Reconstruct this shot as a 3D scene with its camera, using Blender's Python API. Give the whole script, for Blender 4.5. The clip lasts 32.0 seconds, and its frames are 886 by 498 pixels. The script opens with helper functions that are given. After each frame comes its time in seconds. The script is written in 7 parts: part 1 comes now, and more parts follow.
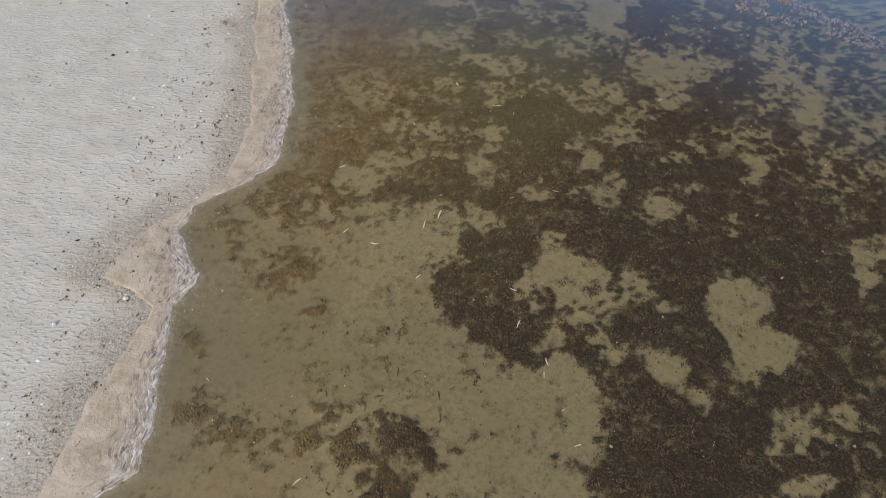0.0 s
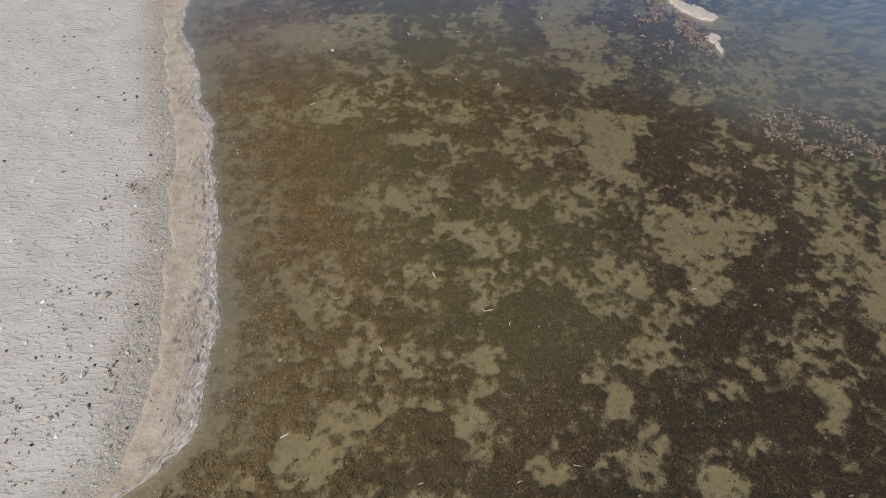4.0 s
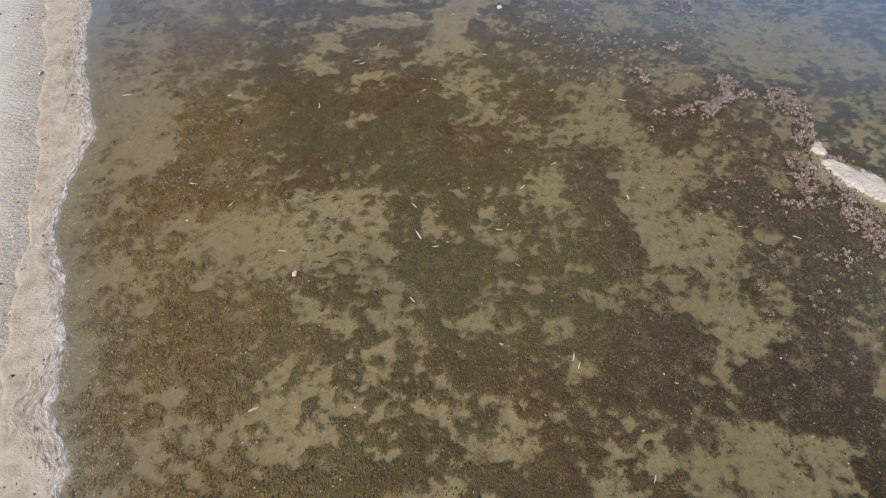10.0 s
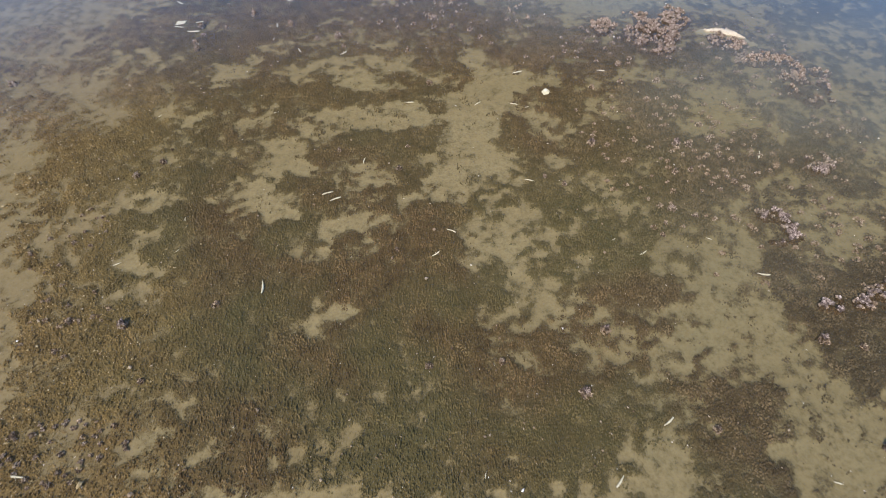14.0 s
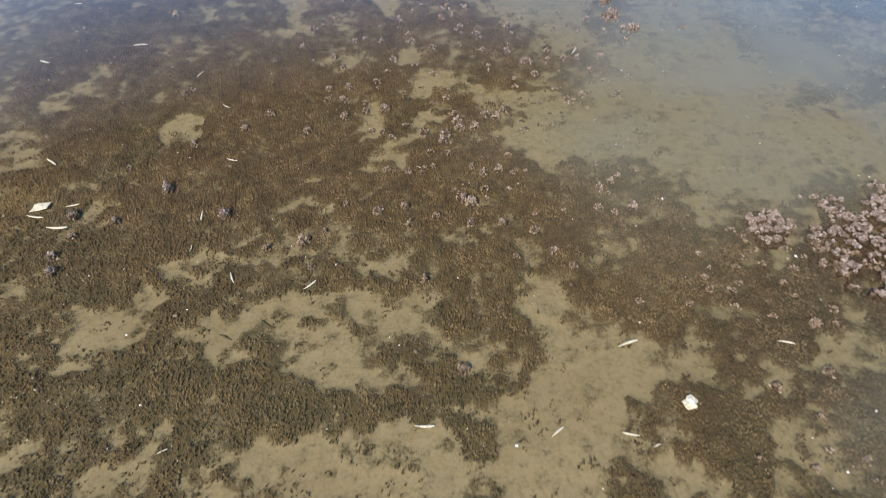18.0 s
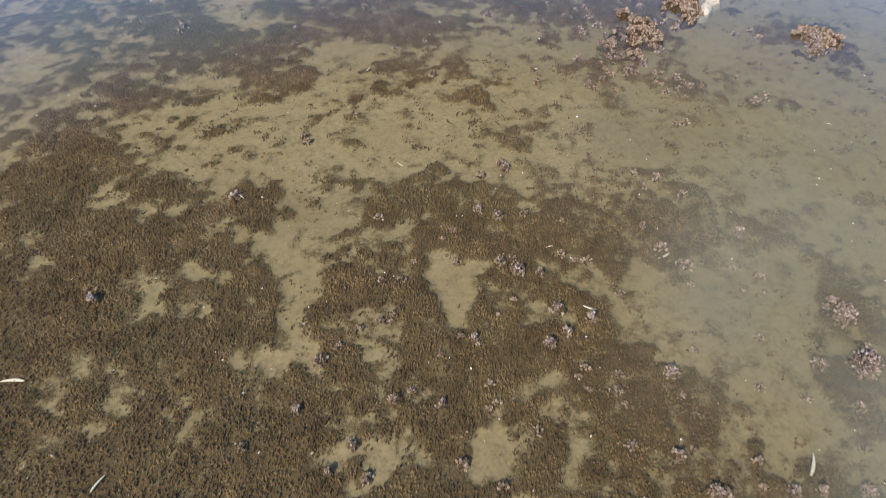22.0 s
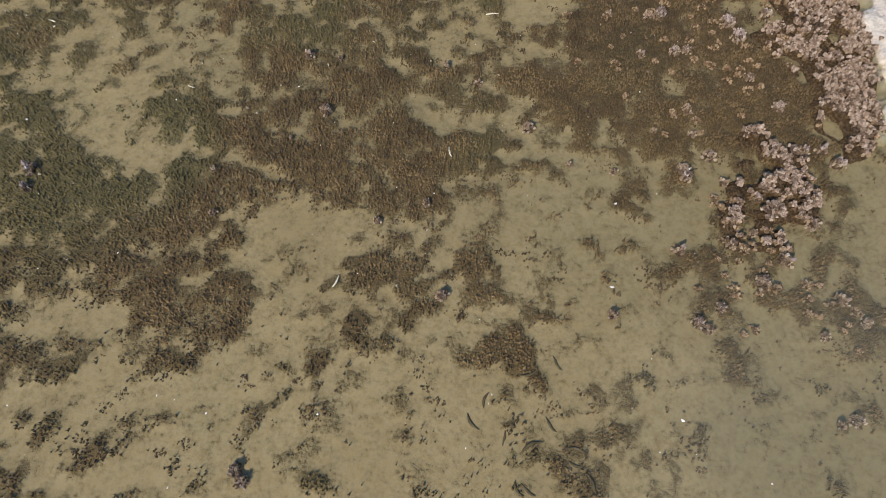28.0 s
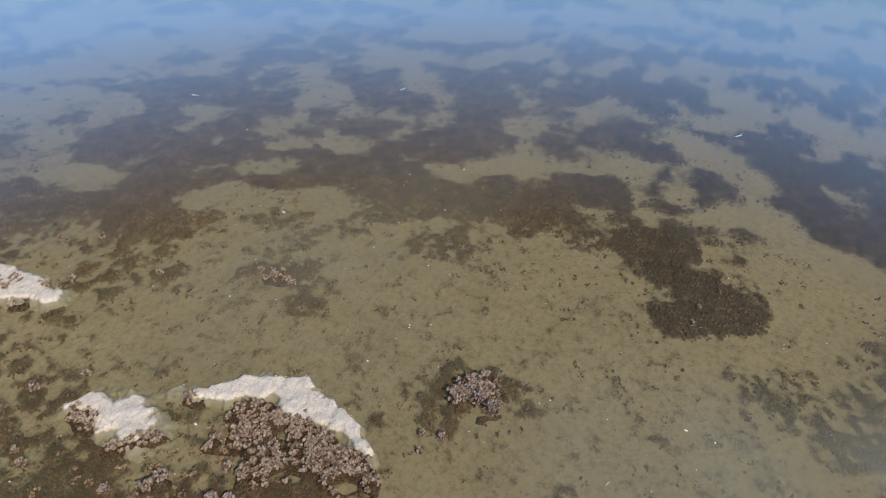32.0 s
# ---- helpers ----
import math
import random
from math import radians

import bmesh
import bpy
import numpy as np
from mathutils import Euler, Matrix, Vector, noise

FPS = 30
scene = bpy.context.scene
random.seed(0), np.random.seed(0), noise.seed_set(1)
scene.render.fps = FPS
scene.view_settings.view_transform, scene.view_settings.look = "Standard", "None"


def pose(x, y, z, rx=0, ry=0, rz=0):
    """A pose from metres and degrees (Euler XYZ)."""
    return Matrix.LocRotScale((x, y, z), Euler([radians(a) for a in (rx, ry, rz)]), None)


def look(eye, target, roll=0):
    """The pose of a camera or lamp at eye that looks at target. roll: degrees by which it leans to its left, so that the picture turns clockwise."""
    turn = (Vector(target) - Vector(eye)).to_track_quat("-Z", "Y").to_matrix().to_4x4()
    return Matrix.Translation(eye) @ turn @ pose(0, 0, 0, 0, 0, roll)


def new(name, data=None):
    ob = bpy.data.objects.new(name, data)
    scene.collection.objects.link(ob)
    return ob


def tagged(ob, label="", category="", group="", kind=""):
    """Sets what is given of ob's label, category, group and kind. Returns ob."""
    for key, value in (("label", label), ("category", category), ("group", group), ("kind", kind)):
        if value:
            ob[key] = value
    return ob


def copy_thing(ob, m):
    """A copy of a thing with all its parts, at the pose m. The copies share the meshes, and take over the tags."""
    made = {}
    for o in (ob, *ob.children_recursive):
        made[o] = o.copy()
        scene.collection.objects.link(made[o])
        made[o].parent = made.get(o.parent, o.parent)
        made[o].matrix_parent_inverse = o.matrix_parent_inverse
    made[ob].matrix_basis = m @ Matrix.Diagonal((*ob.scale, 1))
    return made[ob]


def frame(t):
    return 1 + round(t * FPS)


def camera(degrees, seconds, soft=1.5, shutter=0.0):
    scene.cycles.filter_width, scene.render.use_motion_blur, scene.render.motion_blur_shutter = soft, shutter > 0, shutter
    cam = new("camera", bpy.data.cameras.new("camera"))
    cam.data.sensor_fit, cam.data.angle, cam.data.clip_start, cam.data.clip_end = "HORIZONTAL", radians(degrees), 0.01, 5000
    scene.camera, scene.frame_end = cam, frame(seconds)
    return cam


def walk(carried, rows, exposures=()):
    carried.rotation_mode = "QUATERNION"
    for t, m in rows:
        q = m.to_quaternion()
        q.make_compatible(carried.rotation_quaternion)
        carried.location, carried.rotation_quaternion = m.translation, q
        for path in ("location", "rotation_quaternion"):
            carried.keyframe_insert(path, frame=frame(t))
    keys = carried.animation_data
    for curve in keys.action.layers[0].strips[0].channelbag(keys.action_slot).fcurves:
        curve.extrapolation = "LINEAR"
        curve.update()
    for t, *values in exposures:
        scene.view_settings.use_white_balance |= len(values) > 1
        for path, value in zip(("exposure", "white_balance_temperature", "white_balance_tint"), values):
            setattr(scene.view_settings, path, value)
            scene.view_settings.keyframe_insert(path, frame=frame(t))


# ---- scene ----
cam = camera(68.9, 32.0, soft=0.6, shutter=0.3)
PATH = [
    (0, (-0.046, 0.057, 5.447), (-0.026, 1.409, 3.973), 0.5),
    (0.5, (-0.047, 0.492, 5.471), (0.001, 1.846, 4.0), 0.5),
    (1, (-0.055, 0.917, 5.492), (0.015, 2.274, 4.025), 0.4),
    (1.5, (-0.033, 1.345, 5.525), (0.041, 2.704, 4.059), 0.3),
    (2, (-0.014, 1.772, 5.545), (0.064, 3.134, 4.082), 0.1),
    (2.5, (-0.01, 2.212, 5.55), (0.078, 3.576, 4.09), 0.1),
    (3, (-0.017, 2.661, 5.572), (0.084, 4.025, 4.112), 0.3),
    (3.5, (-0.015, 3.118, 5.652), (0.092, 4.473, 4.185), 0.6),
    (5.5, (0.036, 4.953, 5.747), (0.135, 6.299, 4.27), 0.4),
    (6, (0.044, 5.42, 5.758), (0.143, 6.762, 4.278), 0.4),
    (6.5, (0.035, 5.873, 5.755), (0.136, 7.215, 4.276), 0.5),
    (7, (0.039, 6.325, 5.72), (0.14, 7.669, 4.242), 0.6),
    (7.5, (0.049, 6.778, 5.625), (0.149, 8.122, 4.148), 0.5),
    (8, (0.046, 7.231, 5.507), (0.148, 8.577, 4.032), 0.5),
    (8.5, (0.063, 7.685, 5.378), (0.163, 9.033, 3.904), 0.5),
    (9, (0.068, 8.163, 5.278), (0.166, 9.507, 3.8), 0.4),
    (9.5, (0.095, 8.634, 5.156), (0.187, 9.976, 3.676), 0.2),
    (10, (0.079, 9.115, 5.042), (0.176, 10.454, 3.559), 0.3),
    (10.5, (0.114, 9.585, 4.908), (0.204, 10.924, 3.426), 0.1),
    (11, (0.11, 10.076, 4.779), (0.203, 11.412, 3.294), 0.2),
    (11.5, (0.124, 10.562, 4.65), (0.213, 11.896, 3.163), 0.1),
    (12, (0.131, 11.046, 4.526), (0.221, 12.379, 3.037), 0.1),
    (12.5, (0.145, 11.534, 4.394), (0.234, 12.867, 2.905), 0.1),
    (13, (0.164, 12.026, 4.272), (0.251, 13.359, 2.783), 0.0),
    (13.5, (0.138, 12.541, 4.149), (0.237, 13.869, 2.657), 0.5),
    (15.5, (0.199, 14.515, 3.652), (0.293, 15.851, 2.167), -0.4),
    (16, (0.208, 15.022, 3.56), (0.301, 16.355, 2.072), -0.5),
    (16.5, (0.229, 15.531, 3.443), (0.318, 16.867, 1.958), -0.6),
    (17, (0.237, 16.055, 3.343), (0.326, 17.393, 1.859), -0.4),
    (17.5, (0.25, 16.574, 3.262), (0.323, 17.914, 1.779), -0.2),
    (18, (0.254, 17.09, 3.195), (0.297, 18.432, 1.713), -0.3),
    (18.5, (0.235, 17.602, 3.144), (0.243, 18.948, 1.664), -0.2),
    (19, (0.208, 18.115, 3.096), (0.179, 19.46, 1.616), -0.2),
    (19.5, (0.173, 18.621, 3.053), (0.115, 19.966, 1.574), -0.2),
    (20, (0.133, 19.117, 3.0), (0.062, 20.467, 1.526), -0.3),
    (20.5, (0.134, 19.626, 3.011), (0.041, 20.967, 1.531), -1.0),
    (21, (0.078, 20.108, 2.997), (-0.011, 21.449, 1.517), -0.8),
    (21.5, (0.013, 20.574, 2.985), (-0.066, 21.915, 1.504), -0.5),
    (22, (-0.039, 21.031, 2.981), (-0.11, 22.368, 1.495), -0.3),
    (22.5, (-0.064, 21.456, 2.948), (-0.135, 22.798, 1.467), -0.4),
    (23, (-0.089, 21.865, 2.933), (-0.156, 23.209, 1.453), -0.4),
    (23.5, (-0.121, 22.27, 2.922), (-0.184, 23.615, 1.443), -0.4),
    (24, (-0.151, 22.658, 2.909), (-0.208, 23.999, 1.426), -0.2),
    (24.5, (-0.17, 23.003, 2.895), (-0.228, 24.332, 1.402), -0.4),
    (25, (-0.182, 23.342, 2.882), (-0.246, 24.639, 1.362), -0.6),
    (25.5, (-0.203, 23.636, 2.877), (-0.265, 24.875, 1.308), -0.7),
    (27.5, (-0.25, 24.421, 2.929), (-0.316, 25.303, 1.135), -2.2),
    (28, (-0.269, 24.565, 3.058), (-0.326, 25.366, 1.227), -2.1),
    (28.5, (-0.283, 24.725, 3.26), (-0.336, 25.499, 1.416), -2.0),
    (29, (-0.296, 24.855, 3.45), (-0.3, 25.752, 1.663), -1.3),
    (29.5, (-0.236, 24.977, 3.612), (-0.032, 25.99, 1.899), -1.3),
    (30, (-0.214, 25.033, 3.74), (0.266, 26.094, 2.114), -0.3),
    (30.5, (-0.151, 25.054, 3.874), (0.617, 26.084, 2.342), 0.0),
    (31, (-0.133, 25.038, 3.914), (0.889, 26.016, 2.5), 0.5),
    (31.5, (-0.165, 25.071, 3.957), (1.135, 25.871, 2.666), 1.4),
    (32, (-0.207, 25.081, 3.937), (1.231, 25.773, 2.732), 1.9),
]
walk(cam, [(t, look(eye, target, roll)) for t, eye, target, roll in PATH],
     exposures=((0.0, -0.05), (4.0, -0.06), (9.0, 0.17), (14.0, 0.52), (21.5, 0.59), (25.0, 0.39), (29.0, 0.45), (30.5, 0.50), (32.0, 0.21)))

# ---- light ----
world = bpy.data.worlds.new("sky")
scene.world = world
world.use_nodes = True
wn = world.node_tree
sky = wn.nodes.new("ShaderNodeTexSky")
sky.sky_type, sky.sun_disc = "NISHITA", False
SUN_AZ, SUN_EL = 210.0, 44.0                       # compass degrees of the sun (0 is +y, 90 is +x), and its height
sky.sun_elevation, sky.sun_rotation = radians(SUN_EL), radians(SUN_AZ)
sky.air_density, sky.dust_density, sky.ozone_density = 1.25, 0.5, 8.0
wn.nodes["Background"].inputs[1].default_value = 0.18
wn.links.new(sky.outputs[0], wn.nodes["Background"].inputs[0])
sun = new("sun", bpy.data.lights.new("sun", "SUN"))
sun.data.energy, sun.data.angle, sun.data.color = 3.2, radians(0.6), (1.0, 0.865, 0.675)
to_sun = Vector((math.sin(radians(SUN_AZ)) * math.cos(radians(SUN_EL)), math.cos(radians(SUN_AZ)) * math.cos(radians(SUN_EL)), math.sin(radians(SUN_EL))))
sun.matrix_world = look(to_sun * 40, (0, 0, 0))

WATER = 0.03                                        # the water's level; the bed lies round 0


# ---- materials ----
def material(name):
    m = bpy.data.materials.new(name)
    m.use_nodes = True
    return m, m.node_tree.nodes, m.node_tree.links, m.node_tree.nodes["Principled BSDF"]


def noise_tex(n, l, scale, detail=4.0, rough=0.55, vec=None):
    t = n.new("ShaderNodeTexNoise")
    t.inputs["Scale"].default_value, t.inputs["Detail"].default_value, t.inputs["Roughness"].default_value = scale, detail, rough
    if vec is None:
        vec = n.new("ShaderNodeNewGeometry").outputs["Position"]
    l.new(vec, t.inputs["Vector"])
    return t.outputs[0]


def ramp(n, l, value, stops):
    r = n.new("ShaderNodeValToRGB")
    e = r.color_ramp.elements
    while len(e) < len(stops):
        e.new(0.5)
    for k, (p, c) in zip(e, stops):
        k.position, k.color = p, (*c, 1) if len(c) == 3 else c
    l.new(value, r.inputs[0])
    return r.outputs[0]


def mixed(n, l, fac, a, b, blend="MIX"):
    m = n.new("ShaderNodeMix")
    m.data_type, m.blend_type = "RGBA", blend
    for slot, v in ((0, fac), (6, a), (7, b)):
        if isinstance(v, (int, float)):
            m.inputs[slot].default_value = v
        elif isinstance(v, tuple):
            m.inputs[slot].default_value = (*v, 1)
        else:
            l.new(v, m.inputs[slot])
    return m.outputs[2]


def maths(n, l, op, a, b=0.0, clamp=False):
    m = n.new("ShaderNodeMath")
    m.operation, m.use_clamp = op, clamp
    for slot, v in ((0, a), (1, b)):
        if isinstance(v, (int, float)):
            m.inputs[slot].default_value = v
        else:
            l.new(v, m.inputs[slot])
    return m.outputs[0]


def bump(n, l, bsdf, height, strength, distance):
    b = n.new("ShaderNodeBump")
    b.inputs["Strength"].default_value, b.inputs["Distance"].default_value = strength, distance
    l.new(height, b.inputs["Height"])
    l.new(b.outputs[0], bsdf.inputs["Normal"])


def attribute(n, name):
    a = n.new("ShaderNodeAttribute")
    a.attribute_name = name
    return a.outputs["Fac"]


def span(n, l, value, lo, hi):
    m = n.new("ShaderNodeMapRange")
    m.interpolation_type = "SMOOTHSTEP"
    m.inputs[1].default_value, m.inputs[2].default_value = lo, hi
    l.new(value, m.inputs[0])
    return m.outputs[0]


# the bed: silt, weed film on it, and the pale beach, told apart by where they lie
GROUND, n, l, bsdf = material("silt_weed_and_salt_sand")
turf, beach, ochre, damp, peat, dark_silt, algae = (attribute(n, k) for k in ("turf", "beach", "ochre", "damp", "peat", "dark_silt", "algae"))
silt = ramp(n, l, noise_tex(n, l, 1.3, 5), [(0.3, (0.248, 0.2, 0.114)), (0.55, (0.296, 0.243, 0.145)), (0.75, (0.257, 0.222, 0.134))])
silt = mixed(n, l, ramp(n, l, noise_tex(n, l, 24, 5, 0.6), [(0.42, (0, 0, 0)), (0.68, (1, 1, 1))]), silt, (0.261, 0.203, 0.112))
fine = maths(n, l, "ADD", maths(n, l, "MULTIPLY", noise_tex(n, l, 70, 4, 0.65), 0.55), maths(n, l, "MULTIPLY", noise_tex(n, l, 9, 4, 0.65), 0.45))
silt = mixed(n, l, maths(n, l, "MULTIPLY", span(n, l, ochre, 0.78, 0.95), 0.6), silt, (0.232, 0.182, 0.112))
silt = mixed(n, l, dark_silt, silt, (0.125, 0.116, 0.070))                 # darker, greener silt in places, with a brightness falloff painted in
ragged = maths(n, l, "ADD", maths(n, l, "MULTIPLY", noise_tex(n, l, 18, 6, 0.74), 2.4), maths(n, l, "MULTIPLY", noise_tex(n, l, 48, 4, 0.7), 1.2))
edge = maths(n, l, "ADD", turf, maths(n, l, "SUBTRACT", ragged, 1.80))
film_fac, weed_fac = maths(n, l, "MULTIPLY", span(n, l, edge, -0.25, 0.65), 0.62), span(n, l, edge, 0.22, 0.95)
hue = span(n, l, noise_tex(n, l, 1.15, 4, 0.62), 0.50, 0.66)           # the mats turn from reddish brown to dull green
weed_dark = mixed(n, l, hue, ramp(n, l, fine, [(0.32, (0.0106, 0.00671, 0.00317)), (0.5, (0.0328, 0.0219, 0.0102)), (0.7, (0.0777, 0.055, 0.0267))]), ramp(n, l, fine, [(0.32, (0.00875, 0.006, 0.00277)), (0.5, (0.0287, 0.021, 0.00981)), (0.7, (0.0721, 0.055, 0.0268))]))
weed_ochre = ramp(n, l, fine, [(0.32, (0.0647, 0.0395, 0.015)), (0.5, (0.167, 0.115, 0.0484)), (0.7, (0.298, 0.209, 0.0978))])
weed_dark = mixed(n, l, maths(n, l, "MULTIPLY", peat, 0.35), weed_dark, (0.014, 0.009, 0.006))
weed_dark = mixed(n, l, maths(n, l, "MULTIPLY", attribute(n, "grey"), 0.6), weed_dark, ramp(n, l, fine, [(0.32, (0.013, 0.011, 0.0085)), (0.5, (0.040, 0.034, 0.026)), (0.7, (0.092, 0.078, 0.059))]))
weed = mixed(n, l, maths(n, l, "MULTIPLY", algae, 0.5), mixed(n, l, ochre, weed_dark, weed_ochre), (0.080, 0.080, 0.034))
film = mixed(n, l, ochre, (0.0815, 0.0658, 0.0351), (0.152, 0.115, 0.0544))
bed = mixed(n, l, weed_fac, mixed(n, l, film_fac, silt, film), weed)
sand = ramp(n, l, noise_tex(n, l, 2.2, 6), [(0.3, (0.529, 0.452, 0.342)), (0.7, (0.609, 0.534, 0.419))])
sand = mixed(n, l, ramp(n, l, noise_tex(n, l, 85, 4, 0.6), [(0.38, (0, 0, 0)), (0.6, (1, 1, 1))]), mixed(n, l, 0.16, sand, (0.30, 0.258, 0.20)), sand)
wet_sand = ramp(n, l, noise_tex(n, l, 60, 4, 0.6), [(0.35, (0.29, 0.23, 0.155)), (0.65, (0.54, 0.455, 0.335))])
sand = mixed(n, l, damp, sand, wet_sand)
l.new(mixed(n, l, beach, bed, sand), bsdf.inputs["Base Color"])
bsdf.inputs["Roughness"].default_value = 0.85
grain = maths(n, l, "ADD", maths(n, l, "MULTIPLY", noise_tex(n, l, 110, 3), 0.5), noise_tex(n, l, 30, 4))
pits = maths(n, l, "ADD", maths(n, l, "MULTIPLY", noise_tex(n, l, 15, 3, 0.55), 1.5), maths(n, l, "MULTIPLY", noise_tex(n, l, 42, 3, 0.6), 0.55))
grain = maths(n, l, "MULTIPLY", grain, maths(n, l, "ADD", maths(n, l, "MULTIPLY", weed_fac, 0.8), 0.2))
squash = n.new("ShaderNodeVectorMath")
squash.operation = "MULTIPLY"
squash.inputs[1].default_value = (0.72, 1.35, 1.0)
l.new(n.new("ShaderNodeNewGeometry").outputs["Position"], squash.inputs[0])
dents = maths(n, l, "ADD", span(n, l, noise_tex(n, l, 16, 3, 0.55, squash.outputs[0]), 0.46, 0.72), maths(n, l, "MULTIPLY", noise_tex(n, l, 30, 2, 0.5, squash.outputs[0]), 0.4))     # small soft wind ripples
pits = maths(n, l, "ADD", maths(n, l, "MULTIPLY", pits, maths(n, l, "ADD", 0.25, maths(n, l, "MULTIPLY", damp, 2.9))), maths(n, l, "MULTIPLY", dents, maths(n, l, "ADD", 0.35, maths(n, l, "MULTIPLY", maths(n, l, "SUBTRACT", 1.0, damp), 0.65))))
bump(n, l, bsdf, maths(n, l, "ADD", grain, maths(n, l, "MULTIPLY", pits, beach)), 0.7, 0.012)

# shallow water: clear, a little silt and painted sky haze in it, and a mirror for the sky
WATERM, n, l, bsdf = material("shallow_water")
n.remove(bsdf)
clear, mirror, veil = n.new("ShaderNodeBsdfTransparent"), n.new("ShaderNodeBsdfGlossy"), n.new("ShaderNodeBsdfDiffuse")
clear.inputs[0].default_value = (0.95, 0.94, 0.84, 1)
mirror.inputs["Roughness"].default_value = 0.03
# milky colour of stirred silt, also standing in for sky sheen on the surface
veil.inputs[0].default_value = (0.212, 0.203, 0.146, 1)
veil_share = maths(n, l, "MULTIPLY", attribute(n, "silt_sheen"), span(n, l, noise_tex(n, l, 1.2, 3, 0.5), -0.1, 0.75))
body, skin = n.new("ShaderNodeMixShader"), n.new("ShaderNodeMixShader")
l.new(veil_share, body.inputs[0]); l.new(clear.outputs[0], body.inputs[1]); l.new(veil.outputs[0], body.inputs[2])
fres = n.new("ShaderNodeFresnel")
fres.inputs[0].default_value = 1.33
bw = n.new("ShaderNodeBump")
bw.inputs["Strength"].default_value, bw.inputs["Distance"].default_value = 0.08, 0.01
l.new(noise_tex(n, l, 9, 3), bw.inputs["Height"])
l.new(bw.outputs[0], mirror.inputs["Normal"])
gloss = maths(n, l, "ADD", maths(n, l, "MULTIPLY", maths(n, l, "SUBTRACT", fres.outputs[0], 0.047), 4.8, True), 0.006, True)
gloss = maths(n, l, "MINIMUM", gloss, 0.60)
l.new(gloss, skin.inputs[0]); l.new(body.outputs[0], skin.inputs[1]); l.new(mirror.outputs[0], skin.inputs[2])
l.new(skin.outputs[0], n["Material Output"].inputs[0])


def plain(name, stops, scale, rough=0.85, relief=0.5, depth=0.006, island=0.0):
    m, n, l, bsdf = material(name)
    v = noise_tex(n, l, scale, 5, 0.6)
    if island:
        geo = n.new("ShaderNodeNewGeometry")
        v = maths(n, l, "ADD", maths(n, l, "MULTIPLY", v, 1 - island), maths(n, l, "MULTIPLY", geo.outputs["Random Per Island"], island))
    l.new(ramp(n, l, v, stops), bsdf.inputs["Base Color"])
    bsdf.inputs["Roughness"].default_value = rough
    bsdf.inputs["Specular IOR Level"].default_value = 0.15
    bump(n, l, bsdf, noise_tex(n, l, scale * 2.5, 4), relief, depth)
    return m


CRUST, n, l, bsdf = material("salt_foam_crust")
mp = n.new("ShaderNodeCombineXYZ")
l.new(attribute(n, "across"), mp.inputs[0])
l.new(attribute(n, "along"), mp.inputs[1])
streak = noise_tex(n, l, 42, 6, 0.66, mp.outputs[0])
cream = ramp(n, l, noise_tex(n, l, 5, 6, 0.62), [(0.30, (0.37, 0.274, 0.169)), (0.5, (0.49, 0.379, 0.25)), (0.70, (0.59, 0.468, 0.32))])
folds = maths(n, l, "MULTIPLY", span(n, l, maths(n, l, "MULTIPLY", streak, attribute(n, "fold")), 0.44, 0.56), 0.5)
rim = maths(n, l, "MULTIPLY", attribute(n, "rim"), span(n, l, noise_tex(n, l, 34, 5, 0.7, mp.outputs[0]), 0.47, 0.62))
cream = mixed(n, l, rim, mixed(n, l, folds, cream, (0.23, 0.175, 0.13)), (0.70, 0.63, 0.55))
# elongated dark brown patches in the outer, folded part
dark_patches = maths(n, l, "MULTIPLY", attribute(n, "fold"), span(n, l, noise_tex(n, l, 24, 3, 0.55, mp.outputs[0]), 0.58, 0.64))
cream = mixed(n, l, maths(n, l, "MULTIPLY", dark_patches, 0.8), cream, (0.15, 0.108, 0.072))
speck = maths(n, l, "MULTIPLY", span(n, l, noise_tex(n, l, 75, 2, 0.5), 0.66, 0.72), span(n, l, noise_tex(n, l, 6, 3), 0.45, 0.6))
l.new(mixed(n, l, speck, cream, (0.10, 0.075, 0.06)), bsdf.inputs["Base Color"])
bsdf.inputs["Roughness"].default_value = 0.7
bump(n, l, bsdf, maths(n, l, "ADD", maths(n, l, "MULTIPLY", streak, maths(n, l, "MULTIPLY", attribute(n, "fold"), 0.55)), maths(n, l, "ADD", maths(n, l, "MULTIPLY", noise_tex(n, l, 70, 3), 0.3), noise_tex(n, l, 11, 6, 0.66))), 0.9, 0.022)

TUFT, n, l, bsdf = material("weed_tufts")
tone = maths(n, l, "ADD", maths(n, l, "MULTIPLY", n.new("ShaderNodeNewGeometry").outputs["Random Per Island"], 0.22), maths(n, l, "ADD", maths(n, l, "MULTIPLY", span(n, l, noise_tex(n, l, 14, 4, 0.6), 0.3, 0.72), 0.36), maths(n, l, "MULTIPLY", span(n, l, noise_tex(n, l, 4.2, 3, 0.6), 0.36, 0.66), 0.32)))
hue = span(n, l, noise_tex(n, l, 1.15, 4, 0.62), 0.50, 0.66)
dark = mixed(n, l, hue, ramp(n, l, tone, [(0.1, (0.0348, 0.0203, 0.013)), (0.4, (0.066, 0.042, 0.025)), (0.65, (0.128, 0.086, 0.053)), (0.9, (0.176, 0.127, 0.0836))]), ramp(n, l, tone, [(0.1, (0.0232, 0.0188, 0.0116)), (0.4, (0.046, 0.040, 0.024)), (0.65, (0.096, 0.084, 0.052)), (0.9, (0.148, 0.13, 0.0861))]))
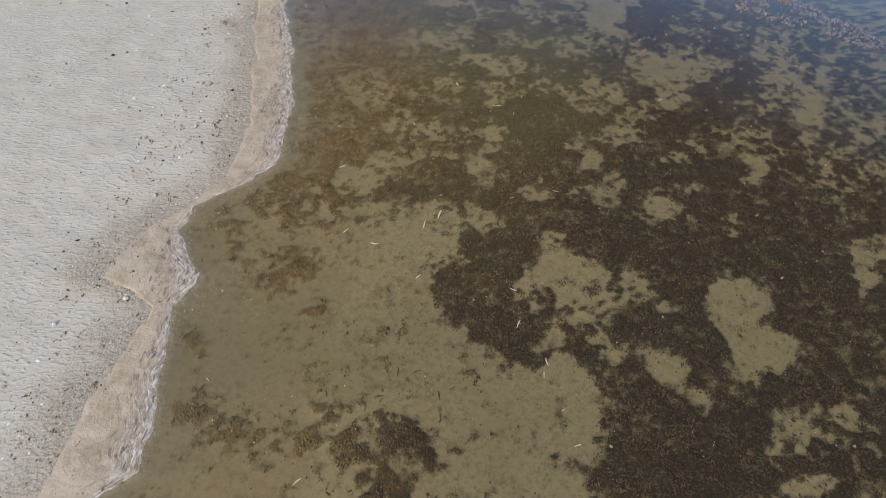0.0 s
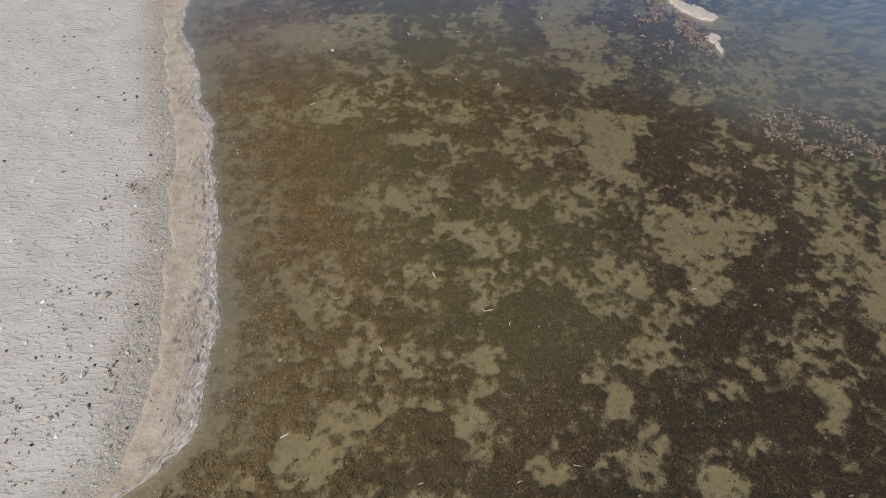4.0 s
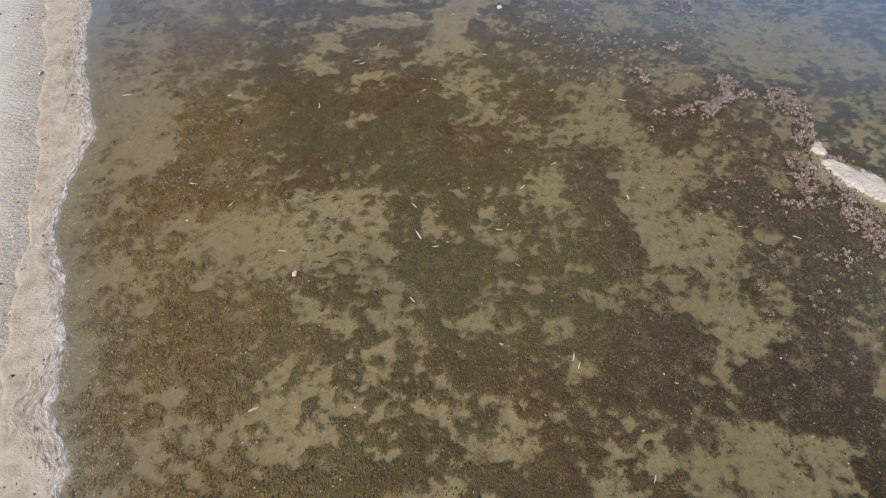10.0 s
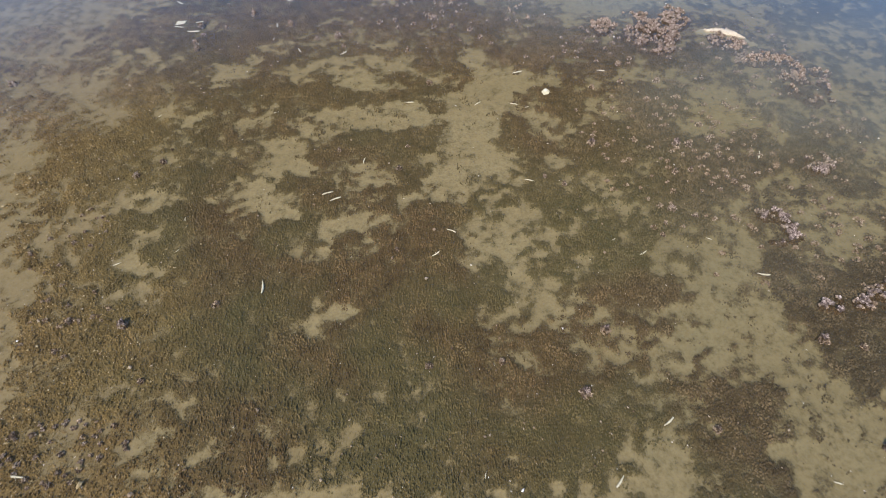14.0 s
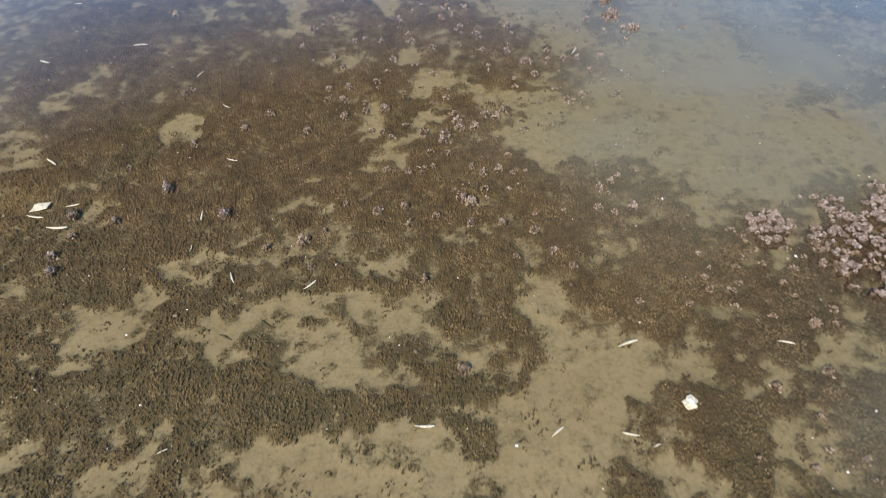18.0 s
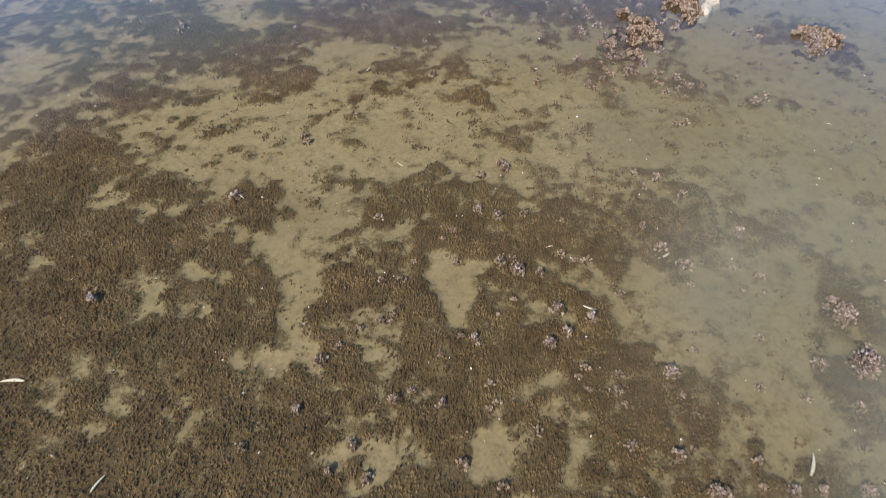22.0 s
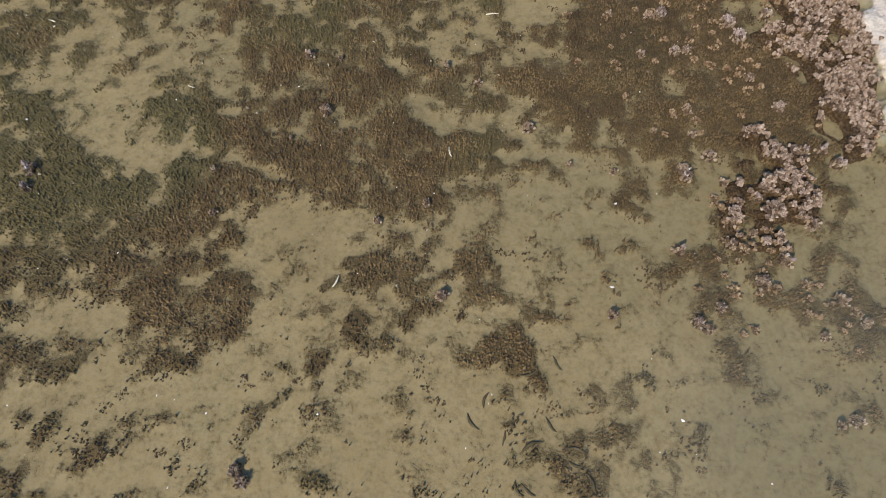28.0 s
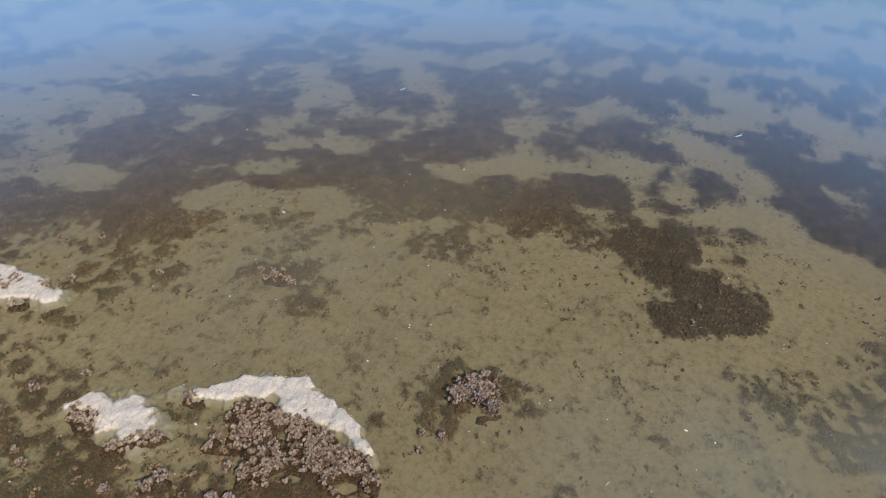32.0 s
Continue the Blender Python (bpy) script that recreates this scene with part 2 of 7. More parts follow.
dark = mixed(n, l, maths(n, l, "MULTIPLY", attribute(n, "peat"), 0.35), dark, (0.018, 0.012, 0.008))
dark = mixed(n, l, maths(n, l, "MULTIPLY", attribute(n, "grey"), 0.6), dark, ramp(n, l, tone, [(0.1, (0.024, 0.020, 0.015)), (0.4, (0.070, 0.060, 0.046)), (0.65, (0.135, 0.116, 0.090)), (0.9, (0.22, 0.195, 0.155))]))
gold = ramp(n, l, tone, [(0.1, (0.0647, 0.0393, 0.0147)), (0.4, (0.157, 0.105, 0.0434)), (0.65, (0.255, 0.175, 0.0805)), (0.9, (0.407, 0.293, 0.154))])
l.new(mixed(n, l, maths(n, l, "MULTIPLY", attribute(n, "algae"), 0.5), mixed(n, l, attribute(n, "ochre"), dark, gold), (0.105, 0.105, 0.045)), bsdf.inputs["Base Color"])
bsdf.inputs["Roughness"].default_value = 0.8

SHELL = plain("encrusting_shells", [(0.15, (0.0458, 0.0335, 0.0288)), (0.42, (0.149, 0.111, 0.097)), (0.66, (0.32, 0.251, 0.22)), (0.9, (0.71, 0.603, 0.542))], 55, 0.8, 0.5, 0.003, 0.6)
PINK_SHELL = plain("pinkish_shells", [(0.12, (0.0571, 0.0383, 0.0287)), (0.36, (0.175, 0.125, 0.0982)), (0.62, (0.314, 0.24, 0.2)), (0.88, (0.531, 0.457, 0.404))], 55, 0.8, 0.5, 0.003, 0.6)
TAN_SHELL = plain("tan_shells", [(0.12, (0.0419, 0.0256, 0.0167)), (0.34, (0.149, 0.1, 0.0665)), (0.60, (0.302, 0.216, 0.153)), (0.88, (0.503, 0.401, 0.309))], 40, 0.8, 0.5, 0.003, 0.6)
CORE = plain("weedy_core", [(0.3, (0.0226, 0.0146, 0.00907)), (0.5, (0.0796, 0.0518, 0.0312)), (0.7, (0.192, 0.13, 0.0786))], 70, 0.9, 1.0, 0.012)
BANK, n, l, bsdf = material("white_shell_sand")
dry = ramp(n, l, noise_tex(n, l, 60, 5, 0.65), [(0.3, (0.38, 0.31, 0.225)), (0.5, (0.55, 0.46, 0.35)), (0.7, (0.66, 0.565, 0.445))])
height = n.new("ShaderNodeSeparateXYZ")
l.new(n.new("ShaderNodeNewGeometry").outputs["Position"], height.inputs[0])
wet = maths(n, l, "ADD", height.outputs["Z"], maths(n, l, "MULTIPLY", maths(n, l, "SUBTRACT", noise_tex(n, l, 22, 5, 0.7), 0.5), 0.05))
foot = mixed(n, l, span(n, l, wet, WATER - 0.050, WATER - 0.014), (0.235, 0.208, 0.130), (0.28, 0.255, 0.20))     # silt-stained, then soaked
l.new(mixed(n, l, span(n, l, wet, WATER - 0.012, WATER + 0.006), foot, dry), bsdf.inputs["Base Color"])
bsdf.inputs["Roughness"].default_value = 0.9
bump(n, l, bsdf, noise_tex(n, l, 130, 4), 0.6, 0.006)
BLEACHED = plain("bleached_white", [(0.3, (0.62, 0.58, 0.50)), (0.7, (0.82, 0.80, 0.75))], 60, 0.55, 0.3, 0.002)
FLAKE = plain("white_flakes", [(0.3, (0.50, 0.44, 0.36)), (0.7, (0.82, 0.77, 0.69))], 60, 0.7, 0.3, 0.002, 0.6)
GRAVEL = plain("shell_gravel", [(0.2, (0.34, 0.275, 0.20)), (0.8, (0.66, 0.56, 0.44))], 60, 0.85, 0.3, 0.002, 0.7)
STRAND = plain("dark_strand", [(0.3, (0.050, 0.040, 0.026)), (0.7, (0.13, 0.108, 0.070))], 40, 0.7, 0.4, 0.003)
GRIT = plain("golden_grit", [(0.15, (0.05, 0.037, 0.018)), (0.4, (0.18, 0.137, 0.075)), (0.64, (0.33, 0.262, 0.165)), (0.9, (0.58, 0.50, 0.38))], 55, 0.85, 0.4, 0.003, 0.6)
CLOD = plain("sand_clods", [(0.2, (0.48, 0.405, 0.295)), (0.8, (0.68, 0.585, 0.44))], 60, 0.9, 0.5, 0.003, 0.6)
PEBBLE = plain("dark_bits", [(0.2, (0.025, 0.02, 0.017)), (0.8, (0.13, 0.10, 0.075))], 60, 0.8, 0.4, 0.003, 0.7)


# ---- fields over the plan ----
def lattice(ix, iy, seed):
    h = (ix.astype(np.int64) * 374761393 + iy.astype(np.int64) * 668265263 + seed * 974711) & 0xFFFFFFFF
    h = ((h ^ (h >> 13)) * 1274126177) & 0xFFFFFFFF
    return ((h ^ (h >> 16)) & 0xFFFF) / 65535.0


def value_noise(x, y, seed):
    ix, iy = np.floor(x), np.floor(y)
    fx, fy = x - ix, y - iy
    fx, fy = fx * fx * (3 - 2 * fx), fy * fy * (3 - 2 * fy)
    a, b = lattice(ix, iy, seed), lattice(ix + 1, iy, seed)
    c, d = lattice(ix, iy + 1, seed), lattice(ix + 1, iy + 1, seed)
    return (a + (b - a) * fx) * (1 - fy) + (c + (d - c) * fx) * fy


def fbm(x, y, size, octaves, seed):
    """Noise between 0 and 1; size is the largest lump in metres."""
    total, amp, norm = 0.0, 1.0, 0.0
    for k in range(octaves):
        f = 2.03 ** k / size
        c, s = math.cos(k * 1.1), math.sin(k * 1.1)
        total = total + amp * value_noise((x * c - y * s) * f, (x * s + y * c) * f, seed + 17 * k)
        norm += amp
        amp *= 0.55
    return total / norm


def smooth(lo, hi, v):
    t = np.clip((v - lo) / (hi - lo), 0, 1)
    return t * t * (3 - 2 * t)


def spread(lo, hi, step, far, grow=1.035, back_grow=1.06):
    """Even steps from lo to hi, widening steps out to +-far."""
    mid = list(np.arange(lo, hi + step / 2, step))
    out, s = [mid[-1]], step
    while out[-1] < far:
        s *= grow
        out.append(out[-1] + s)
    back, s = [mid[0]], step
    while back[-1] > -far:
        s *= back_grow
        back.append(back[-1] - s)
    return np.array(back[:0:-1] + mid + out[1:])


XS, YS = spread(-6.2, 5.6, 0.027, 900, 1.045, 1.09), spread(1.6, 31.0, 0.027, 900, 1.04, 1.09)
GX, GY = np.meshgrid(XS, YS)
RX, RY = GX * 0.82 - GY * 0.57, GX * 0.57 + GY * 0.82          # a turned grid, so that no edge follows the axes
WX = GX + (fbm(RX, RY, 0.45, 5, 3) - 0.5) * 0.46
WY = GY + (fbm(RX, RY, 0.45, 5, 9) - 0.5) * 0.46
COVER = np.clip(0.62 + (fbm(GX, GY, 2.4, 3, 40) - 0.5) * 1.1, 0.1, 0.95)
# base share towards +x: the sky's pale veil painted into the water
SILT_SHEEN = np.clip(smooth(1.5, 6, GX) * smooth(8, 16, GY) * 0.05 + smooth(3.0, 7.0, GX) * smooth(6, 11, GY) * smooth(24, 20, GY) * 0.15 + 0.01, 0, 1)


def stamp(field, x, y, a, b, turn, value, soft=0.38):
    """Draws a ragged ellipse with half sizes a, b into a field of the plan."""
    r = max(a, b) * (1.05 + soft) + 0.3
    i0, i1 = np.searchsorted(XS, (x - r, x + r))
    j0, j1 = np.searchsorted(YS, (y - r, y + r))
    c, s = math.cos(radians(turn)), math.sin(radians(turn))
    dx, dy = WX[j0:j1, i0:i1] - x, WY[j0:j1, i0:i1] - y
    d = np.hypot((dx * c + dy * s) / a, (dy * c - dx * s) / b)
    w = 1 - smooth(1.0 - soft, 1.0 + soft, d)
    part_of = field[j0:j1, i0:i1]
    part_of += (value - part_of) * w


def cover(x, y, a, b, turn, share):
    stamp(COVER, x, y, a, b, turn, share)


def silt_sheen(x, y, a, b, turn, share):
    stamp(SILT_SHEEN, x, y, a, b, turn, share, 0.6)


# bed cover: the outer flat
cover(5.71, 7.41, 0.67, 0.44, 35, 0.42); cover(6.96, 13.58, 0.73, 0.45, 44, 0.15); cover(-0.23, 31.28, 0.59, 0.37, 93, 0.9); cover(-0.06, 32.32, 0.48, 0.30, 95, 0.2)
cover(-0.95, 28.91, 0.25, 0.14, 132, 0.35); cover(5.24, 23.88, 0.93, 0.57, 148, 0.04); cover(5.01, 24.79, 0.34, 0.31, 76, 0.93); cover(4.74, 24.65, 0.43, 0.25, 130, 0.93)
# bed cover: head of the beach, bare silt and dark mats
cover(1.43, 4.74, 4.26, 3.15, 8, 0.93); cover(-0.96, 4.25, 1.34, 1.15, 160, 0.04); cover(-1.81, 4.18, 1.52, 0.93, 106, 0.06); cover(-2.12, 5.28, 1.02, 0.50, 175, 0.3)
cover(-0.93, 5.41, 0.96, 0.43, 177, 0.05); cover(-0.16, 5.31, 0.51, 0.45, 94, 0.03); cover(0.55, 3.08, 0.91, 0.48, 180, 0.03); cover(0.93, 3.28, 0.47, 0.39, 11, 0.03)
cover(1.19, 2.95, 0.37, 0.25, 74, 0.05); cover(-0.43, 3.57, 0.72, 0.64, 103, 0.04); cover(0.33, 3.70, 0.33, 0.25, 1, 0.05); cover(0.50, 5.50, 0.33, 0.22, 1, 0.15)
cover(0.62, 4.57, 0.36, 0.30, 5, 0.97); cover(0.69, 4.08, 0.46, 0.33, 3, 0.95); cover(0.20, 4.51, 0.33, 0.26, 180, 0.95); cover(0.87, 3.69, 0.25, 0.18, 5, 0.95)
cover(0.36, 4.22, 0.29, 0.21, 0, 0.9); cover(0.54, 5.12, 0.38, 0.18, 179, 0.9); cover(1.30, 4.71, 0.48, 0.29, 18, 0.15); cover(1.68, 4.48, 0.43, 0.35, 21, 0.12)
cover(1.50, 4.16, 0.35, 0.20, 3, 0.3); cover(2.11, 4.54, 0.31, 0.23, 62, 0.35); cover(2.30, 4.31, 0.22, 0.17, 23, 0.4); cover(1.30, 5.18, 0.17, 0.15, 54, 0.3)
cover(1.07, 4.34, 0.24, 0.21, 20, 0.5); cover(1.11, 3.81, 0.19, 0.14, 75, 0.2); cover(1.84, 3.60, 0.20, 0.16, 140, 0.2); cover(2.23, 3.41, 0.30, 0.19, 117, 0.3)
cover(2.51, 3.12, 0.21, 0.13, 10, 0.25); cover(1.62, 3.86, 0.17, 0.10, 3, 0.4); cover(3.18, 4.29, 0.35, 0.24, 53, 0.05); cover(3.18, 3.82, 0.38, 0.28, 113, 0.05)
cover(3.20, 3.57, 0.34, 0.18, 7, 0.1); cover(2.95, 3.33, 0.11, 0.08, 22, 0.5); cover(4.86, 4.94, 0.43, 0.16, 48, 0.1); cover(4.69, 4.47, 0.21, 0.11, 54, 0.2)
cover(3.40, 2.88, 0.39, 0.20, 8, 0.35); cover(3.70, 2.98, 0.21, 0.10, 7, 0.3); cover(3.09, 2.74, 0.26, 0.15, 10, 0.3); cover(0.64, 6.62, 0.38, 0.36, 65, 0.3)
cover(0.82, 7.06, 0.23, 0.22, 57, 0.3); cover(2.23, 7.40, 0.63, 0.45, 69, 0.3); cover(1.51, 7.22, 0.45, 0.14, 179, 0.3); cover(2.07, 6.18, 0.41, 0.24, 74, 0.3)
cover(1.90, 6.38, 0.32, 0.21, 73, 0.5); cover(1.22, 6.04, 0.17, 0.12, 4, 0.2); cover(2.68, 5.68, 0.24, 0.18, 16, 0.1); cover(3.10, 6.10, 0.17, 0.13, 37, 0.25)
cover(3.60, 5.52, 0.20, 0.12, 58, 0.4); cover(4.06, 6.44, 0.37, 0.21, 8, 0.4); cover(5.11, 6.52, 0.47, 0.30, 19, 0.3); cover(4.70, 6.42, 0.23, 0.15, 18, 0.4)
cover(-0.80, 6.66, 0.54, 0.43, 100, 0.35); cover(-0.93, 7.71, 0.70, 0.50, 174, 0.3); cover(-0.30, 7.44, 0.38, 0.30, 176, 0.3); cover(-1.44, 6.69, 0.87, 0.57, 101, 0.6)
cover(-1.88, 5.80, 0.56, 0.32, 104, 0.6); cover(-1.67, 4.78, 0.33, 0.28, 134, 0.62); cover(-1.86, 4.49, 0.21, 0.17, 154, 0.62); cover(-1.41, 4.20, 0.11, 0.05, 176, 0.6)
cover(-0.66, 2.89, 0.35, 0.20, 176, 0.6); cover(-0.36, 2.80, 0.24, 0.15, 177, 0.85); cover(-0.90, 2.84, 0.29, 0.15, 176, 0.5); cover(-1.08, 3.16, 0.10, 0.06, 174, 0.5)
cover(-0.83, 5.95, 0.40, 0.19, 177, 0.8); cover(-0.15, 6.23, 0.62, 0.35, 178, 0.9)
# bed cover: by the foot of the beach
cover(-2.11, 2.38, 0.88, 0.30, 178, 0.06); cover(-1.09, 2.37, 0.49, 0.25, 177, 0.1); cover(-0.45, 2.34, 0.29, 0.22, 175, 0.7); cover(0.57, 2.36, 0.73, 0.30, 0, 0.04)
cover(2.28, 2.30, 0.98, 0.30, 1, 0.96); cover(3.52, 2.34, 0.43, 0.27, 21, 0.9); cover(3.18, 2.24, 0.25, 0.12, 7, 0.35)
# bed cover: mottled mats beside the beach
cover(1.99, 8.83, 4.63, 3.01, 2, 0.87); cover(-1.60, 9.35, 3.53, 0.78, 96, 0.72); cover(-0.15, 9.31, 0.73, 0.48, 174, 0.35); cover(-0.59, 9.55, 0.34, 0.29, 105, 0.4)
cover(0.32, 9.84, 0.69, 0.29, 176, 0.35); cover(0.91, 8.92, 0.36, 0.26, 179, 0.35); cover(0.80, 9.25, 0.44, 0.43, 27, 0.4); cover(-1.10, 8.29, 0.41, 0.35, 154, 0.35)
cover(-1.02, 8.02, 0.26, 0.21, 163, 0.3); cover(-0.78, 8.63, 0.28, 0.24, 161, 0.4); cover(0.90, 8.25, 0.37, 0.30, 77, 0.25); cover(1.33, 8.40, 0.41, 0.28, 1, 0.4)
cover(1.68, 8.77, 0.44, 0.39, 27, 0.4); cover(0.10, 8.39, 0.41, 0.28, 175, 0.5); cover(-0.04, 8.04, 0.26, 0.17, 175, 0.5); cover(0.21, 10.86, 0.41, 0.34, 174, 0.3)
cover(0.42, 10.19, 0.31, 0.25, 176, 0.3); cover(1.76, 10.64, 0.55, 0.48, 61, 0.45); cover(1.89, 9.98, 0.39, 0.24, 1, 0.4); cover(2.79, 10.44, 0.68, 0.47, 67, 0.08)
cover(2.87, 11.12, 0.77, 0.29, 178, 0.2); cover(3.48, 11.16, 0.35, 0.18, 1, 0.2); cover(2.84, 9.68, 0.31, 0.23, 10, 0.3); cover(3.11, 8.99, 0.48, 0.39, 34, 0.2)
cover(3.54, 9.18, 0.40, 0.31, 25, 0.25); cover(4.10, 9.03, 0.45, 0.21, 2, 0.3); cover(3.78, 8.58, 0.36, 0.20, 4, 0.3); cover(3.43, 8.18, 0.40, 0.26, 59, 0.2)
cover(2.43, 8.33, 0.40, 0.32, 52, 0.2); cover(2.34, 9.15, 0.45, 0.35, 60, 0.4); cover(2.02, 8.36, 0.30, 0.26, 45, 0.4); cover(2.34, 7.97, 0.34, 0.26, 12, 0.3)
cover(2.97, 7.84, 0.21, 0.16, 23, 0.4); cover(3.65, 10.53, 0.84, 0.40, 69, 0.95); cover(1.43, 7.77, 0.52, 0.21, 177, 0.92); cover(2.44, 7.15, 0.30, 0.24, 32, 0.25)
cover(2.03, 7.25, 0.37, 0.19, 180, 0.35); cover(2.83, 7.60, 0.39, 0.16, 179, 0.4); cover(1.72, 6.97, 0.18, 0.11, 1, 0.5); cover(1.95, 6.67, 0.18, 0.13, 10, 0.3)
cover(3.47, 7.04, 0.22, 0.16, 39, 0.3); cover(3.11, 6.73, 0.24, 0.08, 179, 0.4); cover(4.15, 7.27, 0.25, 0.17, 28, 0.3); cover(3.78, 7.33, 0.17, 0.11, 15, 0.5)
cover(5.25, 8.76, 0.59, 0.32, 53, 0.2); cover(5.41, 9.40, 0.39, 0.21, 55, 0.3); cover(5.32, 8.15, 0.44, 0.26, 13, 0.3); cover(5.36, 7.69, 0.41, 0.23, 48, 0.25)
cover(4.82, 7.99, 0.29, 0.17, 11, 0.4); cover(5.01, 7.05, 0.27, 0.16, 45, 0.4); cover(4.12, 6.67, 0.27, 0.19, 27, 0.35); cover(4.49, 6.78, 0.16, 0.08, 7, 0.4)
cover(6.02, 8.92, 0.49, 0.20, 56, 0.3); cover(0.73, 7.26, 0.25, 0.15, 178, 0.2); cover(0.11, 7.15, 0.30, 0.15, 176, 0.5); cover(-0.19, 7.40, 0.25, 0.23, 161, 0.4)
cover(-0.56, 7.27, 0.30, 0.24, 99, 0.4); cover(-0.62, 7.66, 0.32, 0.16, 175, 0.4); cover(-0.32, 6.82, 0.23, 0.20, 165, 0.45); cover(0.09, 6.79, 0.23, 0.10, 176, 0.5)
cover(0.73, 6.75, 0.28, 0.23, 76, 0.25); cover(0.53, 6.50, 0.17, 0.13, 179, 0.3); cover(1.57, 7.43, 0.44, 0.16, 177, 0.93); cover(1.24, 6.65, 0.52, 0.27, 178, 0.96)
cover(3.26, 7.33, 0.39, 0.27, 12, 0.96); cover(4.21, 8.04, 0.61, 0.37, 54, 0.95); cover(3.48, 6.31, 0.53, 0.31, 8, 0.96); cover(2.16, 6.14, 0.38, 0.14, 73, 0.3)
cover(1.77, 6.16, 0.17, 0.12, 7, 0.3); cover(1.19, 6.05, 0.15, 0.13, 58, 0.15); cover(2.61, 5.81, 0.18, 0.13, 26, 0.2); cover(3.05, 6.08, 0.23, 0.12, 3, 0.3)
cover(2.73, 5.68, 0.14, 0.08, 6, 0.3); cover(4.00, 6.27, 0.24, 0.13, 6, 0.4); cover(-1.03, 6.23, 0.33, 0.26, 162, 0.15); cover(-0.66, 6.52, 0.26, 0.22, 107, 0.3)
cover(-1.17, 6.01, 0.16, 0.14, 152, 0.25)
# bed cover: the green pool and its mats
cover(2.04, 11.19, 4.69, 2.45, 179, 0.88); cover(-2.00, 10.96, 2.40, 0.67, 99, 0.72); cover(-0.83, 10.86, 0.90, 0.65, 170, 0.9); cover(-1.16, 11.78, 0.45, 0.37, 159, 0.15)
cover(-0.57, 11.96, 0.53, 0.28, 175, 0.3); cover(0.33, 11.85, 0.53, 0.28, 176, 0.2); cover(1.00, 11.75, 0.45, 0.33, 179, 0.25); cover(-0.20, 11.61, 0.32, 0.29, 102, 0.3)
cover(-1.84, 11.93, 0.46, 0.33, 165, 0.35); cover(-1.93, 11.51, 0.38, 0.30, 154, 0.4); cover(-1.14, 11.40, 0.22, 0.12, 173, 0.3); cover(0.14, 10.88, 0.21, 0.11, 176, 0.2)
cover(0.36, 11.06, 0.21, 0.15, 176, 0.4); cover(0.80, 11.23, 0.20, 0.18, 78, 0.5); cover(0.82, 10.74, 0.28, 0.19, 178, 0.5); cover(0.66, 10.47, 0.13, 0.11, 179, 0.3)
cover(1.65, 11.08, 0.33, 0.29, 24, 0.3); cover(1.51, 10.69, 0.28, 0.23, 10, 0.4); cover(1.90, 11.27, 0.32, 0.21, 73, 0.4); cover(1.67, 10.41, 0.21, 0.18, 16, 0.35)
cover(2.16, 10.47, 0.29, 0.25, 40, 0.45); cover(2.92, 10.71, 0.60, 0.37, 66, 0.04); cover(3.13, 11.19, 0.59, 0.26, 179, 0.15); cover(2.45, 11.13, 0.36, 0.20, 1, 0.2)
cover(2.70, 10.16, 0.27, 0.17, 5, 0.1); cover(3.57, 10.95, 0.21, 0.14, 61, 0.3); cover(2.86, 11.86, 1.38, 0.35, 177, 0.97); cover(3.90, 10.84, 0.63, 0.34, 63, 0.97)
cover(1.13, 11.01, 0.30, 0.21, 79, 0.95); cover(3.51, 9.95, 0.47, 0.35, 44, 0.95); cover(4.27, 11.66, 0.64, 0.43, 13, 0.96); cover(-0.53, 9.64, 0.37, 0.23, 173, 0.3)
cover(-0.16, 9.85, 0.38, 0.24, 175, 0.35); cover(0.29, 9.99, 0.33, 0.26, 87, 0.3); cover(-0.41, 9.34, 0.30, 0.14, 175, 0.5); cover(0.21, 9.59, 0.31, 0.23, 176, 0.35)
cover(0.44, 10.22, 0.13, 0.10, 85, 0.4); cover(-1.03, 9.67, 0.19, 0.11, 172, 0.5); cover(1.23, 9.76, 0.32, 0.28, 11, 0.35); cover(1.58, 9.58, 0.19, 0.15, 9, 0.4)
cover(2.17, 9.63, 0.48, 0.31, 70, 0.35); cover(2.20, 10.02, 0.26, 0.10, 178, 0.4); cover(2.88, 9.66, 0.36, 0.28, 38, 0.3); cover(2.42, 9.37, 0.32, 0.22, 8, 0.35)
cover(2.89, 9.90, 0.21, 0.16, 20, 0.5); cover(0.77, 9.05, 0.41, 0.28, 178, 0.15); cover(1.14, 9.16, 0.24, 0.21, 12, 0.3); cover(3.20, 9.10, 0.37, 0.21, 5, 0.15)
cover(3.66, 8.86, 0.43, 0.27, 9, 0.12); cover(3.29, 8.68, 0.35, 0.16, 1, 0.2); cover(4.26, 8.96, 0.31, 0.17, 7, 0.3); cover(4.09, 9.42, 0.22, 0.14, 50, 0.3)
cover(4.16, 10.07, 0.31, 0.22, 35, 0.35); cover(4.91, 10.20, 0.36, 0.21, 11, 0.35); cover(4.68, 10.79, 0.43, 0.20, 61, 0.4); cover(4.69, 10.49, 0.24, 0.17, 28, 0.4)
cover(4.38, 9.80, 0.20, 0.14, 38, 0.4); cover(5.28, 12.20, 0.59, 0.41, 39, 0.35); cover(5.96, 12.41, 0.73, 0.43, 51, 0.35); cover(5.49, 10.94, 0.72, 0.46, 20, 0.9)
cover(5.18, 9.51, 0.53, 0.17, 59, 0.4)
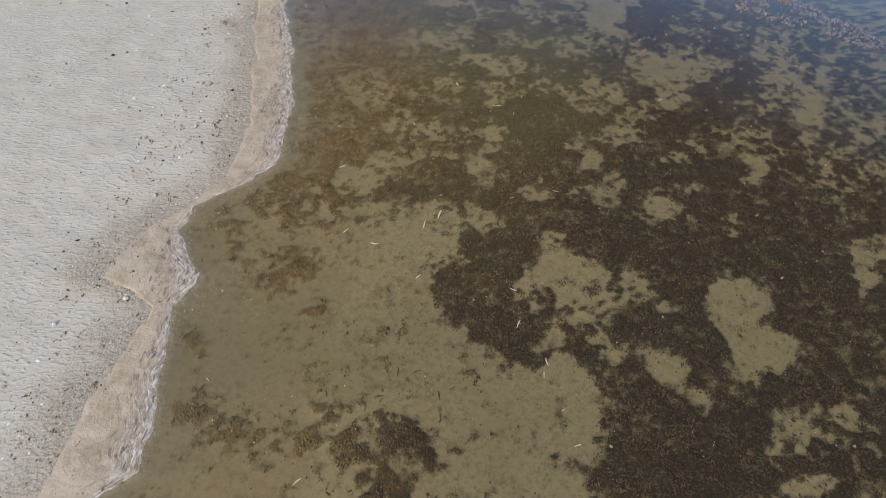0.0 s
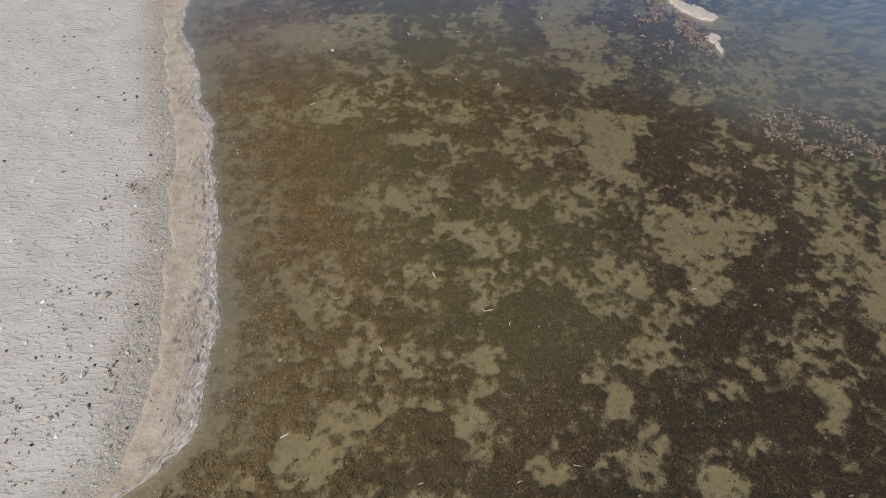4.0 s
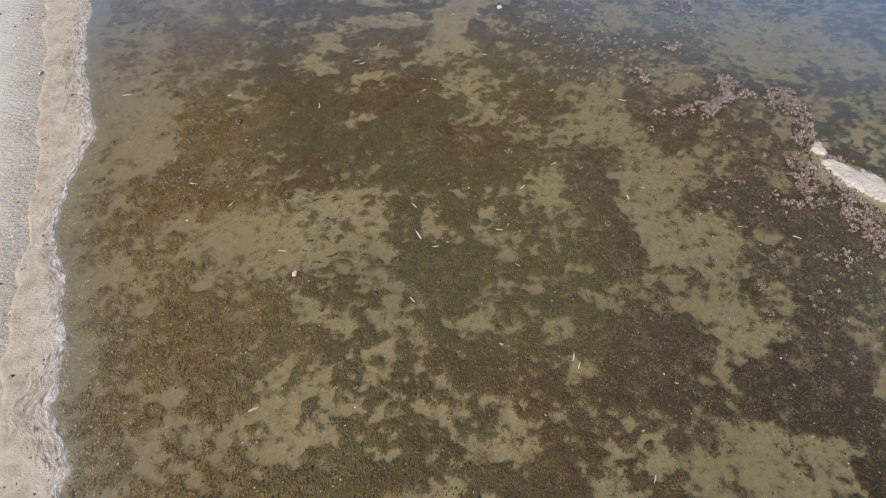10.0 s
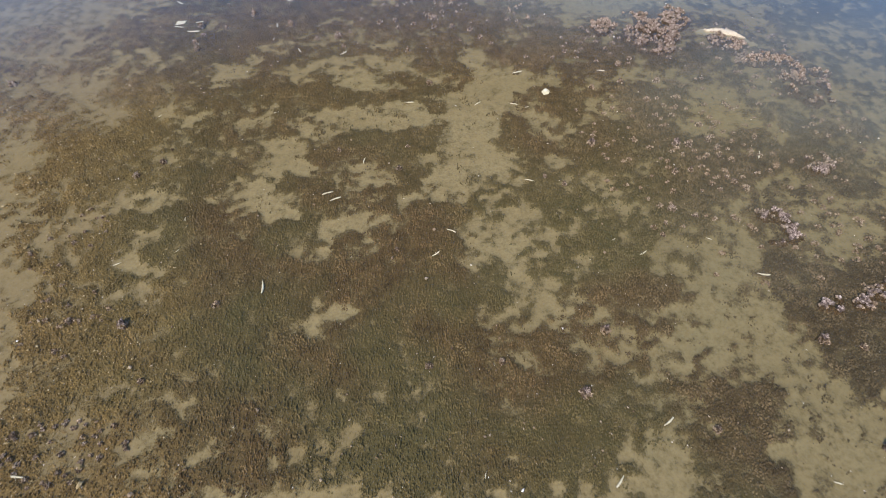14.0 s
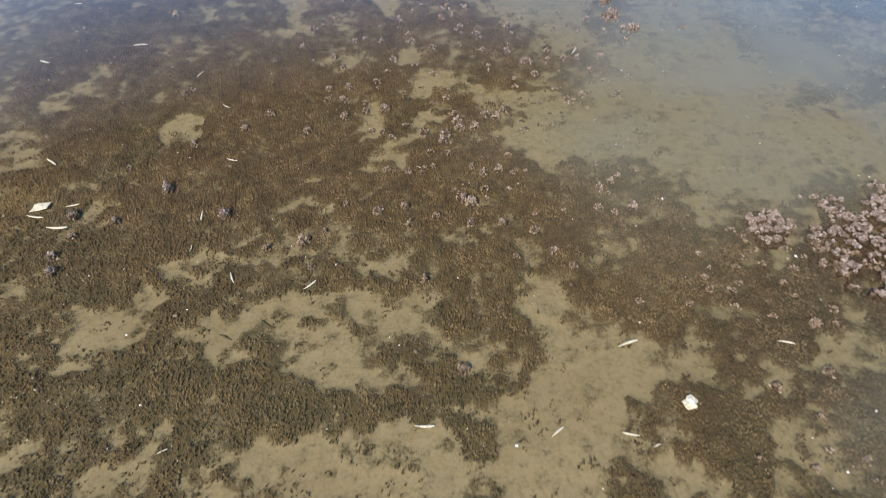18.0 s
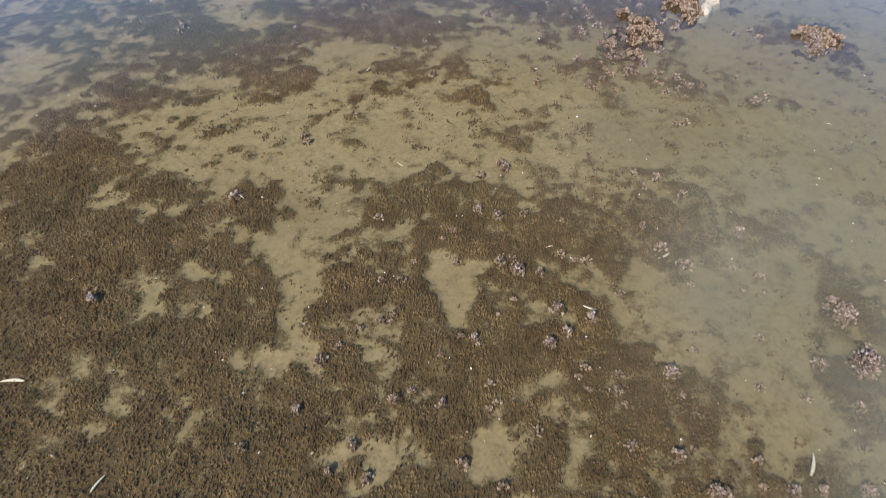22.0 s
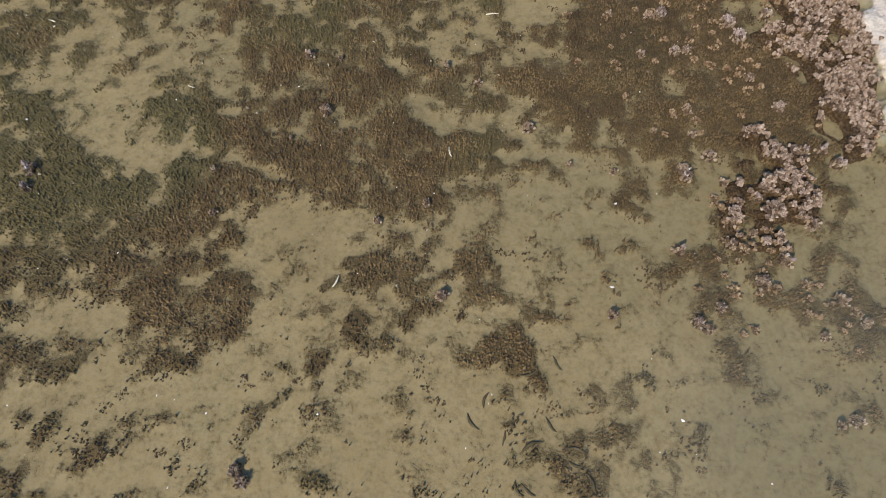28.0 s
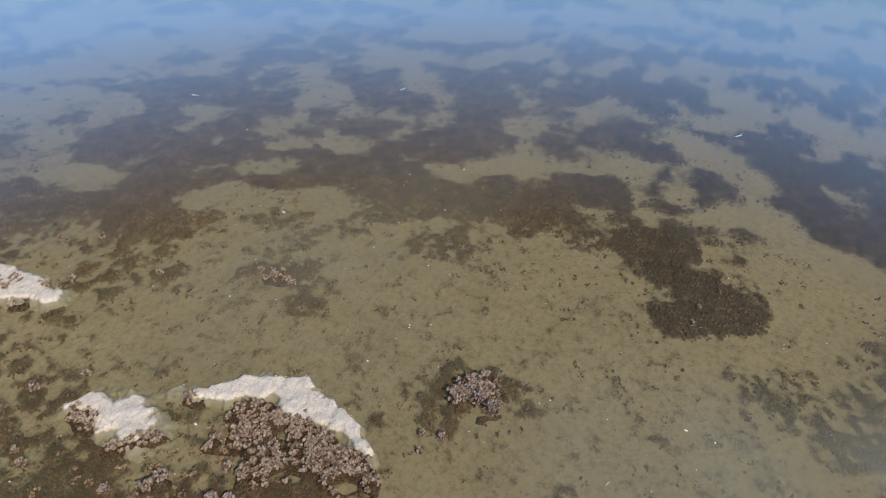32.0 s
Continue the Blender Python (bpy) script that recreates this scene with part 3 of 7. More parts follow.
# bed cover: mats before the first white bank
cover(0.61, 14.04, 4.81, 2.35, 177, 0.88); cover(0.85, 17.05, 6.07, 1.79, 177, 0.85); cover(-3.53, 16.08, 1.28, 0.38, 105, 0.12); cover(-2.89, 13.64, 1.44, 0.49, 105, 0.55)
cover(-1.65, 14.05, 0.75, 0.45, 171, 0.08); cover(-0.77, 14.10, 0.56, 0.45, 164, 0.2); cover(-2.21, 14.18, 0.27, 0.19, 115, 0.25); cover(-1.02, 13.62, 0.33, 0.19, 173, 0.3)
cover(-0.50, 14.39, 0.42, 0.27, 173, 0.35); cover(-1.64, 14.57, 0.22, 0.16, 163, 0.4); cover(-0.36, 13.87, 0.30, 0.27, 106, 0.35); cover(-0.49, 13.40, 0.32, 0.14, 175, 0.5)
cover(-1.82, 13.31, 0.38, 0.17, 173, 0.5); cover(-0.54, 16.58, 0.76, 0.50, 94, 0.4); cover(-0.37, 16.11, 0.33, 0.28, 165, 0.3); cover(-0.92, 17.72, 0.53, 0.44, 105, 0.3)
cover(-1.17, 17.39, 0.34, 0.26, 103, 0.3); cover(-1.95, 16.64, 0.31, 0.16, 101, 0.35); cover(-0.22, 15.30, 0.46, 0.19, 176, 0.45); cover(-0.66, 14.97, 0.37, 0.18, 175, 0.45)
cover(0.70, 17.66, 1.06, 0.36, 86, 0.2); cover(1.14, 16.62, 0.62, 0.42, 82, 0.3); cover(0.89, 15.76, 0.41, 0.32, 82, 0.45); cover(0.72, 17.99, 0.74, 0.46, 86, 0.25)
cover(2.02, 17.37, 0.43, 0.35, 70, 0.3); cover(1.29, 17.24, 0.44, 0.33, 0, 0.3); cover(1.68, 14.71, 0.47, 0.29, 77, 0.25); cover(1.56, 14.37, 0.29, 0.22, 4, 0.3)
cover(1.74, 14.14, 0.21, 0.10, 78, 0.3); cover(1.53, 13.75, 0.30, 0.20, 76, 0.5); cover(1.06, 14.40, 0.21, 0.13, 178, 0.5); cover(0.80, 13.89, 0.27, 0.20, 179, 0.5)
cover(2.70, 15.94, 0.72, 0.48, 70, 0.15); cover(2.69, 16.68, 0.49, 0.41, 55, 0.3); cover(3.19, 14.74, 0.62, 0.43, 62, 0.1); cover(3.63, 14.95, 0.48, 0.35, 17, 0.2)
cover(2.96, 13.67, 0.53, 0.38, 57, 0.1); cover(3.36, 13.64, 0.43, 0.33, 21, 0.2); cover(2.62, 13.20, 0.26, 0.11, 179, 0.4); cover(3.40, 13.15, 0.27, 0.18, 9, 0.3)
cover(2.40, 12.86, 0.51, 0.17, 178, 0.12); cover(3.01, 12.75, 0.40, 0.31, 25, 0.12); cover(3.24, 12.48, 0.40, 0.30, 24, 0.15); cover(3.57, 12.71, 0.29, 0.22, 38, 0.3)
cover(3.98, 12.94, 0.20, 0.10, 4, 0.3); cover(3.01, 12.18, 0.13, 0.10, 32, 0.4); cover(0.63, 12.81, 0.25, 0.21, 180, 0.2); cover(0.79, 12.56, 0.24, 0.09, 177, 0.4)
cover(1.17, 13.12, 0.27, 0.19, 78, 0.45); cover(1.48, 12.67, 0.19, 0.12, 1, 0.4); cover(-0.97, 12.91, 0.26, 0.23, 133, 0.45); cover(-0.48, 12.72, 0.31, 0.24, 169, 0.45)
cover(-0.94, 12.36, 0.24, 0.18, 165, 0.35); cover(-0.58, 12.12, 0.35, 0.28, 166, 0.35); cover(-0.12, 12.24, 0.35, 0.22, 175, 0.35); cover(-1.03, 12.08, 0.34, 0.21, 172, 0.25)
cover(2.28, 12.39, 0.61, 0.31, 0, 0.97); cover(0.18, 13.84, 0.49, 0.34, 89, 0.95); cover(0.50, 14.67, 0.57, 0.44, 86, 0.93); cover(2.23, 13.81, 0.42, 0.33, 61, 0.92)
cover(2.50, 15.02, 0.46, 0.36, 12, 0.93); cover(-1.34, 16.19, 0.86, 0.56, 100, 0.93); cover(4.41, 15.85, 0.90, 0.46, 65, 0.9); cover(4.38, 14.67, 0.76, 0.42, 61, 0.95)
cover(4.32, 13.59, 0.68, 0.48, 43, 0.95); cover(5.66, 17.53, 1.03, 0.73, 44, 0.15); cover(4.94, 17.38, 0.58, 0.41, 50, 0.2); cover(6.58, 17.28, 0.65, 0.44, 34, 0.3)
cover(6.21, 15.59, 0.79, 0.43, 52, 0.4); cover(5.87, 14.00, 0.50, 0.25, 52, 0.4); cover(4.47, 11.81, 0.48, 0.21, 57, 0.3)
# bed cover: olive silt by the shore, mats seaward
cover(0.31, 16.82, 4.79, 2.01, 176, 0.86); cover(-3.46, 16.58, 1.30, 0.55, 112, 0.15); cover(-3.08, 15.51, 0.58, 0.34, 120, 0.06); cover(-3.90, 18.02, 0.93, 0.55, 120, 0.3)
cover(-2.84, 16.95, 0.45, 0.33, 131, 0.6); cover(-2.50, 16.02, 0.46, 0.31, 121, 0.8); cover(-2.43, 15.03, 0.38, 0.26, 159, 0.75); cover(-0.96, 17.92, 0.37, 0.30, 110, 0.12)
cover(-0.72, 17.22, 0.39, 0.16, 175, 0.3); cover(-0.39, 16.99, 0.32, 0.26, 168, 0.3); cover(-0.44, 16.32, 0.37, 0.30, 101, 0.3); cover(-0.49, 15.97, 0.21, 0.14, 96, 0.3)
cover(-1.18, 17.25, 0.26, 0.16, 171, 0.3); cover(-1.74, 19.32, 0.47, 0.30, 169, 0.3); cover(-0.43, 19.09, 0.47, 0.43, 146, 0.3); cover(0.03, 19.21, 0.60, 0.31, 90, 0.35)
cover(0.75, 18.47, 0.81, 0.37, 86, 0.08); cover(0.53, 18.60, 0.37, 0.34, 174, 0.12); cover(0.61, 17.58, 0.34, 0.29, 177, 0.12); cover(1.03, 19.14, 0.45, 0.23, 84, 0.15)
cover(1.00, 16.80, 0.41, 0.38, 67, 0.1); cover(0.84, 16.51, 0.25, 0.19, 179, 0.12); cover(1.30, 17.09, 0.26, 0.21, 4, 0.2); cover(1.76, 17.51, 0.36, 0.33, 46, 0.15)
cover(2.01, 17.38, 0.34, 0.17, 179, 0.3); cover(1.57, 17.18, 0.28, 0.26, 50, 0.2); cover(1.15, 16.03, 0.30, 0.26, 10, 0.35); cover(0.84, 15.88, 0.26, 0.23, 73, 0.4)
cover(0.85, 15.47, 0.22, 0.16, 179, 0.4); cover(1.49, 15.92, 0.29, 0.13, 178, 0.45); cover(1.66, 15.58, 0.34, 0.16, 178, 0.5); cover(2.15, 15.71, 0.27, 0.22, 51, 0.4)
cover(2.79, 16.49, 0.51, 0.36, 62, 0.1); cover(2.66, 15.85, 0.39, 0.31, 36, 0.08); cover(2.79, 15.51, 0.36, 0.27, 18, 0.06); cover(2.26, 15.46, 0.34, 0.16, 179, 0.25)
cover(2.90, 15.30, 0.33, 0.12, 178, 0.1); cover(3.37, 18.55, 0.53, 0.34, 6, 0.2); cover(3.99, 18.81, 0.61, 0.22, 70, 0.25); cover(2.80, 19.03, 0.39, 0.30, 62, 0.3)
cover(2.11, 18.64, 0.43, 0.29, 73, 0.35); cover(3.83, 16.72, 0.55, 0.39, 18, 0.2); cover(4.03, 15.68, 0.37, 0.21, 56, 0.3); cover(3.11, 14.95, 0.43, 0.32, 33, 0.1)
cover(2.83, 14.62, 0.37, 0.28, 44, 0.12); cover(3.46, 15.00, 0.28, 0.14, 4, 0.25); cover(3.80, 14.90, 0.29, 0.20, 20, 0.35); cover(5.39, 17.78, 0.88, 0.55, 46, 0.2)
cover(5.57, 17.27, 0.53, 0.30, 50, 0.1); cover(4.98, 18.75, 0.79, 0.42, 60, 0.35); cover(2.65, 14.25, 0.40, 0.27, 55, 0.12); cover(2.85, 13.72, 0.38, 0.28, 36, 0.1)
cover(3.47, 13.63, 0.27, 0.18, 30, 0.2); cover(1.74, 14.63, 0.27, 0.20, 66, 0.12); cover(1.64, 14.19, 0.22, 0.17, 11, 0.15); cover(1.46, 14.27, 0.18, 0.14, 66, 0.35)
cover(0.80, 14.56, 0.30, 0.13, 177, 0.4); cover(1.05, 14.17, 0.15, 0.12, 5, 0.35); cover(1.04, 13.78, 0.23, 0.13, 179, 0.4); cover(1.44, 13.71, 0.16, 0.13, 60, 0.4)
cover(-1.51, 15.04, 0.32, 0.20, 168, 0.3); cover(-0.75, 14.53, 0.50, 0.22, 175, 0.1); cover(-0.34, 14.21, 0.29, 0.23, 168, 0.2); cover(-0.25, 14.56, 0.25, 0.16, 174, 0.35)
cover(-1.63, 14.02, 0.56, 0.27, 172, 0.06); cover(-2.05, 14.04, 0.29, 0.20, 157, 0.12); cover(-0.80, 13.96, 0.37, 0.21, 172, 0.25); cover(-1.16, 14.26, 0.24, 0.17, 166, 0.2)
cover(-0.34, 13.72, 0.23, 0.15, 172, 0.3); cover(-0.63, 13.35, 0.34, 0.18, 173, 0.3); cover(-1.12, 16.56, 0.64, 0.54, 147, 0.95); cover(-0.02, 16.57, 0.49, 0.38, 172, 0.92)
cover(0.25, 15.68, 0.62, 0.56, 171, 0.93); cover(2.06, 16.64, 0.61, 0.37, 73, 0.95); cover(3.51, 15.72, 0.58, 0.41, 45, 0.95); cover(-2.39, 17.91, 0.73, 0.55, 151, 0.85)
cover(-1.39, 15.79, 0.69, 0.48, 166, 0.93); cover(1.18, 15.01, 0.53, 0.35, 0, 0.92); cover(0.32, 14.11, 0.43, 0.40, 176, 0.95); cover(2.14, 13.88, 0.37, 0.29, 39, 0.95)
cover(3.05, 17.43, 0.43, 0.33, 19, 0.9); cover(2.13, 12.99, 0.43, 0.28, 160, 0.85); cover(-1.94, 13.07, 0.57, 0.19, 174, 0.8); cover(-0.49, 13.12, 0.46, 0.24, 174, 0.62)
cover(1.69, 13.80, 0.34, 0.27, 58, 0.7); cover(0.48, 13.29, 0.52, 0.41, 139, 0.9)
# bed cover: silt channel with the white stone
cover(0.07, 18.02, 3.35, 1.58, 175, 0.9); cover(-3.01, 19.60, 0.65, 0.53, 169, 0.45); cover(-3.38, 20.06, 0.47, 0.26, 162, 0.35); cover(-2.93, 18.74, 0.35, 0.23, 138, 0.5)
cover(-2.22, 18.68, 0.26, 0.19, 146, 0.35); cover(-1.69, 19.39, 0.32, 0.20, 165, 0.08); cover(-1.24, 19.88, 0.22, 0.14, 168, 0.2); cover(-0.73, 19.48, 0.42, 0.21, 172, 0.15)
cover(-0.31, 19.28, 0.31, 0.25, 166, 0.1); cover(0.06, 19.42, 0.27, 0.25, 141, 0.2); cover(0.00, 19.17, 0.20, 0.16, 169, 0.25); cover(0.90, 18.53, 0.78, 0.33, 82, 0.02)
cover(1.00, 19.34, 0.31, 0.21, 177, 0.05); cover(1.39, 19.18, 0.31, 0.17, 177, 0.1); cover(1.74, 19.11, 0.21, 0.12, 180, 0.25); cover(0.82, 17.92, 0.30, 0.26, 75, 0.03)
cover(0.61, 17.59, 0.29, 0.22, 177, 0.08); cover(1.01, 17.72, 0.18, 0.17, 41, 0.1); cover(0.67, 17.37, 0.24, 0.13, 176, 0.1); cover(0.46, 17.82, 0.17, 0.15, 175, 0.25)
cover(-0.20, 18.58, 0.33, 0.21, 172, 0.25); cover(0.18, 18.48, 0.28, 0.21, 173, 0.15); cover(-0.52, 18.54, 0.28, 0.19, 99, 0.3); cover(-0.64, 18.22, 0.23, 0.16, 168, 0.2)
cover(-0.97, 17.94, 0.27, 0.22, 148, 0.08); cover(-0.82, 17.75, 0.17, 0.14, 158, 0.15); cover(-1.11, 17.72, 0.18, 0.13, 156, 0.15); cover(-1.18, 18.59, 0.22, 0.14, 106, 0.4)
cover(-1.15, 17.41, 0.25, 0.19, 154, 0.12); cover(-1.36, 17.28, 0.20, 0.14, 161, 0.15); cover(-1.00, 17.20, 0.15, 0.11, 114, 0.15); cover(-1.52, 17.29, 0.12, 0.07, 166, 0.3)
cover(-2.09, 17.38, 0.29, 0.18, 159, 0.4); cover(-0.15, 17.64, 0.17, 0.14, 166, 0.35); cover(0.27, 17.50, 0.17, 0.16, 159, 0.4); cover(-0.18, 17.00, 0.19, 0.09, 174, 0.25)
cover(-0.48, 16.93, 0.18, 0.15, 109, 0.25); cover(-0.61, 16.69, 0.15, 0.12, 157, 0.3); cover(0.89, 16.74, 0.26, 0.21, 5, 0.08); cover(0.89, 16.96, 0.19, 0.15, 72, 0.2)
cover(1.28, 16.79, 0.23, 0.11, 178, 0.3); cover(0.75, 16.54, 0.14, 0.08, 177, 0.2); cover(1.21, 16.98, 0.23, 0.12, 178, 0.35); cover(0.92, 17.17, 0.08, 0.05, 178, 0.4)
cover(1.66, 18.30, 0.24, 0.20, 16, 0.2); cover(2.21, 18.39, 0.25, 0.20, 22, 0.2); cover(1.92, 18.21, 0.19, 0.13, 6, 0.4); cover(2.27, 18.60, 0.20, 0.14, 9, 0.4)
cover(1.94, 17.32, 0.33, 0.13, 178, 0.3); cover(2.15, 17.20, 0.18, 0.14, 31, 0.25); cover(2.07, 17.47, 0.13, 0.08, 5, 0.3); cover(1.65, 17.67, 0.17, 0.11, 3, 0.4)
cover(2.90, 19.10, 0.24, 0.18, 38, 0.25); cover(2.72, 19.20, 0.21, 0.13, 3, 0.3); cover(3.43, 18.51, 0.35, 0.25, 37, 0.15); cover(3.54, 18.21, 0.35, 0.22, 14, 0.15)
cover(4.00, 18.85, 0.28, 0.18, 46, 0.25); cover(3.23, 18.17, 0.24, 0.13, 5, 0.25); cover(3.49, 17.20, 0.35, 0.11, 59, 0.3); cover(3.04, 16.98, 0.32, 0.18, 54, 0.3)
cover(2.76, 16.63, 0.22, 0.15, 30, 0.25); cover(2.61, 16.31, 0.23, 0.15, 14, 0.1); cover(0.62, 19.25, 0.29, 0.28, 81, 0.95); cover(-0.15, 18.11, 0.31, 0.19, 173, 0.92)
cover(0.19, 17.73, 0.17, 0.17, 135, 0.9); cover(0.51, 17.94, 0.13, 0.09, 176, 0.85); cover(-1.69, 18.12, 0.47, 0.34, 153, 0.95); cover(-0.79, 18.92, 0.40, 0.26, 168, 0.92)
cover(-1.26, 19.19, 0.25, 0.19, 116, 0.9); cover(1.23, 18.01, 0.25, 0.22, 62, 0.92); cover(2.66, 18.58, 0.46, 0.23, 66, 0.92); cover(2.42, 17.62, 0.42, 0.32, 25, 0.92)
cover(1.29, 17.37, 0.25, 0.16, 0, 0.88); cover(0.44, 17.09, 0.31, 0.14, 176, 0.9); cover(0.04, 16.80, 0.34, 0.21, 173, 0.92); cover(1.77, 16.90, 0.35, 0.28, 44, 0.93)
cover(2.42, 17.03, 0.37, 0.22, 58, 0.93); cover(1.97, 16.44, 0.33, 0.16, 0, 0.93); cover(-1.44, 16.92, 0.57, 0.26, 171, 0.94); cover(-2.13, 17.02, 0.28, 0.17, 161, 0.85)
cover(-2.03, 16.92, 0.12, 0.06, 166, 0.3); cover(-2.11, 16.53, 0.18, 0.11, 162, 0.2); cover(-0.47, 16.15, 0.17, 0.13, 161, 0.25); cover(1.06, 16.28, 0.18, 0.15, 13, 0.25)
cover(1.74, 21.15, 0.82, 0.44, 177, 0.05); cover(2.65, 20.95, 0.76, 0.48, 2, 0.05); cover(3.98, 21.08, 0.96, 0.38, 178, 0.1); cover(4.42, 20.33, 0.37, 0.21, 7, 0.3)
# bed cover: wide brown mat
cover(-0.40, 20.66, 2.91, 1.35, 176, 0.93); cover(-1.76, 21.35, 0.24, 0.17, 157, 0.02); cover(-2.92, 21.22, 0.37, 0.23, 130, 0.1); cover(-2.74, 21.99, 0.33, 0.23, 149, 0.25)
cover(-3.13, 22.00, 0.34, 0.22, 148, 0.4); cover(-2.28, 20.73, 0.15, 0.10, 139, 0.4); cover(-2.12, 21.83, 0.11, 0.08, 135, 0.3); cover(0.30, 21.95, 0.39, 0.30, 90, 0.1)
cover(0.20, 21.70, 0.24, 0.19, 92, 0.2); cover(0.59, 21.93, 0.30, 0.17, 178, 0.3); cover(0.97, 21.75, 0.34, 0.17, 179, 0.2); cover(1.32, 21.82, 0.26, 0.19, 74, 0.25)
cover(1.33, 21.53, 0.24, 0.16, 3, 0.15); cover(-0.22, 21.40, 0.15, 0.09, 95, 0.2); cover(0.10, 21.10, 0.21, 0.13, 92, 0.15); cover(-0.07, 20.96, 0.09, 0.08, 159, 0.4)
cover(-0.58, 20.42, 0.16, 0.11, 170, 0.3); cover(-0.90, 23.07, 0.34, 0.27, 112, 0.2); cover(-0.63, 23.17, 0.24, 0.21, 134, 0.3); cover(-0.13, 23.26, 0.18, 0.17, 129, 0.3)
cover(-1.19, 19.92, 0.18, 0.10, 45, 0.25); cover(-1.29, 19.82, 0.16, 0.13, 140, 0.2); cover(-1.11, 20.06, 0.12, 0.08, 168, 0.35); cover(1.73, 21.18, 0.68, 0.43, 4, 0.04)
cover(2.48, 21.90, 0.99, 0.78, 37, 0.05); cover(1.34, 21.05, 0.36, 0.28, 8, 0.06); cover(1.06, 21.27, 0.18, 0.15, 6, 0.25); cover(2.70, 21.08, 0.92, 0.55, 8, 0.05)
cover(2.20, 20.50, 0.34, 0.26, 44, 0.08); cover(2.75, 20.72, 0.40, 0.25, 11, 0.1); cover(2.27, 20.20, 0.20, 0.13, 11, 0.15); cover(1.36, 22.87, 0.33, 0.27, 70, 0.2)
cover(1.99, 20.47, 0.16, 0.07, 1, 0.3); cover(-1.69, 19.48, 0.31, 0.10, 175, 0.1); cover(-1.83, 19.28, 0.20, 0.13, 143, 0.25); cover(-2.06, 19.21, 0.14, 0.07, 167, 0.4)
cover(-1.42, 19.64, 0.14, 0.07, 173, 0.3); cover(-1.00, 19.45, 0.21, 0.12, 170, 0.25); cover(-0.90, 19.29, 0.20, 0.08, 176, 0.2); cover(-0.45, 19.48, 0.42, 0.13, 177, 0.2)
cover(-0.42, 19.19, 0.20, 0.15, 167, 0.1); cover(-0.03, 19.46, 0.28, 0.11, 177, 0.2); cover(0.17, 19.29, 0.17, 0.12, 176, 0.25); cover(0.25, 19.49, 0.17, 0.13, 177, 0.2)
cover(-0.16, 19.30, 0.17, 0.12, 173, 0.2); cover(0.03, 19.82, 0.15, 0.10, 176, 0.4); cover(0.94, 19.42, 0.18, 0.16, 38, 0.05); cover(1.06, 19.10, 0.30, 0.23, 8, 0.04)
cover(0.93, 19.60, 0.09, 0.07, 5, 0.3); cover(1.27, 19.32, 0.14, 0.08, 3, 0.1); cover(1.74, 19.07, 0.20, 0.11, 5, 0.1); cover(1.50, 19.04, 0.17, 0.14, 30, 0.08)
cover(0.81, 18.75, 0.34, 0.20, 1, 0.02); cover(1.04, 18.84, 0.22, 0.14, 3, 0.03); cover(0.59, 19.44, 0.21, 0.19, 11, 0.95); cover(0.60, 19.15, 0.23, 0.15, 0, 0.95)
cover(0.37, 19.08, 0.10, 0.08, 178, 0.8); cover(-0.80, 19.09, 0.20, 0.15, 163, 0.93); cover(-1.37, 19.19, 0.17, 0.12, 125, 0.9); cover(1.48, 20.58, 0.42, 0.21, 1, 0.9)
cover(1.66, 19.67, 0.45, 0.32, 12, 0.92); cover(2.35, 19.55, 0.33, 0.24, 34, 0.92); cover(1.84, 21.97, 0.28, 0.23, 51, 0.7); cover(2.16, 22.95, 0.45, 0.32, 67, 0.8)
# bed cover: mat with small pools
cover(-3.08, 24.20, 1.83, 1.02, 172, 0.75); cover(-1.09, 22.11, 2.41, 1.47, 177, 0.93); cover(-1.72, 21.32, 0.21, 0.15, 158, 0.03); cover(-1.66, 21.45, 0.15, 0.11, 146, 0.05)
cover(-2.63, 22.03, 0.19, 0.13, 140, 0.3); cover(-2.67, 22.30, 0.17, 0.10, 132, 0.35); cover(-2.76, 21.76, 0.17, 0.09, 130, 0.2); cover(-2.76, 21.91, 0.13, 0.09, 149, 0.4)
cover(-2.11, 21.79, 0.09, 0.06, 141, 0.3); cover(-3.09, 22.40, 0.14, 0.07, 127, 0.4); cover(-1.14, 23.61, 0.41, 0.23, 104, 0.08); cover(-1.00, 23.95, 0.36, 0.29, 111, 0.1)
cover(-0.96, 23.38, 0.23, 0.18, 109, 0.1); cover(-0.99, 23.04, 0.15, 0.12, 124, 0.2); cover(-0.64, 22.99, 0.17, 0.13, 103, 0.2); cover(-1.13, 24.72, 0.85, 0.37, 1, 0.1)
cover(-0.17, 24.76, 0.42, 0.32, 2, 0.1); cover(-1.97, 24.48, 0.43, 0.30, 170, 0.25); cover(-1.78, 23.91, 0.29, 0.17, 176, 0.4); cover(-2.41, 24.88, 0.34, 0.22, 171, 0.4)
cover(-3.51, 24.73, 0.39, 0.27, 142, 0.4); cover(-1.66, 23.12, 0.16, 0.12, 130, 0.5); cover(-0.57, 24.43, 0.21, 0.19, 154, 0.3); cover(-0.06, 23.49, 0.27, 0.18, 93, 0.04)
cover(-0.20, 23.52, 0.14, 0.12, 179, 0.15); cover(0.07, 23.53, 0.14, 0.08, 3, 0.3); cover(0.26, 21.95, 0.20, 0.18, 79, 0.05); cover(0.14, 22.40, 0.14, 0.10, 90, 0.2)
cover(0.37, 22.11, 0.15, 0.10, 6, 0.15); cover(0.58, 21.97, 0.22, 0.15, 7, 0.25); cover(0.92, 21.79, 0.21, 0.09, 5, 0.25); cover(0.08, 21.84, 0.11, 0.07, 3, 0.3)
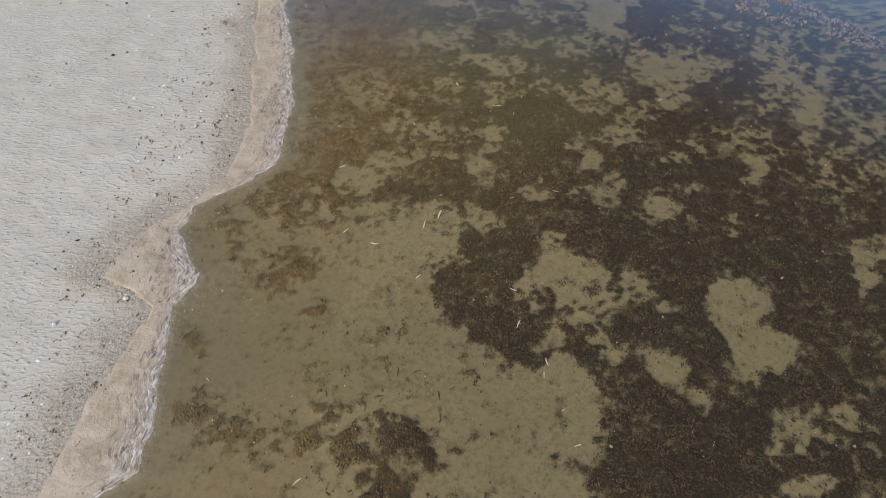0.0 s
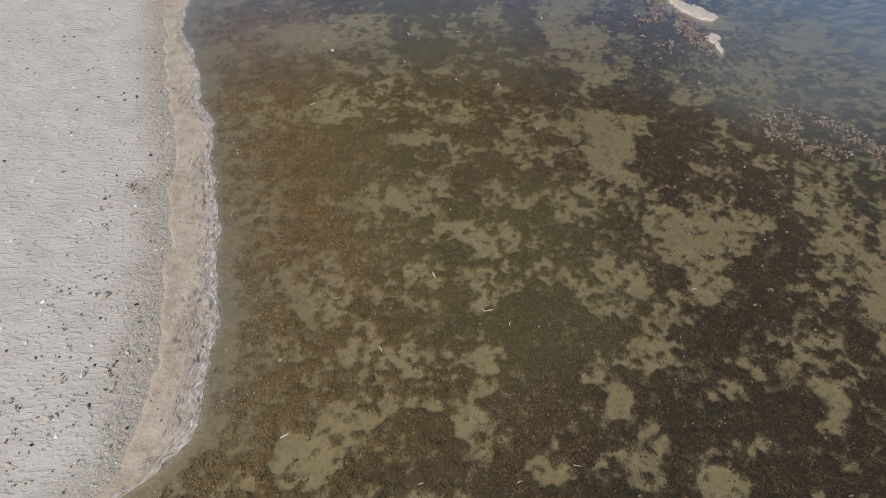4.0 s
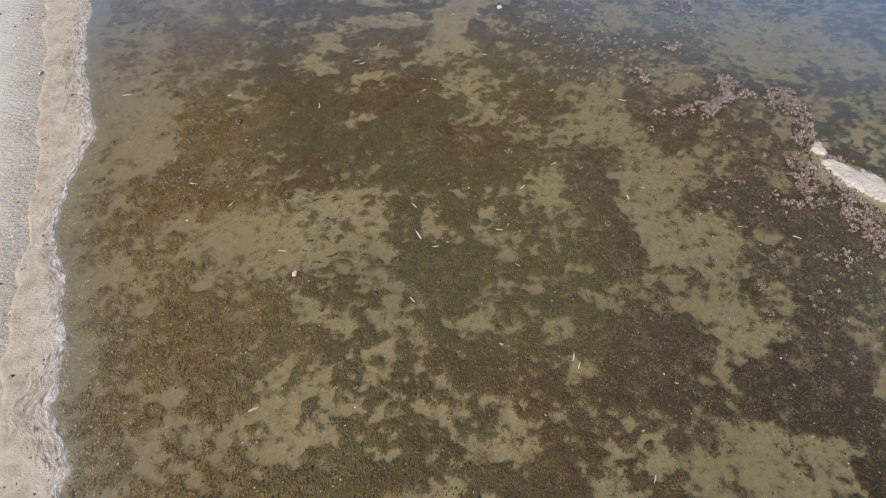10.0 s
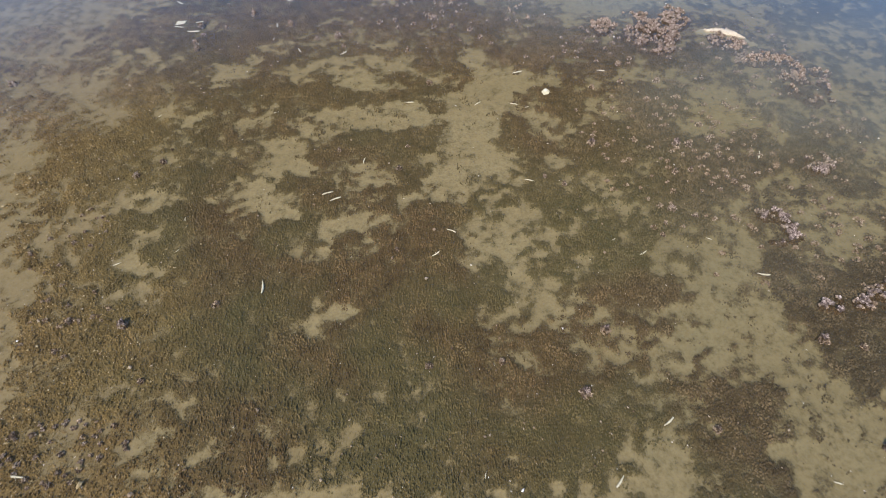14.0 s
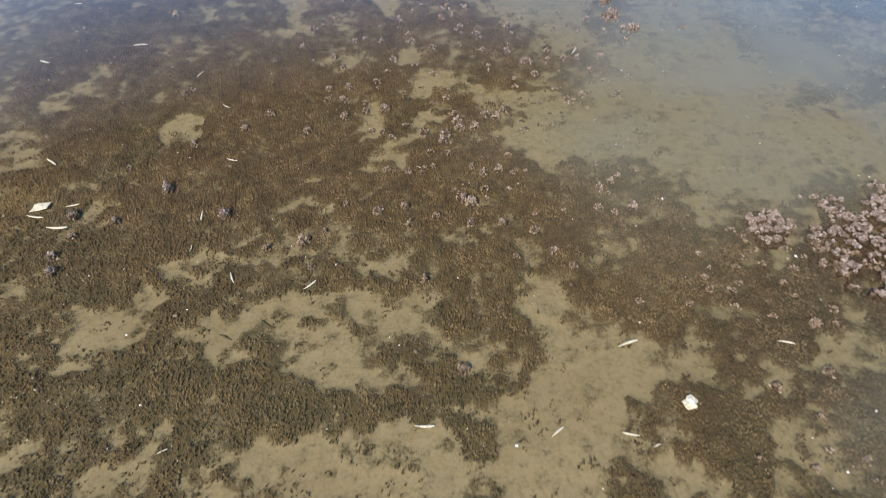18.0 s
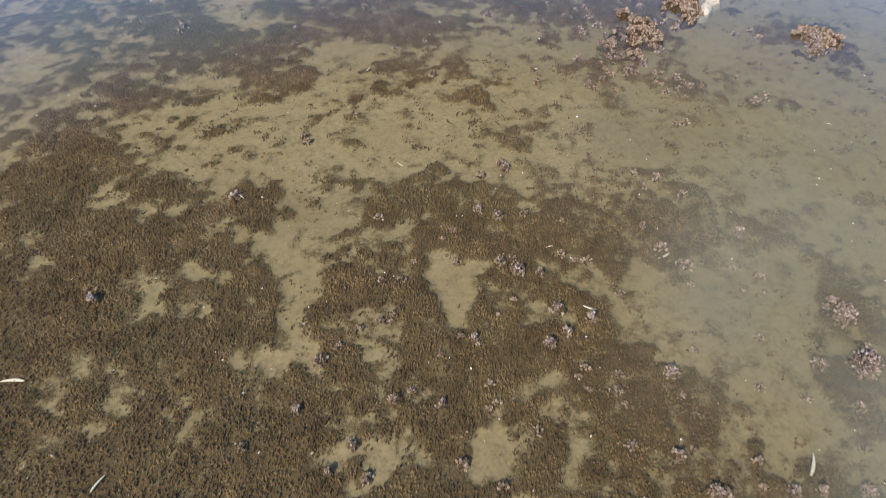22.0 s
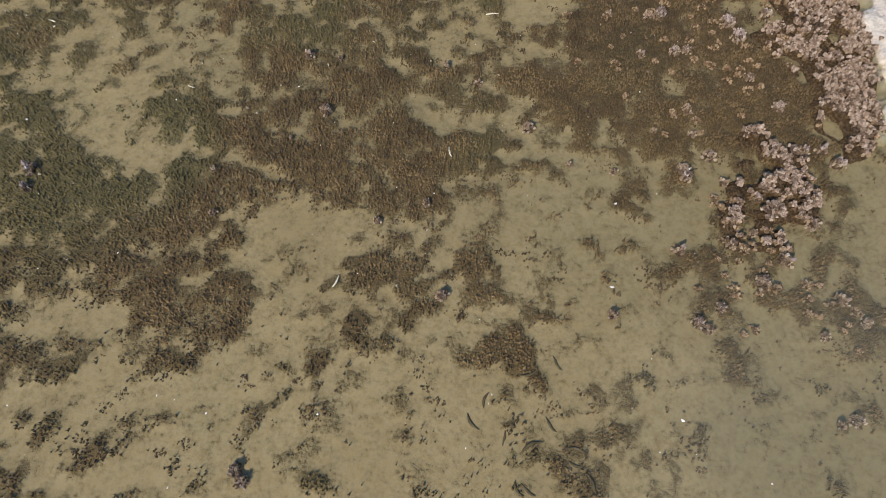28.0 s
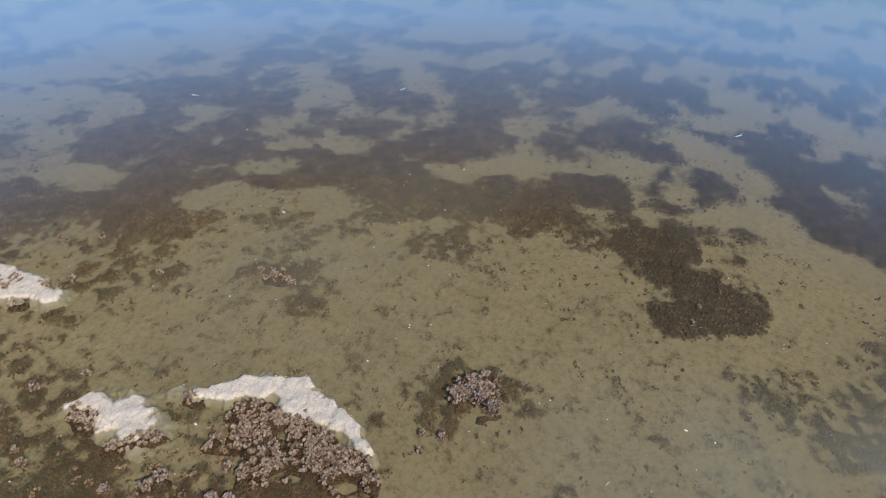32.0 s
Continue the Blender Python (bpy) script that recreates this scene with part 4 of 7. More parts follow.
cover(1.27, 21.76, 0.18, 0.13, 19, 0.2); cover(1.30, 21.54, 0.19, 0.15, 46, 0.15); cover(1.10, 21.57, 0.14, 0.12, 39, 0.3); cover(-0.20, 21.43, 0.17, 0.10, 96, 0.15)
cover(-0.25, 21.55, 0.07, 0.06, 158, 0.2); cover(0.08, 21.09, 0.15, 0.09, 92, 0.15); cover(0.13, 21.24, 0.08, 0.06, 89, 0.3); cover(-0.04, 21.01, 0.11, 0.06, 94, 0.3)
cover(-0.09, 20.87, 0.12, 0.04, 2, 0.35); cover(0.26, 21.53, 0.17, 0.09, 3, 0.35); cover(0.23, 21.37, 0.13, 0.06, 3, 0.4); cover(-0.59, 22.34, 0.12, 0.08, 177, 0.35)
cover(1.49, 23.13, 0.50, 0.33, 71, 0.04); cover(1.08, 23.24, 0.27, 0.21, 18, 0.1); cover(1.35, 22.72, 0.21, 0.15, 17, 0.08); cover(1.04, 22.90, 0.12, 0.06, 6, 0.35)
cover(1.78, 23.50, 0.26, 0.20, 47, 0.1); cover(1.52, 22.60, 0.16, 0.06, 5, 0.2); cover(2.60, 25.00, 1.61, 0.65, 6, 0.06); cover(3.01, 23.91, 0.96, 0.61, 53, 0.06)
cover(2.69, 22.61, 0.56, 0.36, 47, 0.08); cover(2.28, 21.72, 0.54, 0.33, 19, 0.06); cover(1.69, 21.40, 0.49, 0.24, 8, 0.06); cover(1.16, 21.10, 0.28, 0.16, 9, 0.05)
cover(0.95, 21.17, 0.19, 0.09, 6, 0.15); cover(2.22, 21.12, 0.40, 0.26, 25, 0.05); cover(1.57, 20.95, 0.36, 0.13, 6, 0.06); cover(1.28, 20.97, 0.24, 0.10, 6, 0.06)
cover(1.38, 24.62, 0.48, 0.39, 25, 0.15); cover(1.30, 23.96, 0.57, 0.22, 4, 0.8); cover(0.44, 23.93, 0.48, 0.30, 5, 0.9); cover(2.06, 23.22, 0.32, 0.23, 51, 0.75)
cover(2.17, 22.70, 0.25, 0.17, 21, 0.6); cover(1.77, 22.33, 0.23, 0.13, 11, 0.7); cover(1.73, 21.97, 0.30, 0.19, 15, 0.75); cover(1.27, 22.26, 0.17, 0.14, 54, 0.85)
cover(1.37, 20.71, 0.29, 0.15, 9, 0.85); cover(1.74, 20.73, 0.18, 0.12, 20, 0.85); cover(0.94, 20.66, 0.23, 0.12, 7, 0.9); cover(1.77, 20.47, 0.17, 0.10, 18, 0.8)
cover(-0.56, 20.44, 0.14, 0.07, 180, 0.3); cover(-0.59, 20.75, 0.06, 0.05, 168, 0.4)
# bed cover: bare silt seaward of the mat
cover(-3.05, 25.63, 1.42, 0.95, 162, 0.82); cover(-1.79, 26.47, 1.82, 0.51, 2, 0.78); cover(-2.19, 23.48, 1.33, 0.91, 133, 0.92); cover(-0.24, 23.26, 0.85, 0.73, 180, 0.92)
cover(-1.38, 24.97, 0.87, 0.49, 178, 0.07); cover(-1.47, 24.62, 0.62, 0.29, 180, 0.1); cover(-2.07, 24.80, 0.47, 0.36, 146, 0.2); cover(-2.27, 25.44, 0.35, 0.25, 127, 0.2)
cover(-0.60, 24.93, 0.55, 0.41, 179, 0.04); cover(-1.02, 25.50, 0.46, 0.32, 177, 0.1); cover(-1.29, 25.41, 0.32, 0.18, 104, 0.05); cover(-0.67, 25.68, 0.47, 0.33, 179, 0.15)
cover(0.04, 24.95, 0.34, 0.30, 85, 0.06); cover(-0.24, 24.61, 0.28, 0.19, 2, 0.05); cover(-0.78, 24.40, 0.20, 0.15, 176, 0.08); cover(-0.79, 25.93, 0.48, 0.18, 2, 0.25)
cover(0.03, 25.79, 0.38, 0.26, 4, 0.2); cover(0.27, 26.16, 0.25, 0.19, 7, 0.15); cover(-1.19, 24.05, 0.24, 0.20, 149, 0.25); cover(-1.06, 23.75, 0.25, 0.21, 121, 0.08)
cover(-1.27, 23.74, 0.22, 0.12, 178, 0.15); cover(-0.98, 23.34, 0.21, 0.13, 106, 0.08); cover(-0.94, 22.99, 0.15, 0.12, 117, 0.15); cover(-1.07, 22.87, 0.09, 0.07, 169, 0.3)
cover(-0.60, 23.04, 0.15, 0.12, 108, 0.25); cover(-0.56, 23.20, 0.10, 0.06, 100, 0.3); cover(-0.64, 22.89, 0.09, 0.07, 175, 0.35); cover(-0.11, 23.34, 0.21, 0.13, 92, 0.03)
cover(-0.19, 23.55, 0.17, 0.11, 2, 0.05); cover(0.05, 23.52, 0.14, 0.07, 3, 0.12); cover(-0.16, 23.69, 0.14, 0.06, 3, 0.2); cover(-0.25, 24.03, 0.06, 0.06, 96, 0.3)
cover(-3.78, 25.55, 0.48, 0.25, 127, 0.1); cover(-3.66, 25.80, 0.23, 0.15, 149, 0.3); cover(-2.16, 24.00, 0.23, 0.13, 174, 0.4); cover(-2.46, 24.15, 0.19, 0.13, 136, 0.35)
cover(-1.68, 23.53, 0.14, 0.09, 172, 0.35); cover(-1.94, 23.38, 0.11, 0.08, 156, 0.4); cover(-1.90, 23.17, 0.20, 0.10, 176, 0.45); cover(-1.64, 23.11, 0.13, 0.08, 174, 0.45)
cover(-1.19, 22.87, 0.11, 0.09, 124, 0.4); cover(-2.66, 23.44, 0.11, 0.06, 168, 0.4); cover(-2.23, 22.55, 0.07, 0.04, 156, 0.4); cover(0.12, 22.47, 0.08, 0.07, 12, 0.2)
cover(0.12, 22.30, 0.11, 0.08, 7, 0.15); cover(-0.52, 22.41, 0.07, 0.06, 171, 0.3); cover(-0.56, 22.30, 0.11, 0.06, 1, 0.35); cover(0.91, 22.93, 0.09, 0.05, 8, 0.3)
cover(0.65, 24.72, 0.46, 0.38, 18, 0.06); cover(0.43, 24.34, 0.31, 0.17, 5, 0.25); cover(0.86, 24.36, 0.31, 0.23, 13, 0.15); cover(1.12, 24.87, 0.43, 0.35, 53, 0.07)
cover(1.67, 24.77, 0.56, 0.42, 27, 0.06); cover(1.72, 26.05, 0.52, 0.41, 35, 0.1); cover(2.14, 25.82, 0.79, 0.59, 39, 0.06); cover(2.55, 24.99, 1.10, 0.50, 66, 0.05)
cover(1.90, 24.14, 0.29, 0.20, 55, 0.1); cover(1.51, 23.31, 0.48, 0.32, 59, 0.03); cover(0.89, 23.23, 0.17, 0.14, 42, 0.08); cover(1.16, 23.53, 0.20, 0.11, 8, 0.12)
cover(1.69, 23.64, 0.29, 0.21, 26, 0.06); cover(1.60, 22.86, 0.31, 0.19, 17, 0.03); cover(1.73, 22.64, 0.26, 0.12, 9, 0.04); cover(1.37, 22.99, 0.25, 0.18, 44, 0.05)
cover(-0.45, 24.24, 0.35, 0.16, 2, 0.95); cover(-0.30, 24.31, 0.19, 0.17, 179, 0.95); cover(0.58, 23.77, 0.39, 0.14, 4, 0.93); cover(1.12, 23.89, 0.32, 0.12, 5, 0.85)
cover(0.60, 23.97, 0.33, 0.08, 3, 0.8); cover(1.55, 24.22, 0.34, 0.11, 4, 0.55); cover(2.09, 23.32, 0.29, 0.19, 46, 0.8); cover(2.16, 23.03, 0.24, 0.11, 62, 0.8)
cover(-1.68, 25.55, 0.28, 0.16, 177, 0.75); cover(1.03, 22.76, 0.21, 0.10, 7, 0.9); cover(1.09, 25.67, 0.28, 0.20, 13, 0.75)
# bed cover: approach to the long reef
cover(-1.21, 27.33, 3.03, 0.93, 1, 0.78); cover(-3.72, 27.12, 0.57, 0.32, 129, 0.3); cover(-2.38, 27.00, 0.34, 0.25, 127, 0.15); cover(-2.56, 27.15, 0.42, 0.24, 174, 0.3)
cover(-2.15, 26.85, 0.28, 0.21, 157, 0.25); cover(-3.96, 27.73, 0.44, 0.26, 130, 0.3); cover(-3.51, 27.74, 0.42, 0.27, 164, 0.5); cover(-2.61, 28.07, 0.33, 0.24, 125, 0.4)
cover(-1.48, 27.81, 0.30, 0.24, 117, 0.4); cover(-0.56, 27.48, 0.19, 0.11, 1, 0.25); cover(0.11, 27.87, 0.35, 0.19, 3, 0.15); cover(0.06, 27.68, 0.24, 0.18, 6, 0.1)
cover(0.32, 28.07, 0.30, 0.10, 87, 0.3); cover(0.38, 27.42, 0.19, 0.13, 6, 0.3); cover(-0.47, 26.84, 0.17, 0.15, 179, 0.3); cover(-0.71, 27.06, 0.27, 0.16, 1, 0.45)
cover(0.28, 26.31, 0.17, 0.09, 146, 0.05); cover(0.13, 26.44, 0.16, 0.08, 3, 0.1); cover(0.40, 26.26, 0.13, 0.12, 56, 0.08); cover(-0.04, 26.74, 0.17, 0.07, 3, 0.3)
cover(1.94, 26.26, 0.51, 0.34, 22, 0.06); cover(2.91, 27.28, 1.32, 0.41, 67, 0.06); cover(1.14, 25.19, 0.67, 0.26, 5, 0.1); cover(1.77, 24.91, 0.73, 0.51, 37, 0.06)
cover(0.61, 24.92, 0.48, 0.24, 5, 0.05); cover(0.94, 26.15, 0.20, 0.15, 15, 0.12); cover(0.74, 26.09, 0.16, 0.12, 13, 0.2); cover(1.05, 27.56, 0.80, 0.67, 33, 0.93)
cover(1.21, 26.55, 0.42, 0.26, 10, 0.9); cover(0.61, 26.81, 0.44, 0.30, 79, 0.93); cover(0.94, 25.87, 0.34, 0.22, 74, 0.6); cover(0.94, 25.41, 0.21, 0.14, 11, 0.5)
cover(1.29, 25.94, 0.24, 0.18, 60, 0.8); cover(1.88, 25.69, 0.37, 0.15, 6, 0.4); cover(1.45, 24.28, 0.18, 0.12, 20, 0.6); cover(1.19, 24.46, 0.18, 0.05, 4, 0.5)
cover(1.47, 25.20, 0.20, 0.09, 6, 0.35); cover(2.35, 25.51, 0.18, 0.11, 43, 0.8); cover(2.71, 26.54, 0.37, 0.15, 64, 0.6); cover(1.03, 24.00, 0.40, 0.11, 4, 0.7)
cover(1.55, 23.99, 0.32, 0.13, 7, 0.75)
# bed cover: silt with scattered clumps
cover(-0.39, 26.03, 2.56, 1.45, 2, 0.12); cover(0.96, 27.02, 0.86, 0.64, 11, 0.93); cover(0.47, 27.00, 0.53, 0.44, 13, 0.93); cover(-0.02, 26.40, 0.34, 0.21, 3, 0.92)
cover(-0.68, 26.97, 0.49, 0.36, 97, 0.75); cover(-1.13, 26.75, 0.41, 0.37, 138, 0.82); cover(-1.45, 27.15, 0.35, 0.30, 118, 0.75); cover(-0.90, 26.45, 0.50, 0.22, 1, 0.88)
cover(-0.48, 26.28, 0.37, 0.14, 1, 0.85); cover(-0.82, 26.24, 0.31, 0.12, 1, 0.8); cover(-2.18, 26.20, 0.69, 0.21, 0, 0.9); cover(-2.31, 25.86, 0.42, 0.22, 176, 0.85)
cover(-1.81, 25.90, 0.36, 0.16, 179, 0.75); cover(-1.70, 25.53, 0.35, 0.18, 178, 0.88); cover(-1.47, 25.39, 0.11, 0.06, 179, 0.8); cover(-2.74, 26.59, 0.28, 0.21, 154, 0.75)
cover(-2.41, 26.48, 0.26, 0.11, 179, 0.7); cover(-3.01, 27.28, 0.29, 0.20, 122, 0.7); cover(-1.88, 26.73, 0.21, 0.18, 140, 0.6); cover(-1.52, 26.54, 0.20, 0.18, 144, 0.8)
cover(-1.27, 26.37, 0.22, 0.18, 113, 0.75); cover(-2.35, 25.20, 0.20, 0.13, 168, 0.8); cover(-2.25, 24.78, 0.19, 0.12, 171, 0.55); cover(-2.06, 24.74, 0.13, 0.06, 178, 0.5)
cover(-1.73, 25.30, 0.17, 0.06, 1, 0.5); cover(-1.48, 25.01, 0.16, 0.09, 178, 0.6); cover(-1.76, 24.92, 0.05, 0.04, 171, 0.6); cover(-1.19, 25.02, 0.08, 0.05, 177, 0.5)
cover(-2.21, 24.91, 0.13, 0.05, 180, 0.4); cover(-1.93, 24.84, 0.11, 0.05, 178, 0.4); cover(-0.63, 25.72, 0.32, 0.09, 2, 0.45); cover(-0.39, 25.52, 0.17, 0.07, 2, 0.5)
cover(-0.69, 25.42, 0.17, 0.07, 1, 0.6); cover(-0.46, 25.31, 0.14, 0.08, 1, 0.6); cover(-0.56, 25.17, 0.11, 0.08, 180, 0.5); cover(-1.04, 25.52, 0.11, 0.06, 180, 0.5)
cover(-0.96, 25.35, 0.06, 0.04, 175, 0.45); cover(-0.11, 25.61, 0.12, 0.11, 78, 0.5); cover(-0.14, 25.80, 0.17, 0.08, 2, 0.5); cover(-0.41, 25.98, 0.16, 0.12, 93, 0.5)
cover(-0.80, 26.00, 0.12, 0.10, 175, 0.35); cover(-0.58, 25.04, 0.11, 0.08, 180, 0.5); cover(-0.55, 24.92, 0.08, 0.05, 1, 0.45); cover(-0.32, 25.03, 0.11, 0.04, 2, 0.4)
cover(-0.82, 24.76, 0.08, 0.05, 180, 0.5); cover(0.11, 25.34, 0.17, 0.16, 55, 0.5); cover(-0.08, 25.41, 0.17, 0.08, 3, 0.5); cover(0.13, 25.04, 0.18, 0.16, 78, 0.6)
cover(0.31, 24.95, 0.13, 0.10, 9, 0.55); cover(0.33, 24.80, 0.10, 0.08, 13, 0.6); cover(0.12, 24.79, 0.15, 0.07, 3, 0.6); cover(0.24, 25.18, 0.13, 0.08, 4, 0.45)
cover(0.50, 25.94, 0.20, 0.13, 5, 0.8); cover(0.42, 26.07, 0.17, 0.15, 70, 0.85); cover(0.68, 26.28, 0.21, 0.18, 69, 0.85); cover(0.45, 25.63, 0.11, 0.09, 11, 0.45)
cover(0.25, 25.57, 0.11, 0.06, 3, 0.4); cover(0.93, 25.86, 0.23, 0.15, 9, 0.85); cover(1.20, 25.97, 0.24, 0.19, 20, 0.85); cover(0.97, 25.56, 0.17, 0.14, 24, 0.8)
cover(1.05, 25.34, 0.17, 0.13, 22, 0.7); cover(1.32, 26.17, 0.21, 0.17, 59, 0.9); cover(1.06, 26.50, 0.37, 0.11, 2, 0.9); cover(1.56, 25.61, 0.19, 0.13, 64, 0.6)
cover(1.74, 25.56, 0.15, 0.08, 72, 0.7); cover(1.63, 25.17, 0.13, 0.08, 10, 0.75); cover(1.33, 25.69, 0.12, 0.09, 19, 0.7); cover(0.93, 24.82, 0.10, 0.04, 4, 0.4)
cover(1.44, 24.87, 0.10, 0.06, 9, 0.45); cover(0.35, 26.38, 0.15, 0.09, 144, 0.06); cover(0.16, 26.44, 0.16, 0.07, 2, 0.06); cover(0.43, 26.24, 0.12, 0.08, 84, 0.08)
cover(0.94, 26.19, 0.18, 0.12, 8, 0.1); cover(0.98, 26.02, 0.09, 0.08, 30, 0.15); cover(1.07, 26.33, 0.09, 0.07, 13, 0.2); cover(0.38, 25.84, 0.14, 0.09, 5, 0.1)
cover(0.27, 25.94, 0.18, 0.13, 6, 0.1); cover(0.70, 25.88, 0.12, 0.09, 14, 0.15); cover(0.22, 27.36, 0.17, 0.13, 6, 0.15); cover(0.25, 27.23, 0.08, 0.04, 3, 0.2)
cover(-0.51, 27.48, 0.18, 0.17, 108, 0.3); cover(-0.22, 27.26, 0.17, 0.14, 90, 0.3); cover(-0.54, 26.72, 0.13, 0.12, 176, 0.15); cover(-0.44, 26.82, 0.08, 0.07, 94, 0.15)
cover(-0.18, 26.77, 0.23, 0.08, 2, 0.2); cover(-0.62, 27.04, 0.13, 0.12, 170, 0.25); cover(-0.24, 26.22, 0.14, 0.11, 91, 0.15); cover(0.11, 26.72, 0.06, 0.06, 12, 0.2)
cover(-2.40, 27.08, 0.35, 0.21, 174, 0.12); cover(-2.07, 27.01, 0.29, 0.24, 151, 0.2); cover(-2.06, 27.31, 0.25, 0.17, 171, 0.25); cover(-2.14, 26.56, 0.20, 0.15, 166, 0.15)
cover(-2.56, 27.29, 0.22, 0.17, 159, 0.3); cover(-2.89, 27.11, 0.15, 0.12, 148, 0.4); cover(-1.39, 26.55, 0.10, 0.07, 171, 0.35); cover(-1.45, 26.32, 0.19, 0.07, 0, 0.35)
cover(-1.98, 26.00, 0.15, 0.08, 177, 0.35); cover(-1.86, 25.90, 0.09, 0.07, 128, 0.3); cover(-2.27, 25.73, 0.15, 0.09, 173, 0.3); cover(-2.32, 25.48, 0.26, 0.12, 178, 0.1)
cover(1.18, 26.88, 0.05, 0.04, 17, 0.3); cover(1.20, 26.58, 0.09, 0.05, 79, 0.2); cover(-1.10, 26.02, 0.24, 0.10, 1, 0.12)
# bed cover: outer side of the reefs
cover(4.24, 26.94, 3.45, 2.69, 11, 0.05); cover(3.26, 28.95, 1.69, 1.46, 127, 0.07); cover(0.79, 27.42, 0.97, 0.52, 130, 0.92); cover(1.03, 27.11, 0.88, 0.47, 132, 0.95)
cover(0.70, 30.85, 1.24, 0.83, 100, 0.93); cover(0.82, 31.67, 0.77, 0.50, 107, 0.95); cover(1.50, 30.99, 0.79, 0.53, 114, 0.9); cover(0.80, 29.93, 0.76, 0.42, 125, 0.75)
cover(0.73, 28.42, 0.54, 0.40, 112, 0.85); cover(0.04, 29.52, 0.49, 0.31, 111, 0.15); cover(0.36, 29.03, 0.32, 0.22, 90, 0.4); cover(-0.33, 28.80, 0.43, 0.27, 87, 0.3)
cover(0.16, 28.63, 0.25, 0.14, 124, 0.3); cover(0.11, 27.73, 0.31, 0.22, 112, 0.3); cover(-0.32, 28.18, 0.28, 0.19, 90, 0.35); cover(0.41, 28.04, 0.19, 0.11, 68, 0.35)
cover(1.51, 27.84, 0.17, 0.09, 54, 0.2); cover(1.75, 28.28, 0.19, 0.14, 60, 0.4); cover(1.32, 29.60, 0.34, 0.26, 95, 0.35); cover(1.36, 30.84, 0.20, 0.10, 71, 0.3)
cover(0.05, 28.15, 0.24, 0.16, 116, 0.75); cover(-0.60, 28.13, 0.22, 0.09, 129, 0.7); cover(0.07, 27.45, 0.21, 0.07, 132, 0.7); cover(-0.11, 28.76, 0.24, 0.05, 133, 0.5)
cover(3.35, 31.88, 0.90, 0.42, 131, 0.9); cover(4.14, 30.89, 1.03, 0.48, 133, 0.92); cover(4.71, 30.51, 0.56, 0.42, 50, 0.9); cover(2.89, 31.41, 0.78, 0.25, 133, 0.85)
cover(5.02, 31.50, 0.90, 0.65, 130, 0.75); cover(3.32, 32.75, 0.51, 0.39, 87, 0.8); cover(3.35, 30.43, 0.38, 0.17, 133, 0.7); cover(3.50, 30.12, 0.37, 0.17, 133, 0.6)
cover(3.00, 29.88, 0.52, 0.35, 58, 0.5); cover(2.40, 29.93, 0.40, 0.32, 79, 0.5); cover(1.85, 29.98, 0.46, 0.31, 71, 0.4); cover(5.10, 29.92, 0.62, 0.41, 136, 0.85)
cover(6.31, 29.12, 0.87, 0.70, 153, 0.6); cover(6.94, 28.70, 1.12, 0.86, 154, 0.55); cover(7.98, 27.69, 1.88, 1.15, 148, 0.5); cover(5.43, 28.09, 0.63, 0.22, 136, 0.85)
cover(5.62, 27.50, 0.53, 0.22, 106, 0.85); cover(4.99, 28.00, 0.48, 0.26, 138, 0.75); cover(4.59, 27.31, 0.34, 0.26, 151, 0.75); cover(5.68, 26.87, 0.53, 0.24, 85, 0.85)
cover(5.73, 26.29, 0.41, 0.26, 65, 0.88); cover(6.57, 26.54, 0.49, 0.32, 4, 0.85); cover(6.42, 26.11, 0.45, 0.26, 9, 0.8); cover(5.39, 26.12, 0.22, 0.12, 144, 0.6)
cover(5.49, 25.58, 0.37, 0.20, 43, 0.9); cover(5.35, 25.18, 0.33, 0.17, 8, 0.9); cover(4.87, 24.92, 0.28, 0.12, 12, 0.85); cover(4.67, 25.03, 0.29, 0.15, 144, 0.6)
cover(4.81, 28.32, 0.30, 0.16, 137, 0.6); cover(5.05, 26.83, 0.28, 0.13, 139, 0.5); cover(8.67, 26.54, 1.01, 0.59, 3, 0.55); cover(7.11, 25.85, 0.50, 0.30, 0, 0.5)
cover(6.24, 27.50, 0.76, 0.14, 135, 0.12); cover(4.86, 27.62, 0.23, 0.14, 141, 0.3); cover(4.61, 28.85, 0.56, 0.49, 29, 0.1); cover(4.08, 30.02, 0.84, 0.18, 135, 0.15)
cover(2.78, 30.69, 0.46, 0.35, 73, 0.2); cover(3.38, 28.07, 0.41, 0.26, 41, 0.3); cover(2.85, 26.56, 0.30, 0.25, 9, 0.5); cover(2.94, 26.31, 0.27, 0.21, 153, 0.75)
cover(3.01, 26.00, 0.24, 0.19, 174, 0.55); cover(2.50, 26.31, 0.13, 0.08, 31, 0.5); cover(3.65, 28.39, 0.23, 0.22, 7, 0.85); cover(3.41, 28.63, 0.28, 0.18, 134, 0.8)
cover(2.24, 25.44, 0.21, 0.17, 3, 0.7); cover(2.16, 25.64, 0.26, 0.21, 6, 0.35); cover(2.47, 25.32, 0.17, 0.11, 19, 0.5); cover(1.73, 25.74, 0.22, 0.11, 137, 0.5)
cover(3.28, 25.03, 0.16, 0.10, 3, 0.4); cover(2.54, 27.05, 0.35, 0.13, 40, 0.4)
